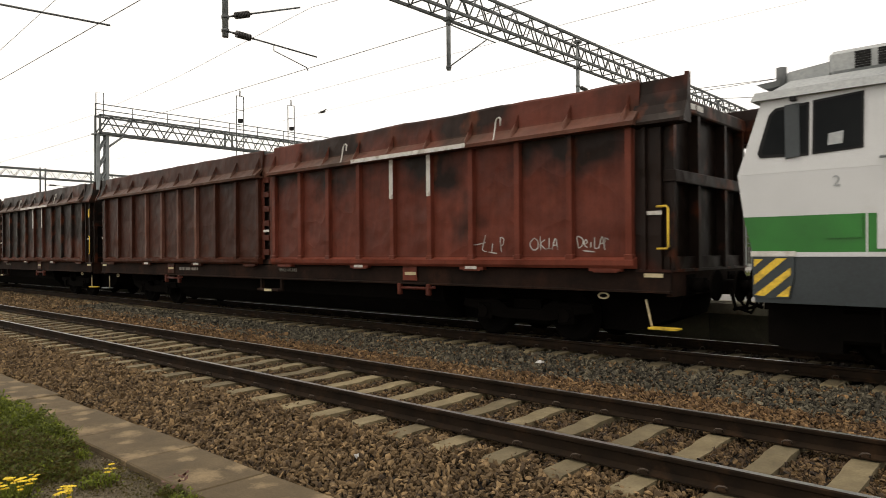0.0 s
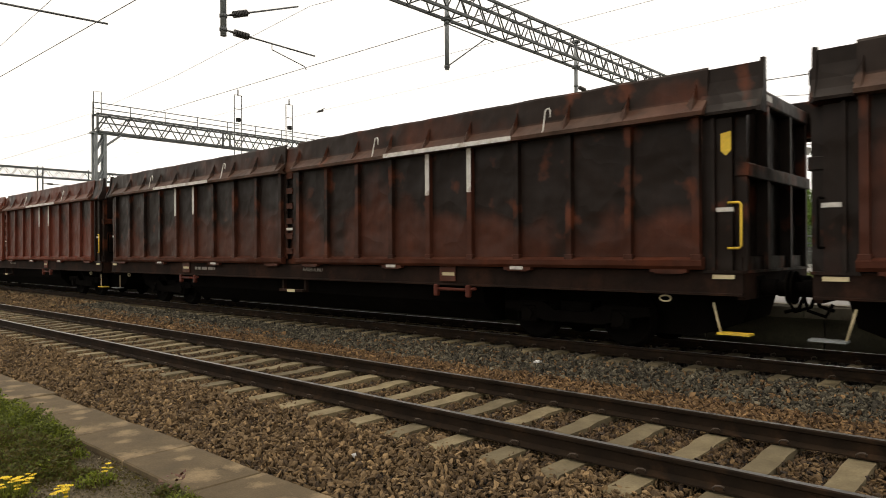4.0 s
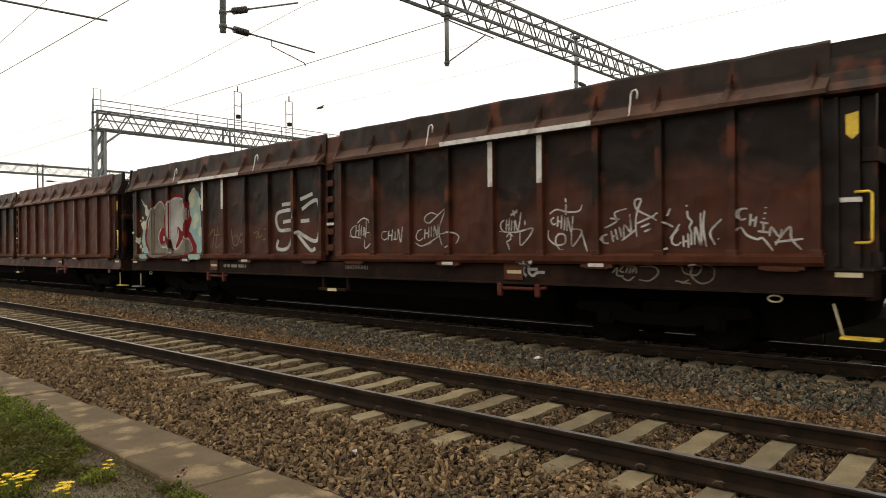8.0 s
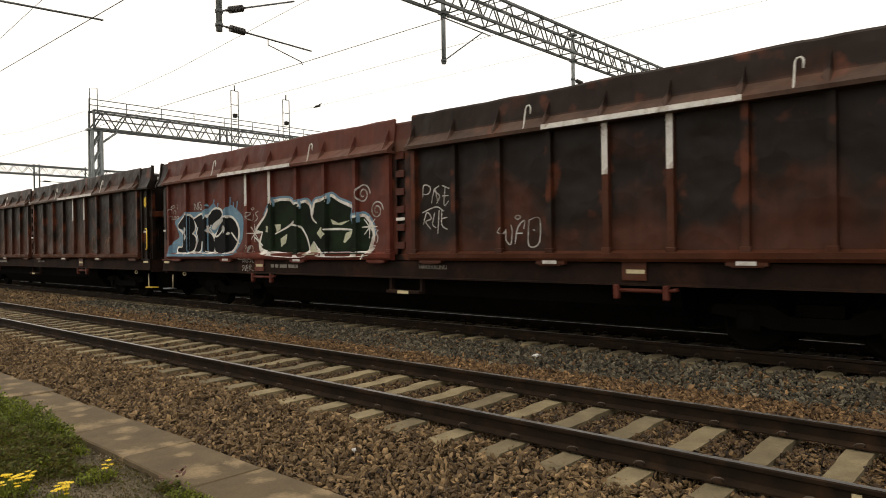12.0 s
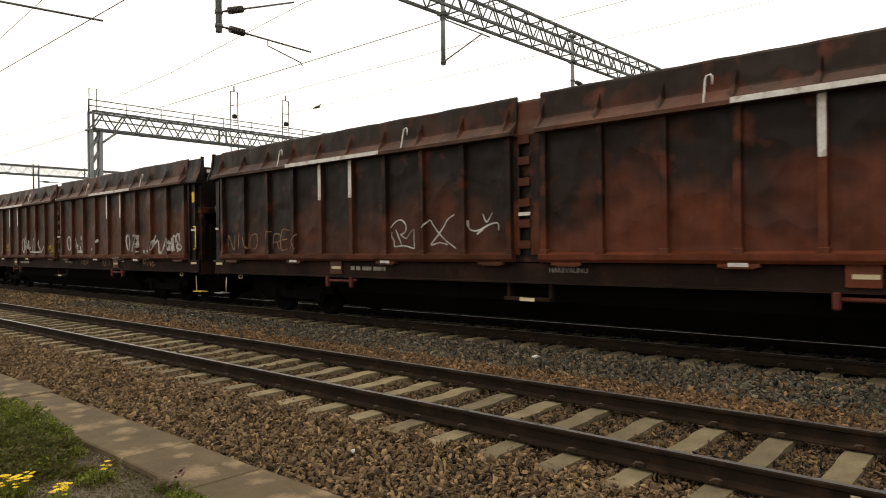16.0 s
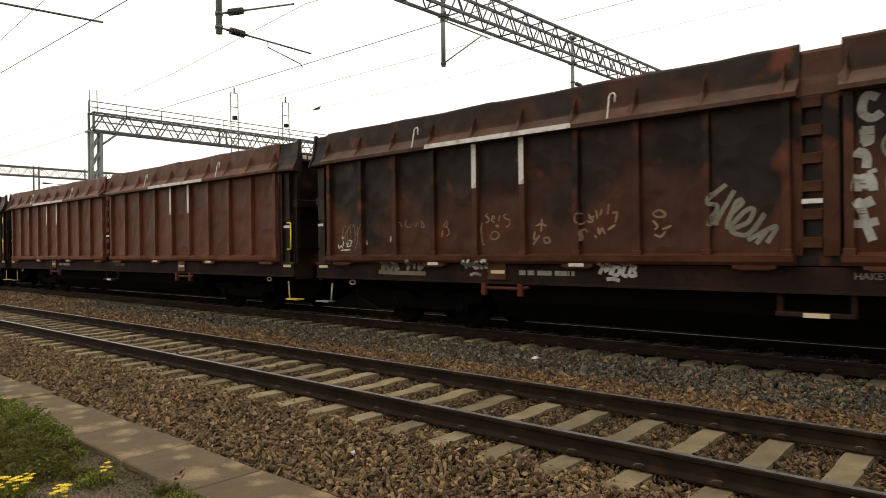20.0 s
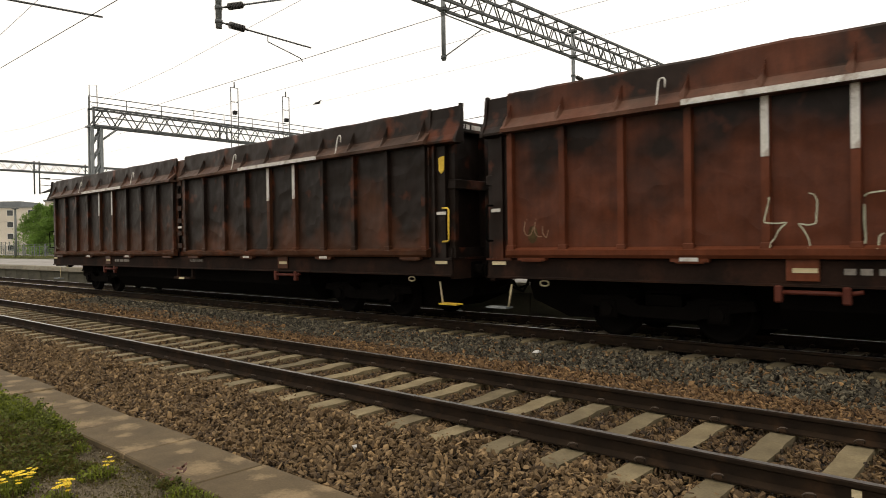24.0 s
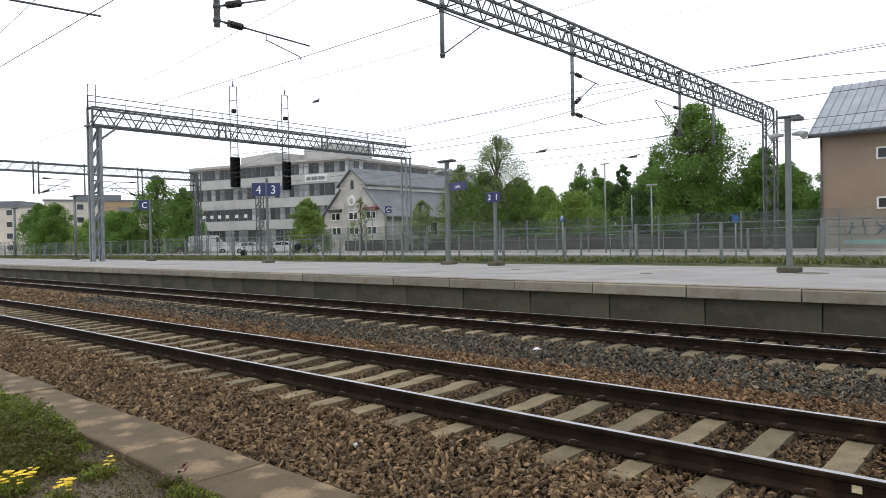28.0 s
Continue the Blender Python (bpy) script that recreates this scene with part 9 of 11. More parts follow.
    for k in range(46):
        x, z = rg.uniform(-9.8, -5.0), rg.uniform(1.7, 2.45)
        r = rg.uniform(0.009, 0.022)
        fill(W[9], blob(x, z, r, r, 500 + k, 7, 0.1), "spray_cream", 0.008, 0.012, label="pale sprayed speck", name="graffiti_dot")
    for x, z in ((-7.62, 2.32), (-5.45, 2.1)):
        sprayed(W[9], "spray_cream", 0.02, [[(x - 0.12, z), (x + 0.12, z)], [(x, z - 0.14), (x, z + 0.14)], [(x - 0.06, z - 0.06), (x + 0.06, z + 0.06)]], "pale sprayed star")
    sprayed(W[9], "spray_ghost", 0.045, [[(5.88, 1.61), (6.1, 2.11), (6.24, 2.1), (6.21, 1.99)], [(6.26, 1.81), (6.28, 1.57)], [(6.92, 1.95), (7.2, 1.95)], [(7.03, 2.1), (7.09, 2.06)], [(7.01, 1.95), (6.97, 1.76), (7.04, 1.6), (6.91, 1.56)], [(7.87, 2.1), (8.37, 2.17), (8.26, 1.73), (7.9, 1.74)], [(8.07, 2.09), (7.94, 1.56)], [(9.41, 2.2), (9.09, 2.11), (9.09, 1.91), (9.57, 1.87), (9.49, 1.66)]], "faded pale sprayed letters")
    sprayed(W[9], "spray_ghost", 0.035, [[(-7.38, 1.93), (-7.35, 2.2), (-7.15, 2.32), (-6.94, 2.23), (-6.84, 2.02)], [(-6.45, 1.8), (-6.37, 2.12), (-5.95, 2.15), (-5.91, 1.98)], [(-8.31, 2.19), (-8.26, 1.73), (-8.07, 1.61), (-7.89, 1.84), (-7.95, 2.23)], [(-9.6, 1.88), (-9.45, 2.12), (-9.17, 2.17)], [(-8.57, 2.2), (-8.28, 2.25)], [(-7.27, 1.98), (-7.21, 2.08), (-7.05, 2.08), (-7.0, 1.92)], [(-5.61, 1.77), (-5.41, 1.91), (-5.21, 1.76)], [(-5.95, 1.98), (-5.98, 1.68)], [(-7.71, 2.05), (-7.49, 2.15)]], "faded pale sprayed curves")
    sprayed(W[9], "spray_cream", 0.03, [[(-7.24, 2.0), (-7.22, 2.17), (-7.03, 2.33), (-6.9, 2.29), (-6.83, 2.18), (-6.78, 2.03)], [(-7.07, 2.02), (-7.05, 2.15), (-6.97, 2.21), (-6.91, 2.14)], [(-7.47, 2.31), (-7.51, 2.4)], [(-7.47, 2.29), (-7.42, 2.37), (-7.45, 2.27)]], "pale sprayed letter edges")
    sprayed(W[9], "spray_cream", 0.03, [[(-6.28, 2.0), (-6.27, 2.14), (-5.96, 2.14), (-5.78, 2.14), (-5.77, 1.99), (-5.85, 1.91)], [(-6.24, 1.88), (-6.27, 1.96)]], "pale sprayed letter edges")
    sprayed(W[9], "spray_cream", 0.03, [[(-6.69, 2.3), (-6.68, 2.15), (-6.7, 1.95), (-6.69, 1.78), (-6.72, 1.62), (-6.7, 1.51)]], "pale sprayed letter edges")
    sprayed(W[9], "spray_cream", 0.03, [[(-5.47, 1.7), (-5.45, 1.82), (-5.29, 1.92), (-5.04, 1.81), (-5.0, 1.74)], [(-5.35, 1.78), (-5.28, 1.82), (-5.22, 1.77)]], "pale sprayed letter edges")
    sprayed(W[9], "spray_cream", 0.03, [[(-4.88, 1.73), (-4.83, 1.81), (-4.72, 1.83), (-4.61, 1.73)]], "pale sprayed letter edges")
    sprayed(W[9], "spray_cream", 0.03, [[(-5.43, 2.09), (-5.27, 2.1)], [(-5.35, 2.14), (-5.34, 2.05)]], "pale sprayed letter edges")
    sprayed(W[9], "spray_cream", 0.03, [[(-7.8, 2.23), (-7.78, 2.06), (-7.73, 1.89), (-7.72, 1.71), (-7.73, 1.52)]], "pale sprayed letter edges")
    sprayed(W[9], "spray_wash", 0.05, [[(-7.51, 2.1), (-7.5, 1.92), (-7.42, 1.77), (-7.49, 1.65)], [(-7.27, 2.0), (-7.24, 1.83), (-7.05, 1.72), (-7.12, 1.58)], [(-6.9, 2.16), (-6.88, 1.95), (-6.85, 1.74), (-6.98, 1.58)]], "washed-out sprayed letter strokes")
    sprayed(W[9], "spray_wash", 0.05, [[(-9.38, 2.01), (-9.4, 1.85), (-9.27, 1.66), (-8.92, 1.68)], [(-9.06, 2.19), (-9.14, 2.01), (-9.07, 1.82)], [(-8.79, 2.18), (-8.83, 1.95), (-8.79, 1.73)]], "washed-out sprayed letter strokes")
    sprayed(W[9], "spray_wash", 0.05, [[(-8.44, 2.3), (-8.34, 2.12), (-8.44, 1.9), (-8.38, 1.68)], [(-8.18, 2.29), (-8.21, 2.07), (-8.16, 1.87)], [(-7.93, 2.26), (-8.04, 2.11), (-8.01, 1.96)]], "washed-out sprayed letter strokes")
    sprayed(W[9], "spray_wash", 0.05, [[(-6.48, 2.27), (-6.46, 2.11), (-6.49, 1.9), (-6.43, 1.66)], [(-6.21, 1.88), (-6.15, 1.77), (-6.25, 1.61), (-5.97, 1.65)], [(-5.96, 2.05), (-6.03, 1.89), (-5.91, 1.75)]], "washed-out sprayed letter strokes")
    sprayed(W[9], "spray_wash", 0.05, [[(-5.39, 1.57), (-5.27, 1.7), (-5.19, 1.58)], [(-5.44, 1.65), (-5.13, 1.66)], [(-4.83, 1.64), (-4.75, 1.73), (-4.64, 1.64)]], "washed-out sprayed letter strokes")
    sprayed(W[9], "spray_wash", 0.05, [[(-10.06, 1.46), (-9.64, 1.46), (-9.16, 1.44), (-8.69, 1.45), (-8.31, 1.45)], [(-7.74, 1.46), (-7.25, 1.47), (-6.79, 1.46)], [(-6.6, 1.46), (-6.22, 1.45), (-5.74, 1.46)]], "washed-out sprayed letter strokes")
    sprayed(W[9], "spray_white", 0.022, [[(-4.37, 2.25), (-4.34, 2.19)], [(-4.4, 2.14), (-4.38, 2.04), (-4.34, 2.08)], [(-4.41, 2.01), (-4.37, 2.0)], [(-4.27, 2.13), (-4.29, 2.06), (-4.19, 2.07)], [(-4.14, 2.2), (-4.06, 2.16), (-4.11, 2.11)], [(-4.17, 2.07), (-4.04, 2.09), (-4.09, 2.03)], [(-3.99, 2.19), (-3.94, 2.14), (-3.96, 2.08)], [(-4.01, 2.07), (-3.87, 2.08)], [(-4.22, 1.96), (-3.99, 1.99), (-3.84, 1.97), (-3.97, 1.9), (-4.22, 1.92)], [(-3.87, 1.94), (-3.8, 1.86)]], "thin white tag")
    sprayed(W[9], "spray_white", 0.022, [[(-4.37, 1.82), (-4.32, 1.76), (-4.27, 1.8)], [(-4.35, 1.76), (-4.34, 1.69)], [(-4.2, 1.8), (-4.09, 1.81), (-4.15, 1.76), (-4.1, 1.72), (-4.19, 1.67)], [(-4.02, 1.83), (-3.97, 1.67)], [(-3.97, 1.83), (-3.92, 1.65)], [(-3.8, 1.68), (-3.75, 1.63), (-3.68, 1.68), (-3.71, 1.73)]], "thin white tag")
    # tenth: two dark lettering pieces, the first on a pale blue field
    fill(W[10], [(-9.78, 1.39), (-9.66, 1.77), (-9.25, 1.96), (-9.39, 2.21), (-9.5, 2.42), (-9.09, 2.57), (-8.88, 2.65), (-8.2, 2.64), (-7.68, 2.67), (-7.31, 2.85), (-7.19, 2.73), (-6.96, 2.69), (-6.73, 2.61), (-6.45, 2.75), (-6.29, 2.69), (-6.08, 2.57), (-5.87, 2.41), (-5.85, 2.08), (-5.93, 1.79), (-6.2, 1.54), (-6.42, 1.41)], "spray_blue", 0.004, label="pale blue sprayed field")
    fill(W[10], [(-9.31, 2.31), (-8.88, 2.56), (-8.53, 2.51), (-8.35, 2.34), (-8.35, 2.13), (-8.51, 2.04), (-8.31, 1.94), (-8.28, 1.75), (-8.48, 1.54), (-9.26, 1.49), (-9.27, 1.64), (-9.04, 1.66), (-9.0, 2.05), (-8.89, 2.14), (-9.28, 2.21)], "spray_black", 0.009, label="black sprayed letter")
    fill(W[10], [(-8.4, 2.44), (-7.94, 2.55), (-7.82, 2.36), (-7.44, 2.57), (-7.44, 2.28), (-7.63, 2.1), (-7.33, 1.91), (-7.31, 1.51), (-7.73, 1.55), (-7.73, 1.76), (-7.95, 1.81), (-8.02, 1.56), (-8.32, 1.53), (-8.15, 1.84), (-8.24, 2.07), (-8.17, 2.17)], "spray_black", 0.009, label="black sprayed letter")
    fill(W[10], [(-7.47, 2.39), (-7.44, 2.61), (-7.23, 2.67), (-6.96, 2.63), (-6.89, 2.49), (-7.05, 2.39), (-7.32, 2.25), (-7.47, 2.28)], "spray_black", 0.009, label="black sprayed letter")
    fill(W[10], [(-7.21, 1.95), (-6.97, 2.25), (-6.68, 2.42), (-6.35, 2.38), (-6.11, 2.13), (-6.12, 1.84), (-6.31, 1.59), (-6.64, 1.48), (-7.1, 1.48), (-7.28, 1.64), (-7.28, 1.86)], "spray_black", 0.009, label="black sprayed letter")
    fill(W[10], [(-8.82, 2.24), (-8.68, 2.19), (-8.75, 2.04), (-8.65, 1.97), (-8.79, 1.83), (-8.87, 2.0)], "spray_chrome", 0.012)
    fill(W[10], [(-6.74, 2.24), (-6.62, 2.2), (-6.58, 2.11), (-6.64, 2.01), (-6.74, 2.0), (-6.84, 2.04), (-6.9, 2.13), (-6.85, 2.21)], "spray_chrome", 0.012)
    fill(W[10], [(-7.42, 2.16), (-7.32, 2.29), (-6.85, 2.45), (-6.88, 2.34), (-7.24, 2.11)], "spray_chrome", 0.012)
    RIGHT = [(-4.87, 2.36), (-4.59, 2.68), (-4.2, 2.74), (-3.81, 2.71), (-3.65, 2.59), (-3.23, 2.65), (-3.08, 2.57), (-2.95, 2.3), (-2.86, 2.62), (-2.46, 2.65), (-2.26, 2.73), (-2.02, 2.6), (-1.51, 2.42), (-1.52, 2.22), (-1.17, 2.24), (-0.97, 2.07), (-0.9, 1.83), (-0.98, 1.59), (-1.05, 1.46), (-2.59, 1.45), (-2.72, 1.58), (-2.91, 1.75), (-3.19, 1.44), (-4.83, 1.5), (-5.08, 1.71), (-4.95, 2.01), (-5.24, 2.06)]
    halo = Geo()
    ribbon(halo, RIGHT[:17], 0.22, 0.004)
    part("graffiti_outline", halo, M["spray_blue"], W[10], "pale blue sprayed halo")
    outline(W[10], RIGHT + RIGHT[:1], "tag_white", 0.12, 0.006), fill(W[10], RIGHT, "spray_dark", 0.009, label="dark green sprayed lettering", sharp=True)
    for q in ([(-3.65, 2.59), (-3.63, 2.29), (-3.81, 2.14), (-4.2, 2.01), (-4.42, 1.94)], [(-3.81, 2.14), (-3.44, 2.11), (-3.19, 1.89), (-3.05, 1.58), (-3.1, 1.39)], [(-7.49, 2.14), (-7.17, 1.93), (-6.82, 2.11)], [(-3.01, 2.59), (-2.97, 2.3), (-2.8, 2.15)], [(-2.46, 2.0), (-1.99, 2.0), (-1.53, 1.97)], [(-1.52, 2.22), (-1.54, 1.96)], [(-0.9, 1.83), (-0.98, 1.59), (-1.16, 1.33)], [(-5.33, 1.89), (-4.95, 1.66)], [(-6.42, 2.03), (-6.02, 1.71)], [(-2.72, 1.58), (-2.58, 1.4)]):
        g = Geo()
        ribbon(g, q, 0.05, 0.014, True)
        part("graffiti_outline", g, M["tag_white"], W[10], "white sprayed line")
    for x, z in ((-1.0, 2.02), (-5.31, 1.98)):
        g = Geo()
        for k in range(4):
            c, d = 0.24 * math.cos(k * math.pi / 4), 0.24 * math.sin(k * math.pi / 4)
            ribbon(g, [(x - c, z - d), (x, z), (x + c, z + d)], 0.028, 0.014, True)
        part("graffiti_star", g, M["tag_white"], W[10], "white sprayed star")
    for shape in ([(-4.42, 2.17), (-4.2, 2.17), (-4.2, 2.05), (-4.35, 1.98)], [(-4.2, 1.82), (-3.93, 1.94), (-3.98, 1.72), (-4.18, 1.62)], [(-4.82, 2.15), (-4.67, 2.14), (-4.65, 1.98), (-4.83, 2.0)], [(-2.79, 1.93), (-2.58, 2.12), (-2.49, 1.96), (-2.39, 1.9), (-2.54, 1.81), (-2.66, 1.8)], [(-3.18, 1.43), (-2.91, 1.74), (-2.72, 1.44)], [(-2.29, 2.23), (-2.02, 2.13), (-1.61, 2.19), (-1.93, 2.08), (-2.22, 2.11)], [(-1.54, 1.96), (-1.61, 1.82), (-1.8, 1.69), (-1.86, 1.71), (-1.77, 1.91)]):
        fill(W[10], shape, "spray_cream", 0.012, sharp=True)
    spiral(W[10], -1.2, 2.72, 0.22, "spray_white"), spiral(W[10], -0.78, 2.36, 0.20, "spray_white")
    sprayed(W[10], "spray_white", 0.026, [[(0.55, 2.55), (0.58, 2.78), (0.74, 2.74), (0.71, 2.62), (0.57, 2.6)], [(0.77, 2.42), (0.86, 2.7), (0.94, 2.41)], [(0.97, 2.75), (0.85, 2.67), (0.99, 2.55), (0.89, 2.41)], [(1.05, 2.75), (1.24, 2.68)], [(1.13, 2.71), (1.1, 2.37), (1.22, 2.45)], [(1.05, 2.55), (1.22, 2.55)]], "white sprayed tag in two lines")
    sprayed(W[10], "spray_white", 0.026, [[(0.53, 2.25), (0.89, 2.35), (1.08, 2.26)], [(0.56, 2.02), (0.65, 2.25), (0.77, 2.13), (0.62, 2.07), (0.76, 1.92)], [(0.85, 2.24), (0.8, 2.01), (0.9, 1.95)], [(0.97, 2.29), (0.93, 1.83)], [(1.04, 2.28), (1.04, 2.0), (1.19, 1.91)], [(1.04, 2.12), (1.19, 2.14)]], "white sprayed tag in two lines")
    sprayed(W[10], "spray_white", 0.026, [[(2.5, 1.91), (2.43, 1.83), (2.53, 1.8), (2.56, 1.88), (2.56, 1.69), (2.66, 1.61), (2.69, 1.85), (2.66, 1.95)], [(2.75, 1.61), (2.81, 1.9), (2.95, 2.02), (2.93, 1.87)], [(2.76, 1.8), (2.91, 1.8)], [(3.04, 2.02), (3.26, 2.04), (3.25, 1.63), (3.04, 1.59), (3.04, 2.02)], [(3.13, 1.86), (3.16, 1.84)], [(2.81, 2.12), (2.75, 2.08), (2.81, 2.04), (2.87, 2.08), (2.81, 2.12)]], "white sprayed tag in two lines")
    sprayed(W[10], "spray_blue", 0.055, [[(-6.48, 2.64), (-6.45, 2.96)], [(-6.32, 2.65), (-6.31, 2.82)], [(-6.17, 2.62), (-6.12, 2.84)], [(-7.34, 2.72), (-7.28, 2.94)], [(-7.14, 2.68), (-7.08, 2.84)], [(-7.56, 2.76), (-7.62, 2.83)]], "pale blue sprayed drips")
    sprayed(W[10], "tag_white", 0.075, [[(-9.31, 2.31), (-8.88, 2.57), (-8.53, 2.53), (-8.32, 2.34), (-8.34, 2.13), (-8.49, 2.04), (-8.29, 1.94), (-8.27, 1.74), (-8.47, 1.51), (-9.29, 1.48), (-9.28, 1.65), (-9.04, 1.67), (-9.0, 2.03), (-9.28, 2.2), (-9.31, 2.31)]], "white sprayed outline of the letters")
    sprayed(W[10], "tag_white", 0.075, [[(-8.4, 2.44), (-7.94, 2.57), (-7.81, 2.37), (-7.46, 2.59), (-7.22, 2.69), (-6.94, 2.64), (-6.87, 2.5), (-6.97, 2.42)], [(-7.44, 2.28), (-7.64, 2.11), (-7.32, 1.92), (-7.31, 1.5), (-7.73, 1.54)], [(-7.95, 1.81), (-8.02, 1.55), (-8.33, 1.52), (-8.15, 1.84), (-8.25, 2.08), (-8.17, 2.17), (-8.4, 2.44)]], "white sprayed outline of the letters")
    sprayed(W[10], "tag_white", 0.075, [[(-6.97, 2.29), (-6.68, 2.43), (-6.34, 2.4), (-6.08, 2.14), (-6.09, 1.83), (-6.28, 1.57), (-6.64, 1.46), (-7.1, 1.46), (-7.3, 1.63)], [(-9.33, 1.46), (-8.09, 1.46), (-7.22, 1.45), (-6.42, 1.46)]], "white sprayed outline of the letters")
    sprayed(W[10], "tag_white", 0.075, [[(-7.48, 2.21), (-7.6, 2.12), (-7.33, 1.94), (-6.9, 2.22)], [(-6.58, 2.04), (-6.41, 1.89), (-6.2, 1.69)]], "white sprayed outline of the letters")
    sprayed(W[10], "spray_white", 0.026, [[(-5.62, 2.32), (-5.59, 2.5), (-5.49, 2.5), (-5.52, 2.42), (-5.59, 2.4), (-5.45, 2.29)], [(-5.37, 2.47), (-5.4, 2.29)], [(-5.18, 2.52), (-5.3, 2.48), (-5.2, 2.36), (-5.35, 2.26)], [(-5.4, 2.63), (-5.47, 2.6), (-5.4, 2.57), (-5.34, 2.6), (-5.4, 2.63)]], "small white sprayed tag")
    sprayed(W[10], "spray_white", 0.026, [[(-8.34, 2.69), (-8.36, 2.88), (-8.2, 2.71), (-8.18, 2.89)], [(-8.13, 2.68), (-8.11, 2.89), (-8.0, 2.9)], [(-8.0, 2.86), (-8.06, 2.75), (-7.97, 2.69), (-7.94, 2.78), (-8.0, 2.86)]], "small white sprayed tag")
    sprayed(W[10], "spray_white", 0.026, [[(-9.68, 2.85), (-9.56, 2.89), (-9.49, 2.84), (-9.6, 2.8), (-9.68, 2.85)], [(-9.76, 2.71), (-9.68, 2.78), (-9.64, 2.65)], [(-9.57, 2.64), (-9.53, 2.74), (-9.42, 2.69), (-9.49, 2.64)], [(-9.38, 2.91), (-9.3, 2.85), (-9.37, 2.76)], [(-9.7, 2.55), (-9.61, 2.58), (-9.67, 2.47), (-9.57, 2.48)], [(-9.52, 2.56), (-9.55, 2.49), (-9.46, 2.48), (-9.43, 2.55), (-9.52, 2.56)], [(-9.37, 2.56), (-9.4, 2.49), (-9.31, 2.49), (-9.27, 2.55), (-9.37, 2.56)]], "small white sprayed tag")
    sprayed(W[10], "spray_white", 0.026, [[(-5.65, 1.66), (-5.58, 1.67), (-5.58, 1.6), (-5.66, 1.58), (-5.67, 1.5), (-5.54, 1.51)], [(-5.51, 1.5), (-5.5, 1.66), (-5.41, 1.64), (-5.41, 1.52), (-5.51, 1.5)], [(-5.35, 1.53), (-5.33, 1.51)]], "small white sprayed tag")
    sprayed(W[10], "spray_white", 0.026, [[(-5.99, 1.23), (-5.91, 1.33), (-5.85, 1.31), (-5.92, 1.26), (-5.97, 1.26)], [(-5.87, 1.23), (-5.77, 1.33), (-5.79, 1.23)], [(-5.64, 1.33), (-5.76, 1.3), (-5.71, 1.26), (-5.78, 1.22)], [(-5.61, 1.33), (-5.52, 1.34)], [(-5.56, 1.33), (-5.63, 1.23)], [(-5.41, 1.34), (-5.54, 1.28), (-5.46, 1.23)]], "small white sprayed tag")
    sprayed(W[10], "spray_white", 0.026, [[(-5.92, 1.16), (-6.0, 1.13), (-5.93, 1.08), (-6.01, 1.02)], [(-5.88, 1.16), (-5.85, 1.02), (-5.8, 1.17)], [(-5.71, 1.17), (-5.78, 1.16), (-5.77, 1.02), (-5.7, 1.03)], [(-5.78, 1.09), (-5.71, 1.1)], [(-5.65, 1.02), (-5.65, 1.17), (-5.56, 1.15), (-5.64, 1.09), (-5.47, 1.02)], [(-5.69, 1.13), (-5.66, 1.13)]], "small white sprayed tag")
    sprayed(W[10], "spray_white", 0.028, [[(-0.98, 1.68), (-1.01, 1.88), (-0.91, 1.7), (-0.91, 1.94)], [(-0.85, 1.71), (-0.86, 1.94), (-0.8, 1.96)], [(-0.86, 1.83), (-0.81, 1.84)], [(-0.74, 1.95), (-0.81, 1.89), (-0.75, 1.79), (-0.79, 1.68)], [(-0.89, 2.06), (-0.94, 2.03), (-0.89, 2.0), (-0.85, 2.03), (-0.89, 2.06)], [(-0.94, 1.62), (-0.82, 1.62)], [(-0.91, 1.57), (-0.85, 1.57)]], "small white sprayed tag")
    sprayed(W[10], "spray_dark", 0.06, [[(-4.39, 2.58), (-4.37, 2.46)], [(-4.23, 2.53), (-4.22, 2.26)], [(-2.19, 2.48), (-2.18, 2.23)], [(-2.03, 2.31), (-2.03, 2.2)], [(-2.37, 1.89), (-2.36, 1.75)], [(-2.28, 1.89), (-2.28, 1.64)]], "dark green sprayed drips")
    # eleventh
    for k in range(7):
        scribble(W[11], -8.5 + 1.1 * k + (9.0 if k > 4 else 0), -7.9 + 1.1 * k + (9.0 if k > 4 else 0), 1.5, 2.15, "spray_ghost", 140 + k, 3, 0.05)
    # twelfth
    sprayed(W[12], "spray_white", 0.036, [[(-9.67, 1.55), (-9.67, 1.9), (-9.44, 1.56), (-9.38, 1.96)], [(-9.3, 1.96), (-9.29, 1.56)], [(-9.21, 1.57), (-9.23, 1.98), (-9.03, 1.55), (-9.04, 2.0)], [(-8.9, 1.98), (-9.05, 1.92), (-9.04, 1.61), (-8.9, 1.55)], [(-9.06, 1.75), (-8.92, 1.78)]], "white sprayed tag")
    sprayed(W[12], "spray_white", 0.036, [[(-8.66, 1.8), (-8.25, 1.95)], [(-8.46, 1.89), (-8.45, 1.6)], [(-8.36, 1.62), (-8.32, 1.86), (-8.19, 1.88), (-8.22, 1.76), (-8.32, 1.74), (-8.15, 1.62)], [(-8.08, 1.74), (-7.98, 1.83), (-8.08, 1.88), (-8.11, 1.69), (-7.97, 1.64)], [(-7.95, 1.65), (-7.96, 1.88), (-7.86, 1.67), (-7.85, 1.94)]], "white sprayed tag")
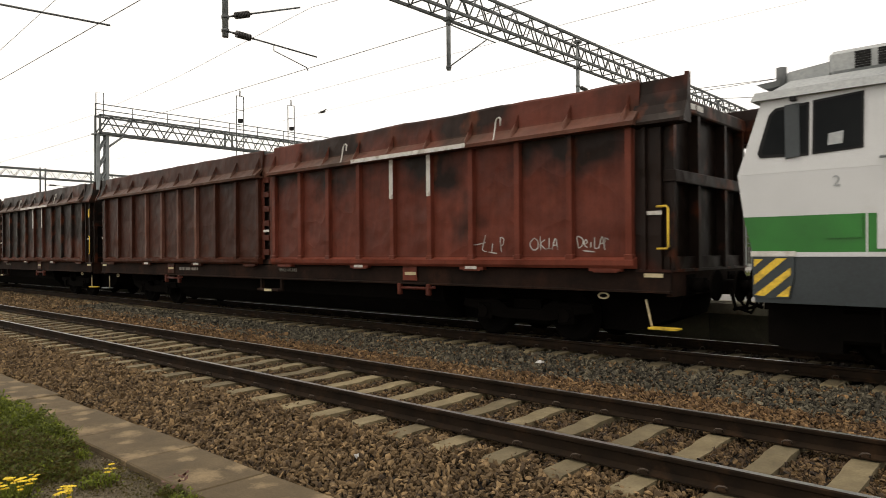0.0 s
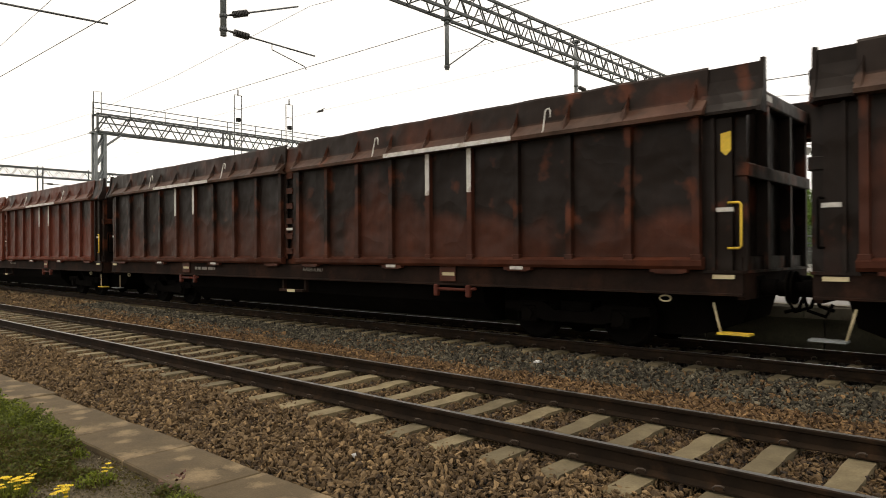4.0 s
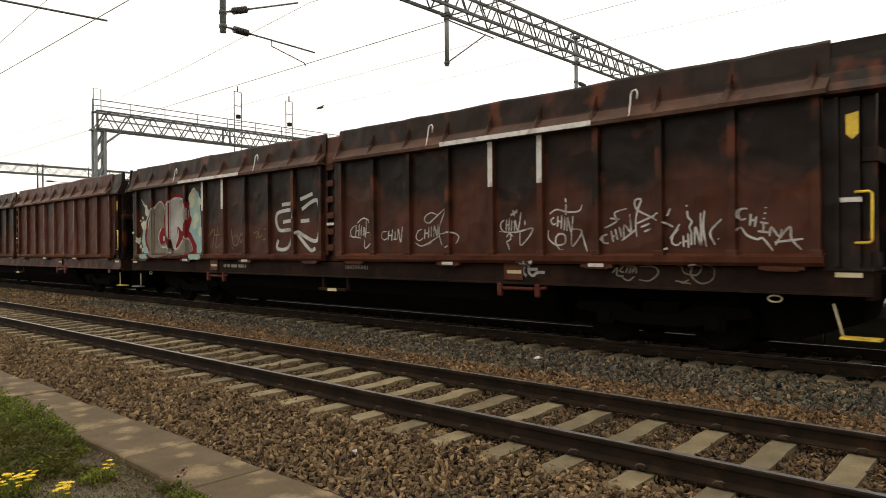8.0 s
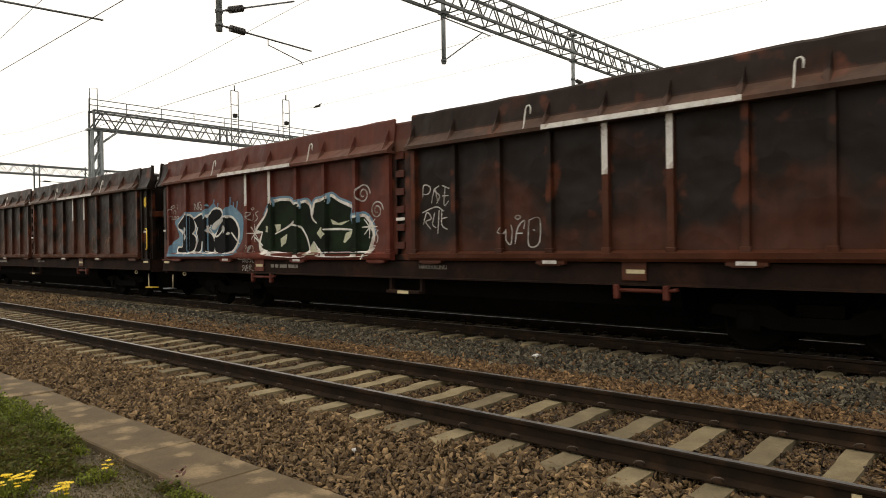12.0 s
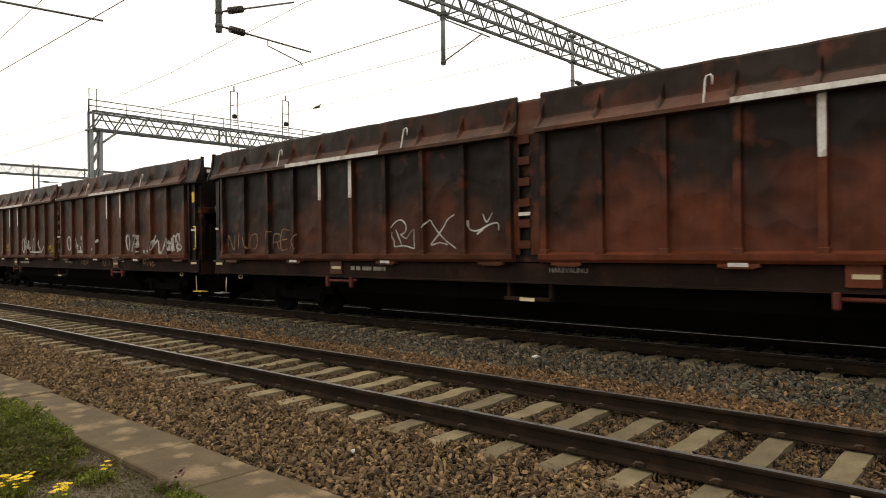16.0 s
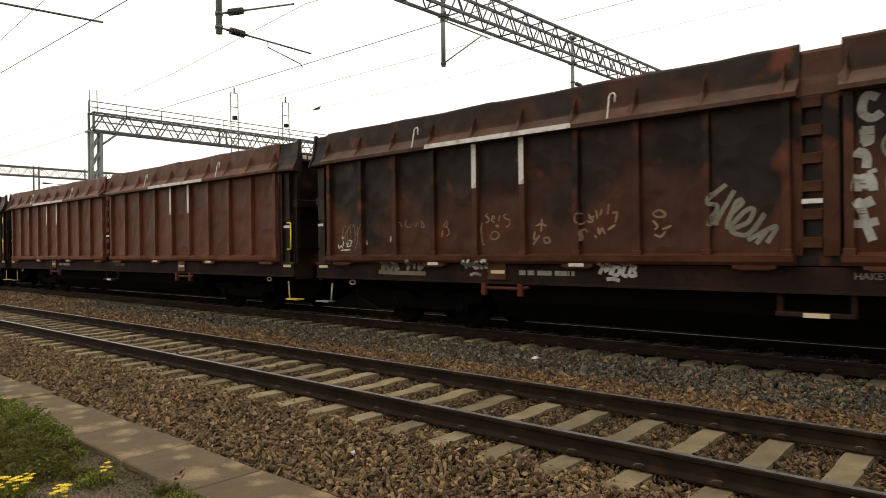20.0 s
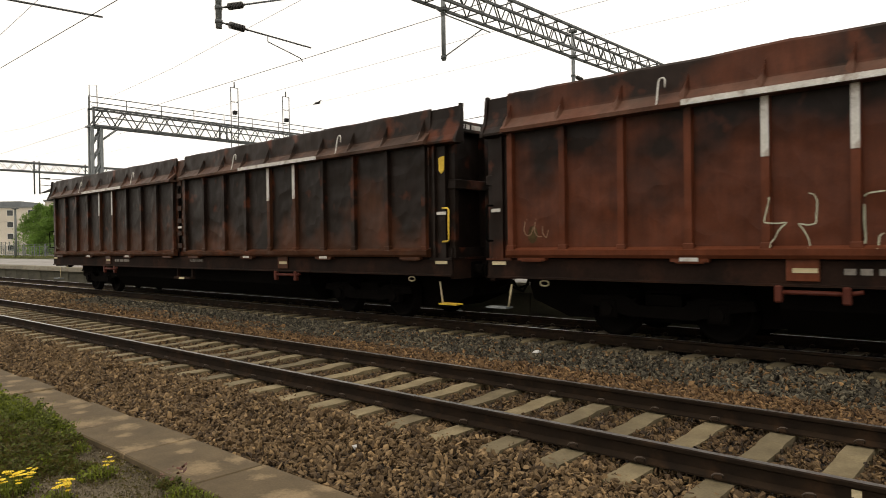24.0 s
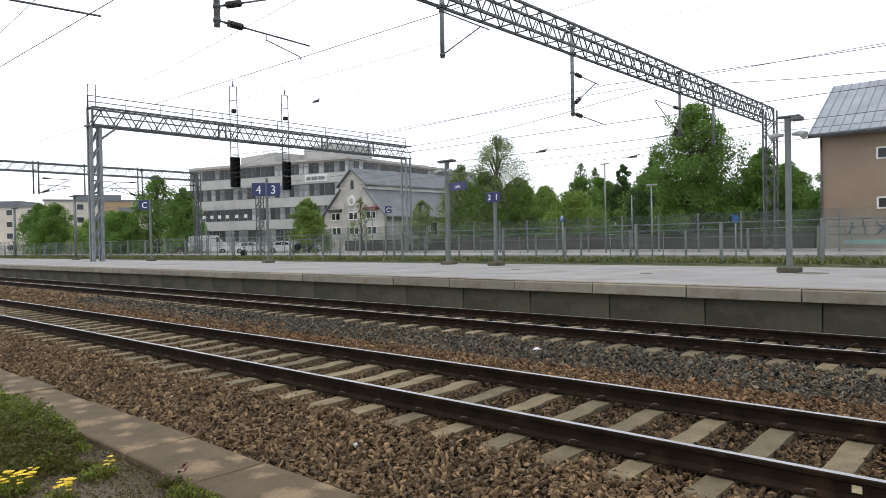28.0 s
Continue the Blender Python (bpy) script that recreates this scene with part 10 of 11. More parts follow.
    sprayed(W[12], "spray_white", 0.085, [[(-6.4, 2.08), (-6.48, 1.89), (-6.41, 1.63), (-6.29, 1.55), (-6.24, 1.8), (-6.3, 2.06), (-6.4, 2.08)], [(-6.13, 1.67), (-6.15, 2.01), (-6.01, 2.07), (-5.96, 1.92), (-6.05, 1.75), (-6.14, 1.73)], [(-6.03, 1.58), (-6.01, 1.51)], [(-5.78, 2.0), (-5.76, 1.66), (-5.7, 1.5)], [(-5.83, 1.74), (-5.72, 1.75)], [(-5.55, 1.83), (-5.54, 1.78)], [(-5.35, 1.74), (-5.32, 1.51)]], "broad white sprayed letters")
    sprayed(W[12], "spray_white", 0.085, [[(-5.11, 1.99), (-5.08, 1.96)], [(-5.09, 1.86), (-5.1, 1.5)], [(-4.97, 1.91), (-4.87, 1.5)], [(-4.72, 1.91), (-4.87, 1.65), (-4.71, 1.45)], [(-4.47, 1.53), (-4.35, 1.61), (-4.12, 1.87)], [(-5.48, 1.52), (-5.25, 1.53)]], "broad white sprayed letters")
    sprayed(W[12], "spray_white", 0.045, [[(-3.49, 1.7), (-3.49, 1.97), (-3.34, 1.67), (-3.32, 1.94)], [(-3.24, 1.69), (-3.25, 1.96), (-3.13, 1.95)], [(-3.26, 1.82), (-3.16, 1.83)], [(-2.97, 1.97), (-3.08, 1.95), (-3.08, 1.83), (-2.96, 1.77), (-3.02, 1.66), (-3.13, 1.65)], [(-2.91, 1.66), (-2.89, 1.65)], [(-2.84, 1.65), (-2.82, 1.64)], [(-3.49, 1.65), (-3.45, 1.55)], [(-3.54, 1.57), (-3.41, 1.61)]], "white sprayed tag")
    sprayed(W[12], "spray_white", 0.095, [[(-1.9, 1.5), (-1.91, 1.84), (-1.72, 1.52), (-1.67, 1.94)], [(-1.44, 1.59), (-1.45, 1.94), (-1.21, 1.94)], [(-1.47, 1.61), (-1.37, 1.63)], [(-0.83, 1.84), (-0.92, 1.93), (-1.05, 1.92), (-1.1, 1.8), (-0.95, 1.62), (-0.8, 1.51)], [(-1.21, 1.64), (-1.2, 1.52)], [(-0.74, 1.65), (-0.71, 1.64)], [(-0.65, 1.66), (-0.63, 1.65)]], "broad white sprayed letters")
    tag(W[12], "NINE", 0.45, 1.25, 1.55, 1.98), tag(W[12], "N S.", 1.6, 3.6, 1.50, 2.05, "spray_ghost", width=0.07), tag(W[12], "NFS", 5.6, 7.5, 1.50, 2.06, width=0.075), tag(W[12], "NINE", 8.0, 9.5, 1.55, 2.0)
    # thirteenth
    sprayed(W[13], "spray_white", 0.034, [[(-3.38, 2.0), (-3.26, 2.11), (-3.1, 2.15), (-2.97, 2.07), (-2.95, 1.95), (-3.02, 1.88), (-3.11, 1.86)], [(-3.24, 1.96), (-3.16, 1.81), (-3.07, 1.65)], [(-3.11, 1.86), (-2.95, 1.78), (-2.84, 1.88), (-2.73, 1.95), (-2.73, 1.8), (-2.71, 1.58)], [(-3.35, 1.92), (-3.35, 1.81), (-3.28, 1.73), (-3.27, 1.62), (-3.0, 1.63), (-2.71, 1.57)]], "white sprayed letter")
    sprayed(W[13], "spray_white", 0.034, [[(-2.43, 1.98), (-2.3, 2.12), (-2.18, 1.99), (-2.06, 1.86), (-1.87, 1.71), (-1.63, 1.57)], [(-1.67, 2.2), (-1.84, 2.12), (-1.91, 2.02), (-2.03, 1.88), (-2.16, 1.75), (-2.26, 1.64), (-2.04, 1.68), (-1.84, 1.64)]], "white sprayed letter")
    sprayed(W[13], "spray_white", 0.035, [[(-1.32, 2.08), (-1.29, 1.92), (-1.1, 1.89), (-0.84, 1.99), (-0.65, 2.01), (-0.63, 1.88)], [(-0.99, 2.19), (-0.9, 2.04), (-0.77, 2.21)], [(-1.13, 1.82), (-0.97, 1.92)]], "small white sprayed tag")
    tag(W[13], "NINO", -9.6, -8.2, 1.6, 2.0, "spray_ghost"), tag(W[13], "TREX", -7.9, -6.5, 1.6, 2.0, "spray_ghost")
    # fourteenth
    sprayed(W[14], "spray_pink", 0.07, [[(-9.85, 1.78), (-9.74, 1.9), (-9.59, 1.99), (-9.42, 2.02), (-9.31, 2.03)], [(-9.64, 1.94), (-9.61, 1.79), (-9.56, 1.61)], [(-9.55, 1.9), (-9.45, 1.92), (-9.4, 1.8), (-9.36, 1.63)], [(-9.42, 1.93), (-9.27, 1.98), (-9.26, 1.89), (-9.37, 1.79), (-9.22, 1.66)], [(-9.16, 1.95), (-9.17, 1.83), (-9.16, 1.68), (-9.05, 1.69)], [(-9.16, 1.95), (-9.0, 1.98)], [(-9.16, 1.82), (-9.04, 1.84)], [(-8.95, 2.0), (-8.95, 1.73)], [(-8.94, 1.99), (-8.83, 1.9), (-8.73, 1.7), (-8.69, 1.82), (-8.69, 2.04)], [(-8.59, 1.72), (-8.58, 1.71)], [(-8.49, 1.72), (-8.47, 1.72)]], "pale violet sprayed letters")
    sprayed(W[14], "spray_pink", 0.07, [[(-8.49, 1.97), (-8.45, 2.11), (-8.42, 2.22), (-8.38, 2.08), (-8.35, 1.94), (-8.29, 2.1), (-8.26, 2.21)], [(-8.28, 1.92), (-8.24, 2.05), (-8.21, 2.19), (-8.14, 2.16)], [(-8.23, 2.05), (-8.15, 2.05)], [(-8.0, 2.15), (-8.09, 2.13), (-8.12, 2.05), (-8.03, 1.99), (-8.01, 1.92), (-8.08, 1.86), (-8.15, 1.9)]], "pale violet sprayed letters")
    sprayed(W[14], "spray_yellow", 0.07, [[(-7.81, 1.79), (-7.77, 1.68), (-7.73, 1.58)], [(-7.81, 1.79), (-7.71, 1.68), (-7.61, 1.58), (-7.63, 1.7), (-7.66, 1.82)], [(-7.56, 1.8), (-7.56, 1.72)], [(-7.58, 1.55), (-7.59, 1.62), (-7.55, 1.67), (-7.51, 1.63)]], "yellow sprayed scribble")
    sprayed(W[14], "spray_yellow", 0.04, [[(-6.44, 1.9), (-6.19, 1.79), (-6.03, 1.99), (-5.89, 1.76)], [(-6.45, 1.66), (-5.84, 1.71)], [(-6.34, 1.76), (-6.24, 1.94)]], "yellow sprayed scribble")
    sprayed(W[14], "spray_yellow", 0.04, [[(-1.25, 1.86), (-1.22, 1.68), (-1.08, 1.77), (-1.21, 1.79)], [(-1.08, 1.68), (-1.04, 1.83), (-0.94, 1.81), (-1.05, 1.75), (-0.91, 1.68)], [(-0.78, 1.81), (-0.85, 1.7), (-0.72, 1.68), (-0.65, 1.8), (-0.78, 1.85)], [(-0.64, 1.99), (-0.58, 1.82), (-0.49, 1.55)], [(-0.62, 1.76), (-0.49, 1.82)], [(-1.05, 1.56), (-0.65, 1.63)]], "yellow sprayed scribble")
    sprayed(W[14], "spray_white", 0.07, [[(-4.17, 2.15), (-4.31, 1.91), (-4.18, 1.62), (-4.03, 1.59), (-4.0, 1.9), (-4.13, 2.15)], [(-3.92, 1.67), (-3.96, 2.09), (-3.83, 2.2), (-3.73, 2.09), (-3.79, 1.85), (-3.92, 1.83)], [(-3.8, 1.62), (-3.79, 1.58)], [(-3.45, 2.08), (-3.38, 1.71), (-3.22, 1.8)], [(-3.02, 1.82), (-2.98, 1.61)], [(-2.86, 1.88), (-2.71, 1.59)]], "broad white sprayed letters")
    sprayed(W[14], "spray_white", 0.07, [[(-2.7, 2.11), (-2.59, 1.61)], [(-2.32, 2.05), (-2.32, 1.83), (-2.14, 1.69), (-2.18, 1.56)], [(-2.03, 1.56), (-1.49, 1.99)], [(-3.34, 1.59), (-2.03, 1.57)], [(-2.93, 2.11), (-2.88, 2.08)]], "broad white sprayed letters")
    sprayed(W[14], "spray_white", 0.085, [[(0.82, 2.11), (0.74, 1.94), (0.87, 1.68), (1.06, 1.68), (1.09, 1.93), (0.99, 2.11), (0.82, 2.11)], [(1.24, 1.58), (1.22, 2.0), (1.31, 2.15)], [(1.56, 2.07), (1.66, 1.82), (1.73, 1.67)], [(1.55, 1.76), (1.81, 1.81)], [(2.02, 1.78), (2.05, 1.65)], [(2.15, 1.9), (2.26, 1.59)], [(2.37, 2.1), (2.34, 1.97)]], "broad white sprayed letters")
    sprayed(W[14], "spray_white", 0.085, [[(2.09, 2.13), (2.04, 2.08), (2.09, 2.02), (2.15, 2.07), (2.09, 2.13)], [(1.73, 1.58), (2.31, 1.58)], [(3.02, 1.71), (3.05, 1.62)], [(3.23, 1.66), (3.34, 1.77), (3.38, 1.91)], [(3.56, 1.99), (3.6, 1.89)]], "broad white sprayed letters")
    sprayed(W[14], "spray_ghost", 0.03, [[(1.91, 1.08), (2.02, 1.31)], [(1.84, 1.29), (2.11, 1.31)], [(2.09, 1.12), (2.09, 1.29), (2.19, 1.28), (2.11, 1.2), (2.2, 1.12)], [(2.35, 1.29), (2.25, 1.28), (2.26, 1.13), (2.37, 1.13)], [(2.26, 1.21), (2.34, 1.22)], [(2.41, 1.13), (2.48, 1.31), (2.53, 1.14), (2.61, 1.32)]], "faded violet tag on the sill")
    sprayed(W[14], "spray_ghost", 0.03, [[(3.87, 1.06), (3.85, 1.3), (3.99, 1.08), (4.11, 1.32)], [(4.1, 1.07), (4.14, 1.3), (4.31, 1.31)], [(4.44, 1.3), (4.3, 1.27), (4.42, 1.2), (4.34, 1.09), (4.26, 1.14)]], "faded violet tag on the sill")
    sprayed(W[14], "spray_white", 0.04, [[(5.01, 1.25), (5.04, 1.37), (5.1, 1.25), (5.19, 1.38)], [(5.2, 1.25), (5.24, 1.37), (5.36, 1.37)], [(5.24, 1.31), (5.33, 1.32)], [(5.56, 1.37), (5.43, 1.37), (5.41, 1.32), (5.52, 1.29), (5.5, 1.25), (5.35, 1.25)]], "white tag on the hatch plate")
    sprayed(W[14], "spray_white", 0.08, [[(5.87, 2.08), (5.81, 1.92), (5.92, 1.66), (6.03, 1.64), (6.07, 1.84), (6.02, 2.06), (5.87, 2.08)], [(6.29, 2.07), (6.42, 2.06), (6.43, 1.96), (6.31, 1.77), (6.23, 1.57)], [(6.65, 2.05), (6.73, 2.05), (6.68, 1.92), (6.74, 1.73), (6.64, 1.7)], [(6.73, 1.58), (6.73, 1.54)], [(7.44, 2.04), (7.58, 2.05)], [(7.49, 2.11), (7.52, 1.96), (7.56, 1.67)]], "broad white sprayed letters")
    sprayed(W[14], "spray_white", 0.08, [[(7.7, 1.6), (7.76, 1.83), (7.89, 2.06)], [(7.76, 1.77), (8.01, 1.91)], [(8.06, 1.89), (8.09, 1.6), (8.1, 1.54)], [(8.09, 1.54), (8.27, 1.55), (8.54, 1.89)], [(7.04, 1.56), (7.14, 1.56)], [(7.28, 1.56), (7.36, 1.57)]], "broad white sprayed letters")
    sprayed(W[14], "spray_white", 0.065, [[(8.82, 1.58), (8.73, 1.94), (8.95, 1.57), (8.88, 1.96)], [(9.05, 1.57), (8.97, 1.97), (9.1, 2.0), (9.14, 1.82)], [(8.99, 1.71), (9.04, 1.72)], [(9.36, 2.08), (9.37, 1.86), (9.29, 2.06), (9.18, 2.01), (9.17, 1.9), (9.29, 1.79), (9.45, 1.73), (9.47, 1.64), (9.36, 1.61), (9.19, 1.68), (9.25, 1.77), (9.28, 1.53)]], "white sprayed letters")
    sprayed(W[14], "spray_ghost", 0.04, [[(6.94, 1.15), (6.92, 1.29), (7.04, 1.16), (7.08, 1.33)], [(7.19, 1.26), (7.21, 1.14)], [(7.22, 1.32), (7.19, 1.3)], [(7.31, 1.15), (7.34, 1.33), (7.42, 1.14), (7.47, 1.34)], [(7.7, 1.35), (7.57, 1.31), (7.54, 1.11), (7.74, 1.17)], [(7.56, 1.22), (7.65, 1.24)]], "faded tag on the sill")
    # fifteenth: big silver lettering on dark and olive
    fill(W[15], [(-9.75, 1.02), (-9.75, 1.28), (-8.6, 1.27), (-7.4, 1.28), (-6.0, 1.26), (-5.5, 1.15), (-5.8, 1.02)], "spray_dirty", 0.004, 0.03, label="olive overspray on the sill")
    fill(W[15], [(-4.85, 1.40), (-4.7, 2.0), (-4.5, 2.15), (-4.0, 2.12), (-3.5, 2.2), (-3.3, 1.9), (-3.5, 1.45)], "spray_dirty", 0.003, label="olive overspray beside the letters")
    g = Geo()
    for q in ([(-5.6, 2.55), (-5.3, 2.3), (-4.9, 2.22), (-4.4, 2.28), (-4.2, 2.1), (-4.3, 1.8), (-4.2, 1.5)], [(-9.75, 1.35), (-9.2, 1.30), (-8.6, 1.36)]):
        ribbon(g, q, 0.06, 0.005, True)
    part("graffiti_outline", g, M["spray_dirty"], W[15], "thin olive-yellow overspray")
    fill(W[15], [(-9.75, 1.75), (-9.7, 2.35), (-9.0, 2.5), (-8.5, 2.42), (-7.8, 2.5), (-7.3, 2.56), (-6.5, 2.44), (-6.1, 2.52), (-5.6, 2.5), (-5.4, 2.15), (-4.85, 2.2), (-4.68, 1.6), (-5.2, 1.40), (-9.3, 1.40)], "spray_black", 0.006, label="soft black sprayed backing")
    fill(W[15], [(-9.73, 2.23), (-9.14, 2.41), (-8.95, 1.82), (-8.87, 1.9), (-8.5, 1.99), (-8.38, 1.54), (-9.18, 1.3), (-9.54, 1.45)], "spray_chrome", 0.009, label="silver sprayed letter", name="graffiti_letter", sharp=True)
    fill(W[15], [(-8.41, 2.36), (-7.6, 2.41), (-7.58, 2.23), (-7.33, 2.06), (-7.18, 1.9), (-7.26, 1.73), (-7.71, 1.43), (-7.91, 1.44), (-7.91, 1.49), (-7.82, 1.49), (-7.81, 1.94), (-8.0, 1.95), (-7.96, 1.81), (-8.12, 1.59), (-8.29, 1.55), (-8.42, 1.92), (-8.31, 2.19), (-8.4, 2.24)], "spray_chrome", 0.009, label="silver sprayed letter", name="graffiti_letter", sharp=True)
    fill(W[15], [(-7.31, 2.45), (-6.77, 2.29), (-6.13, 2.02), (-6.13, 1.79), (-6.4, 1.68), (-7.15, 1.32), (-7.18, 1.49), (-7.12, 1.54), (-7.17, 1.88), (-7.3, 2.32)], "spray_chrome", 0.009, label="silver sprayed letter", name="graffiti_letter", sharp=True)
    fill(W[15], [(-6.22, 2.37), (-5.73, 2.4), (-5.68, 2.04), (-5.6, 1.86), (-4.98, 2.07), (-4.84, 1.58), (-5.91, 1.3), (-6.02, 1.47), (-6.04, 1.71), (-6.06, 1.97), (-6.02, 2.09), (-6.14, 2.16)], "spray_chrome", 0.009, label="silver sprayed letter", name="graffiti_letter", sharp=True)
    fill(W[15], [(-8.02, 2.16), (-7.86, 2.15), (-7.83, 2.01), (-8.04, 2.0)], "spray_black", 0.012, sharp=True)
    fill(W[15], [(-7.0, 2.14), (-6.53, 1.95), (-6.91, 1.68), (-6.95, 1.96)], "spray_black", 0.012, sharp=True)
    sprayed(W[15], "spray_white", 0.035, [[(-4.45, 2.06), (-4.42, 1.97), (-4.35, 2.0)], [(-4.32, 1.98), (-4.27, 2.09), (-4.26, 1.96)], [(-4.21, 1.96), (-4.19, 2.1), (-4.13, 2.05), (-4.21, 1.96)], [(-4.1, 2.12), (-4.07, 1.99), (-3.98, 2.01), (-3.82, 1.83)], [(-4.32, 1.79), (-4.31, 1.63), (-4.28, 1.61)], [(-4.26, 1.58), (-4.21, 1.79), (-4.18, 1.59)], [(-4.13, 1.82), (-4.15, 1.59), (-3.98, 1.73), (-4.12, 1.84)], [(-3.85, 1.9), (-3.8, 1.54), (-3.98, 1.56)]], "white sprayed tag")
    # sixteenth
    for k, (a, b, c, d) in enumerate(((0.70, 1.30, 3.0, 3.4), (0.70, 1.30, 2.55, 2.95), (0.70, 1.30, 2.1, 2.5), (0.75, 1.25, 1.6, 2.05))):
        scribble(W[16], a, b, c, d, "spray_olive", 180 + k, 3, 0.05)
    scribble(W[16], -9.39, -8.78, 1.56, 2.2, "spray_ghost", 185, 5, 0.035)
    fill(W[16], [(2.67, 2.37), (2.91, 2.39), (3.09, 2.2), (3.43, 2.03), (3.45, 1.85), (3.13, 1.63), (2.78, 1.76), (2.63, 2.02)], "spray_olive", 0.005, label="faded grey sprayed patch")
    sprayed(W[16], "spray_olive", 0.075, [[(7.08, 2.14), (6.9, 2.1), (6.87, 1.93), (7.03, 1.76), (7.24, 1.75), (7.41, 1.92), (7.46, 2.08)], [(7.64, 2.13), (7.64, 1.84), (7.49, 1.68)], [(7.46, 2.03), (7.75, 2.03)], [(7.85, 1.98), (7.88, 1.95)], [(8.1, 1.91), (8.38, 1.85), (8.46, 2.1), (8.27, 2.24), (8.03, 2.19)], [(8.26, 1.88), (8.22, 1.73), (8.33, 1.57)], [(8.83, 2.24), (8.65, 2.15), (8.6, 1.9), (8.79, 1.77)], [(8.91, 2.19), (8.9, 1.84)], [(8.94, 1.79), (9.23, 1.96), (9.58, 1.97), (9.44, 2.07)]], "broad faded grey-tan letters")
    sprayed(W[16], "spray_olive", 0.04, [[(3.89, 1.93), (3.83, 1.78), (4.05, 1.72)], [(4.0, 1.99), (4.22, 2.02), (4.16, 1.78), (4.38, 1.83)], [(4.27, 1.99), (4.49, 1.95), (4.43, 1.71)], [(3.88, 1.69), (4.48, 1.67)], [(4.0, 2.08), (4.11, 2.11)]], "faded white tag")
    sprayed(W[16], "spray_olive", 0.04, [[(4.91, 1.97), (5.11, 2.17), (5.06, 1.91)], [(5.27, 2.2), (5.16, 1.97), (5.41, 2.08), (5.36, 1.88)], [(4.85, 1.74), (5.11, 1.85), (5.16, 1.68), (4.9, 1.71)], [(5.26, 1.76), (5.51, 1.87)]], "faded white tag")
    sprayed(W[16], "spray_olive", 0.065, [[(-1.15, 2.44), (-1.35, 2.28), (-1.37, 2.18), (-1.27, 2.14), (-1.37, 1.87)], [(-1.04, 2.35), (-1.27, 1.96), (-1.29, 1.87)], [(-1.14, 1.9), (-1.08, 2.03), (-0.93, 2.18), (-1.01, 2.2), (-1.14, 1.84), (-0.9, 2.06), (-0.79, 2.08), (-0.86, 1.91), (-1.09, 1.8), (-0.87, 1.74), (-0.65, 2.01), (-0.79, 1.79)], [(-0.87, 1.66), (-0.51, 1.84), (-0.62, 1.62)], [(-0.76, 1.61), (-0.62, 1.79)]], "broad faded white scribble")
    sprayed(W[16], "spray_ghost", 0.03, [[(-7.59, 2.14), (-7.53, 2.04)], [(-7.41, 2.17), (-7.44, 2.06), (-7.31, 2.02), (-7.27, 2.11)], [(-7.2, 2.12), (-7.15, 2.03), (-7.1, 2.12)], [(-7.02, 2.15), (-6.95, 2.1), (-6.92, 2.02), (-7.0, 2.02), (-6.97, 2.12)]], "thin faded tag")
    sprayed(W[16], "spray_ghost", 0.03, [[(-6.36, 2.09), (-6.4, 2.02), (-6.34, 1.99), (-6.31, 2.08), (-6.36, 2.13)], [(-6.31, 1.99), (-6.27, 1.88), (-6.34, 1.83)], [(-6.43, 1.95), (-6.46, 1.81)]], "thin faded tag")
    sprayed(W[16], "spray_ghost", 0.03, [[(-5.34, 2.21), (-5.4, 2.18), (-5.32, 2.13), (-5.34, 2.06), (-5.4, 2.06)], [(-5.25, 2.12), (-5.19, 2.12), (-5.23, 2.17), (-5.27, 2.09), (-5.19, 2.05)], [(-5.08, 2.18), (-5.1, 2.07)], [(-4.94, 2.18), (-5.0, 2.16), (-4.94, 2.1), (-4.86, 2.08), (-4.88, 1.98), (-4.96, 1.96)], [(-5.19, 1.99), (-5.09, 1.98)], [(-5.14, 2.02), (-5.13, 1.95)]], "thin faded tag")
    sprayed(W[16], "spray_ghost", 0.03, [[(-5.47, 2.06), (-5.49, 1.93), (-5.46, 1.67), (-5.41, 1.66)], [(-5.26, 1.87), (-5.28, 1.77), (-5.17, 1.75), (-5.09, 1.82), (-5.17, 1.89), (-5.26, 1.87)]], "thin faded tag")
    sprayed(W[16], "spray_white", 0.035, [[(-9.53, 1.71), (-9.5, 1.62), (-9.43, 1.68), (-9.37, 1.62)], [(-9.34, 1.77), (-9.37, 1.68)], [(-9.27, 1.72), (-9.18, 1.74), (-9.24, 1.66), (-9.09, 1.68)], [(-9.44, 1.58), (-9.12, 1.59)], [(-9.18, 1.8), (-9.07, 1.77), (-9.12, 1.7)], [(-9.41, 1.87), (-9.34, 1.85), (-9.4, 1.83)]], "white sprayed tag")
    sprayed(W[16], "spray_white", 0.035, [[(-7.85, 1.86), (-7.87, 1.74)], [(-8.59, 1.79), (-8.57, 1.69)]], "white sprayed tag")
    sprayed(W[16], "spray_white", 0.055, [[(-5.91, 1.22), (-5.82, 1.37), (-5.82, 1.26), (-5.69, 1.38), (-5.74, 1.24)], [(-5.61, 1.33), (-5.7, 1.24), (-5.63, 1.23), (-5.54, 1.32), (-5.61, 1.33)], [(-5.49, 1.37), (-5.56, 1.25), (-5.5, 1.23)], [(-5.39, 1.37), (-5.46, 1.25), (-5.35, 1.26), (-5.35, 1.32), (-5.3, 1.37), (-5.39, 1.37)], [(-5.35, 1.26), (-5.37, 1.16)]], "white tag on the sill")
    sprayed(W[16], "spray_white", 0.055, [[(-5.81, 1.1), (-5.68, 1.13), (-5.54, 1.1)]], "white tag on the sill")
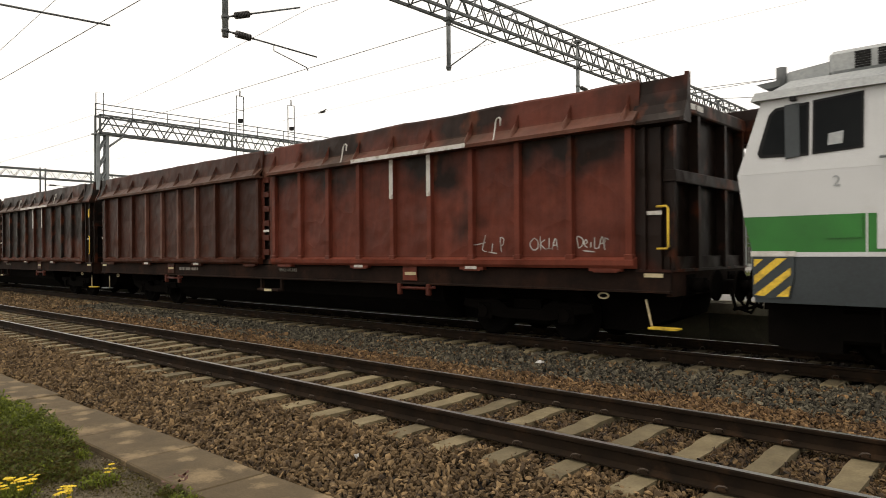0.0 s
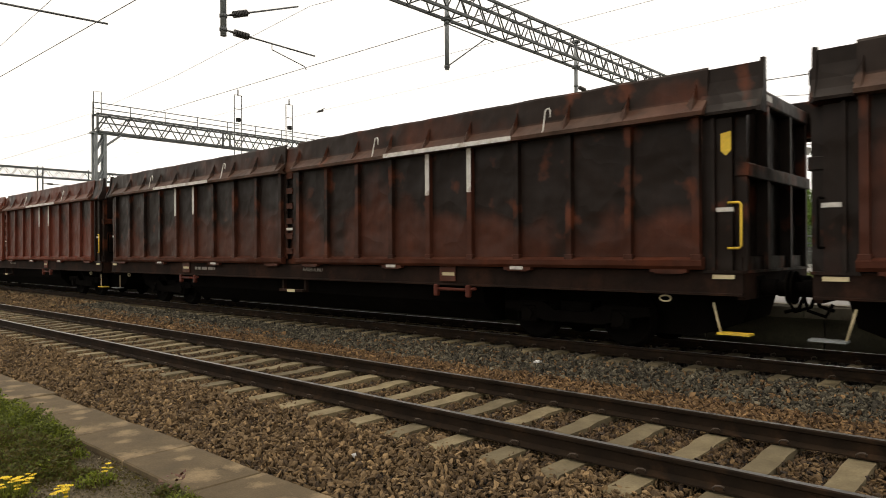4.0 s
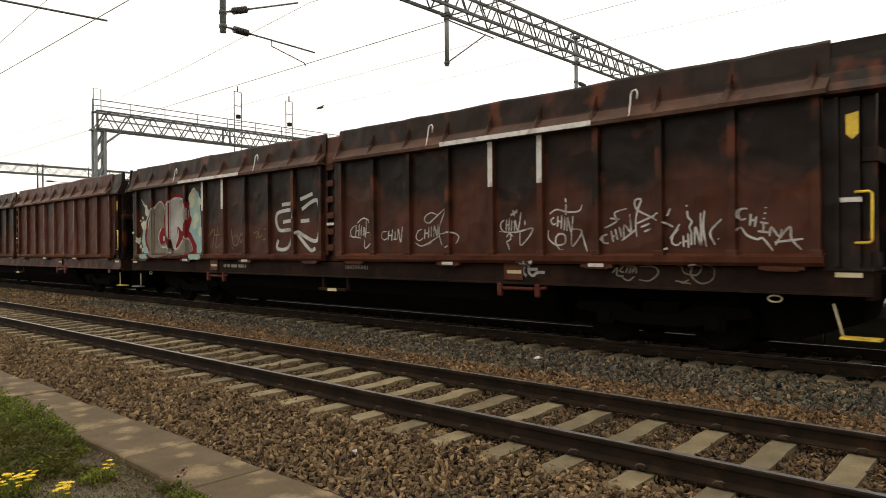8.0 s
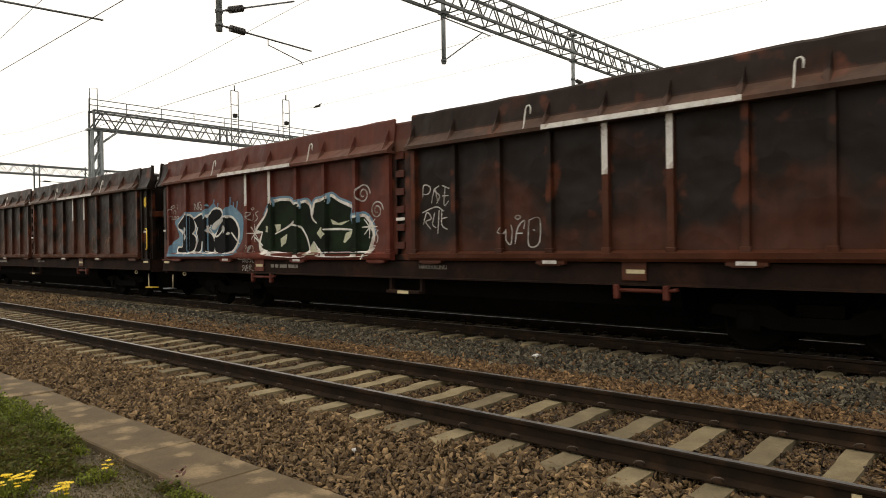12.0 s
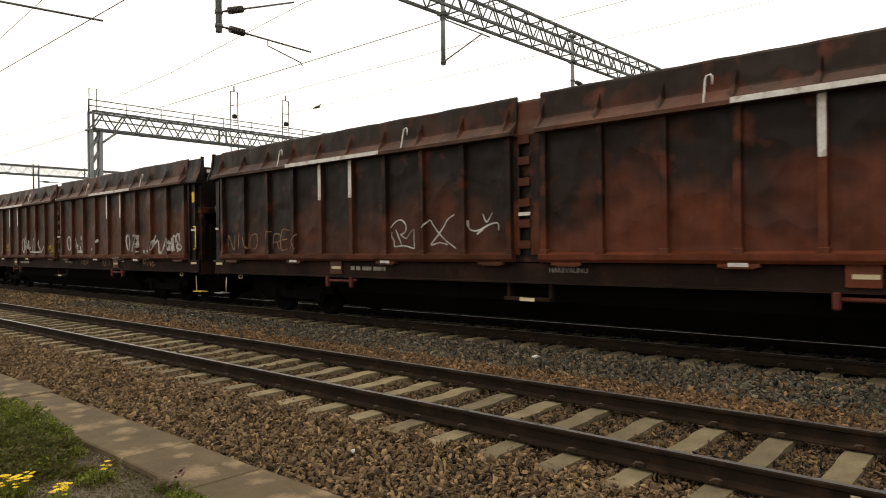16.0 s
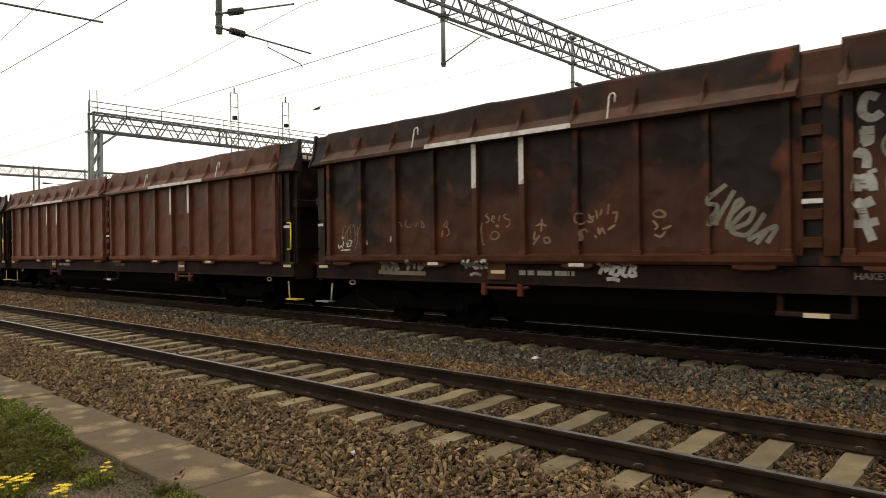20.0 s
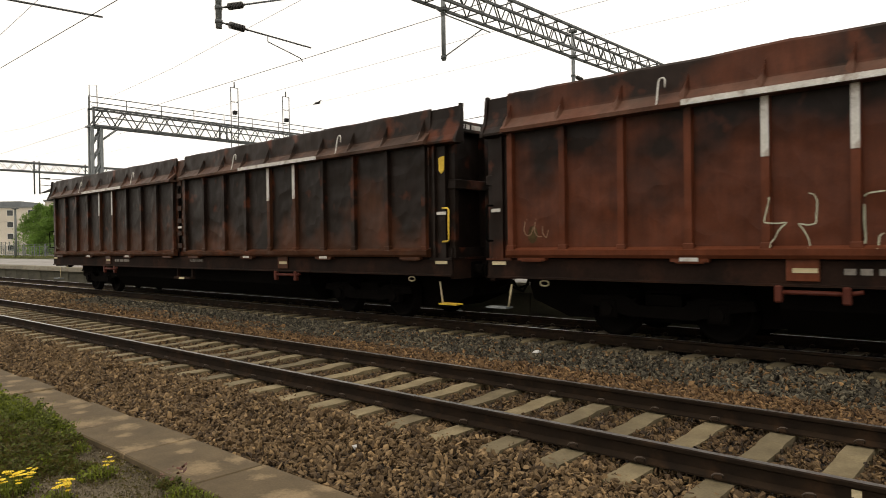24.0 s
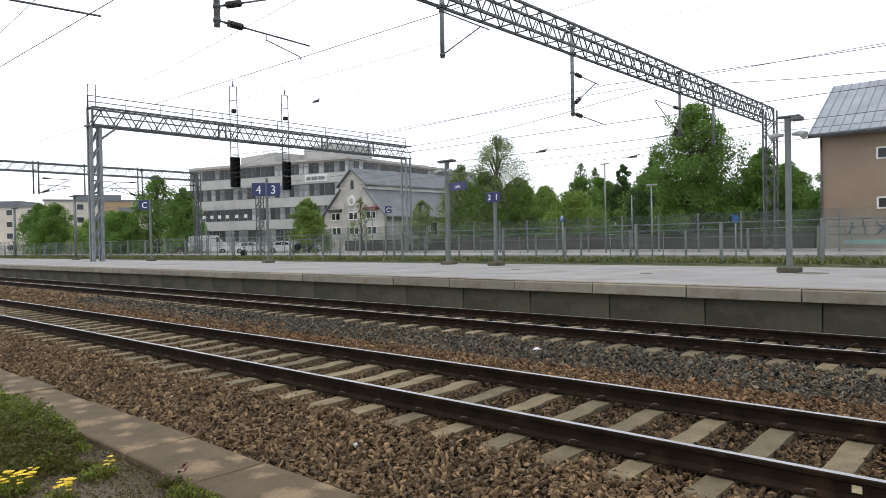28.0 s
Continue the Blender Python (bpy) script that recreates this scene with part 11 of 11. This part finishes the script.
    sprayed(W[16], "spray_olive", 0.08, [[(-8.14, 1.32), (-8.17, 1.16), (-8.0, 1.32)], [(-7.97, 1.3), (-8.0, 1.18), (-7.89, 1.18), (-7.86, 1.3), (-7.97, 1.3)], [(-7.7, 1.32), (-7.79, 1.18), (-7.67, 1.21)], [(-7.45, 1.17), (-7.27, 1.36), (-7.24, 1.19)], [(-7.11, 1.32), (-7.11, 1.19), (-6.98, 1.29)], [(-8.28, 1.12), (-7.61, 1.11), (-6.93, 1.11)]], "faded silver tag on the sill")
    sprayed(W[16], "spray_ghost", 0.04, [[(-3.4, 2.13), (-3.49, 2.12), (-3.5, 2.01), (-3.42, 1.96), (-3.37, 1.99)], [(-3.3, 2.12), (-3.27, 2.06), (-3.2, 2.08)], [(-3.3, 2.06), (-3.22, 2.02), (-3.27, 1.99), (-3.34, 2.01)], [(-3.17, 2.18), (-3.15, 2.04)], [(-3.07, 2.19), (-3.1, 2.09)], [(-2.95, 2.26), (-2.97, 2.1)], [(-2.89, 2.11), (-2.81, 2.13), (-2.84, 1.97)]], "orange-tan faded tag")
    sprayed(W[16], "spray_ghost", 0.04, [[(-3.43, 1.69), (-3.41, 1.75), (-3.43, 1.84), (-3.37, 1.88), (-3.32, 1.83)], [(-3.2, 1.78), (-3.16, 1.73)], [(-3.14, 1.9), (-3.12, 1.79), (-3.07, 1.89), (-3.02, 1.79)], [(-2.97, 1.86), (-2.84, 1.93)]], "orange-tan faded tag")
    sprayed(W[16], "spray_ghost", 0.04, [[(-4.31, 1.96), (-4.21, 1.99), (-4.1, 1.95)], [(-4.19, 2.08), (-4.21, 1.86)], [(-4.33, 1.87), (-4.35, 1.74), (-4.24, 1.77)], [(-4.16, 1.75), (-4.13, 1.67), (-4.03, 1.69), (-4.07, 1.76), (-4.16, 1.75)], [(-4.37, 1.64), (-4.24, 1.8)]], "orange-tan faded tag")
    sprayed(W[16], "spray_ghost", 0.04, [[(-2.23, 2.08), (-2.14, 2.13), (-2.04, 2.08), (-2.05, 2.03), (-2.17, 2.03), (-2.23, 2.08)], [(-2.23, 1.98), (-2.15, 1.89), (-2.2, 1.84)], [(-2.08, 1.84), (-1.94, 1.89)], [(-2.2, 1.77), (-2.11, 1.73), (-2.03, 1.81)]], "orange-tan faded tag")
    sprayed(W[16], "spray_white", 0.06, [[(-3.14, 1.16), (-3.06, 1.32), (-3.04, 1.21), (-2.91, 1.32), (-2.96, 1.15)], [(-2.89, 1.27), (-2.92, 1.17), (-2.83, 1.15), (-2.79, 1.27), (-2.89, 1.27)], [(-2.69, 1.32), (-2.75, 1.16), (-2.67, 1.14)], [(-2.57, 1.31), (-2.64, 1.16), (-2.53, 1.15), (-2.56, 1.23), (-2.53, 1.29), (-2.57, 1.31)]], "white tag on the sill")
    sprayed(W[16], "spray_white", 0.06, [[(-3.02, 1.08), (-2.89, 1.09), (-2.8, 1.06)]], "white tag on the sill")
    sprayed(W[16], "spray_silver", 0.10, [[(0.66, 3.36), (0.55, 3.41), (0.5, 3.31), (0.5, 3.19), (0.6, 3.12), (0.7, 3.18)]], "white stacked sprayed letters")
    sprayed(W[16], "spray_silver", 0.10, [[(0.48, 2.99), (0.54, 2.98), (0.62, 2.98)], [(0.51, 3.0), (0.52, 2.89), (0.55, 2.79)], [(0.47, 2.88), (0.62, 2.87)]], "white stacked sprayed letters")
    sprayed(W[16], "spray_silver", 0.10, [[(0.45, 2.65), (0.48, 2.74), (0.52, 2.69), (0.54, 2.62), (0.53, 2.52)], [(0.58, 2.5), (0.6, 2.45)]], "white stacked sprayed letters")
    sprayed(W[16], "spray_silver", 0.10, [[(0.46, 2.44), (0.44, 2.35), (0.43, 2.24)], [(0.46, 2.44), (0.51, 2.3), (0.54, 2.42), (0.59, 2.36), (0.6, 2.24)]], "white stacked sprayed letters")
    sprayed(W[16], "spray_silver", 0.10, [[(0.42, 2.14), (0.47, 2.05), (0.53, 1.81), (0.59, 1.63)], [(0.53, 2.16), (0.58, 2.05)], [(0.41, 1.84), (0.5, 1.84), (0.65, 1.87)]], "white stacked sprayed letters")
    scribble(W[16], 3.0, 4.2, 1.02, 1.27, "spray_ghost", 192, 4), scribble(W[16], 7.5, 9.0, 1.02, 1.27, "spray_white", 193, 5)
    # nineteenth: yellow and silver piece on the front half, thin tags on the rear half
    fill(W[19], [(0.36, 1.47), (0.36, 1.9), (0.62, 2.33), (0.94, 2.50), (1.57, 2.5), (2.93, 2.5), (3.29, 2.35), (3.72, 1.95), (4.15, 2.06), (4.4, 2.45), (5.4, 2.4), (5.6, 1.5), (3.4, 1.47)], "spray_yellow", 0.004, label="yellow sprayed backing")
    STROKES = ([(1.19, 2.14), (1.24, 2.34), (0.67, 2.35), (0.91, 2.0), (0.9, 1.56), (0.76, 1.45), (0.6, 1.5), (0.6, 1.81), (0.75, 2.04)], [(1.27, 2.1), (1.58, 2.09), (1.59, 2.3), (2.19, 2.32), (1.96, 1.99), (1.68, 1.55), (1.51, 1.42), (1.43, 1.59), (1.6, 1.74)])
    MORE = ([(2.03, 1.97), (2.26, 2.18), (2.37, 2.05)], [(2.03, 1.97), (2.36, 1.58)], [(2.57, 2.04), (2.53, 2.26), (2.9, 2.32), (3.23, 2.45), (3.39, 2.2), (3.26, 2.08)], [(2.56, 1.79), (2.72, 1.61), (2.68, 1.44), (2.49, 1.47)],
               [(3.1, 2.22), (2.94, 1.99), (2.92, 1.53), (3.05, 1.44), (3.17, 1.67), (3.17, 1.91)], [(4.16, 2.19), (3.93, 2.33), (4.07, 2.42), (4.18, 2.28)], [(3.9, 2.42), (3.72, 2.45), (3.63, 1.99), (3.64, 1.49), (3.86, 1.44), (4.04, 1.52), (4.11, 1.84), (4.01, 2.0), (3.91, 1.85), (3.98, 1.7), (4.23, 1.77), (4.51, 1.84)])
    for mat, wd, off, lab in (("spray_dark", 0.30, 0.007, "dark sprayed letter outline"), ("spray_silver", 0.165, 0.010, "silver sprayed letters")):
        g = Geo()
        for q in STROKES + MORE:
            ribbon(g, q, wd, off)
        part("graffiti_letters", g, M[mat], W[19], lab)
    sprayed(W[19], "spray_ghost", 0.02, [[(-9.51, 1.94), (-9.53, 1.78), (-9.47, 1.7), (-9.39, 1.72), (-9.34, 1.85)], [(-9.3, 1.93), (-9.32, 1.78), (-9.25, 1.68), (-9.17, 1.68)], [(-9.16, 1.85), (-9.15, 1.73), (-9.08, 1.66), (-9.04, 1.79)], [(-9.48, 1.98), (-9.47, 1.97)], [(-9.29, 1.98), (-9.29, 1.97)]], "thin pale sprayed tag")
    sprayed(W[19], "spray_cream", 0.02, [[(-5.53, 2.14), (-5.57, 1.96), (-5.6, 1.83), (-5.57, 1.8), (-5.44, 1.79), (-5.35, 1.8), (-5.44, 1.71), (-5.5, 1.58), (-5.53, 1.47)], [(-5.53, 2.1), (-5.55, 2.13)], [(-5.09, 2.17), (-5.03, 2.15), (-4.99, 2.06), (-5.0, 1.87), (-5.01, 1.78), (-5.11, 1.76), (-5.21, 1.78), (-5.15, 1.7), (-5.09, 1.58), (-5.07, 1.46)]], "thin pale sprayed figure")
    sprayed(W[19], "spray_cream", 0.02, [[(-4.46, 2.09), (-4.42, 2.13), (-4.24, 2.15)], [(-4.46, 2.0), (-4.46, 1.79), (-4.45, 1.51)], [(-4.32, 1.45), (-4.31, 1.6), (-4.26, 1.64)]], "thin pale sprayed figure")
    fill(W[19], blob(-9.36, 1.72, 0.10, 0.14, 77, 9, 0.2), "spray_dirty", 0.004, label="worn yellow-brown spot")
    sprayed(W[20], "spray_olive", 0.03, [[(-9.72, 1.9), (-9.68, 1.59), (-9.44, 1.64)], [(-9.68, 1.75), (-9.54, 1.78)], [(-9.48, 1.71), (-9.24, 1.76)], [(-9.38, 1.84), (-9.36, 1.6)], [(-9.28, 1.6), (-9.26, 1.84), (-9.15, 1.6), (-9.13, 1.84)], [(-9.13, 1.6), (-9.07, 1.81), (-9.03, 1.59)]], "pale sprayed tag")

paint_train()

# ---- everything that moves: the train ----
def motions():
    for k, w in enumerate(TRAIN_WAGONS):
        walk(w, [(t, pose(s - SPACING * k, Y2, 0)) for t, s in TRAIN])
    walk(LOCO, [(t, pose(s + LOCO_AT, Y2, 0)) for t, s in TRAIN])
    # the wheels roll: one row for each eighty degrees or less
    seconds, places = [t for t, s in TRAIN], [s for t, s in TRAIN]
    for w in TRAIN_WAGONS + [LOCO]:
        r = 0.624 if w == LOCO else 0.462
        n = int(28.0 * 17.6 / r / 1.4)
        rows = [(28.0 * i / n, math.degrees(float(np.interp(28.0 * i / n, seconds, places)) / r)) for i in range(n + 1)]
        for c in w.children:
            if c.name.startswith("wheelset"):
                at = c.matrix_basis.translation.copy()
                walk(c, [(t, pose(at.x, at.y, at.z, 0, a, 0)) for t, a in rows])


motions()
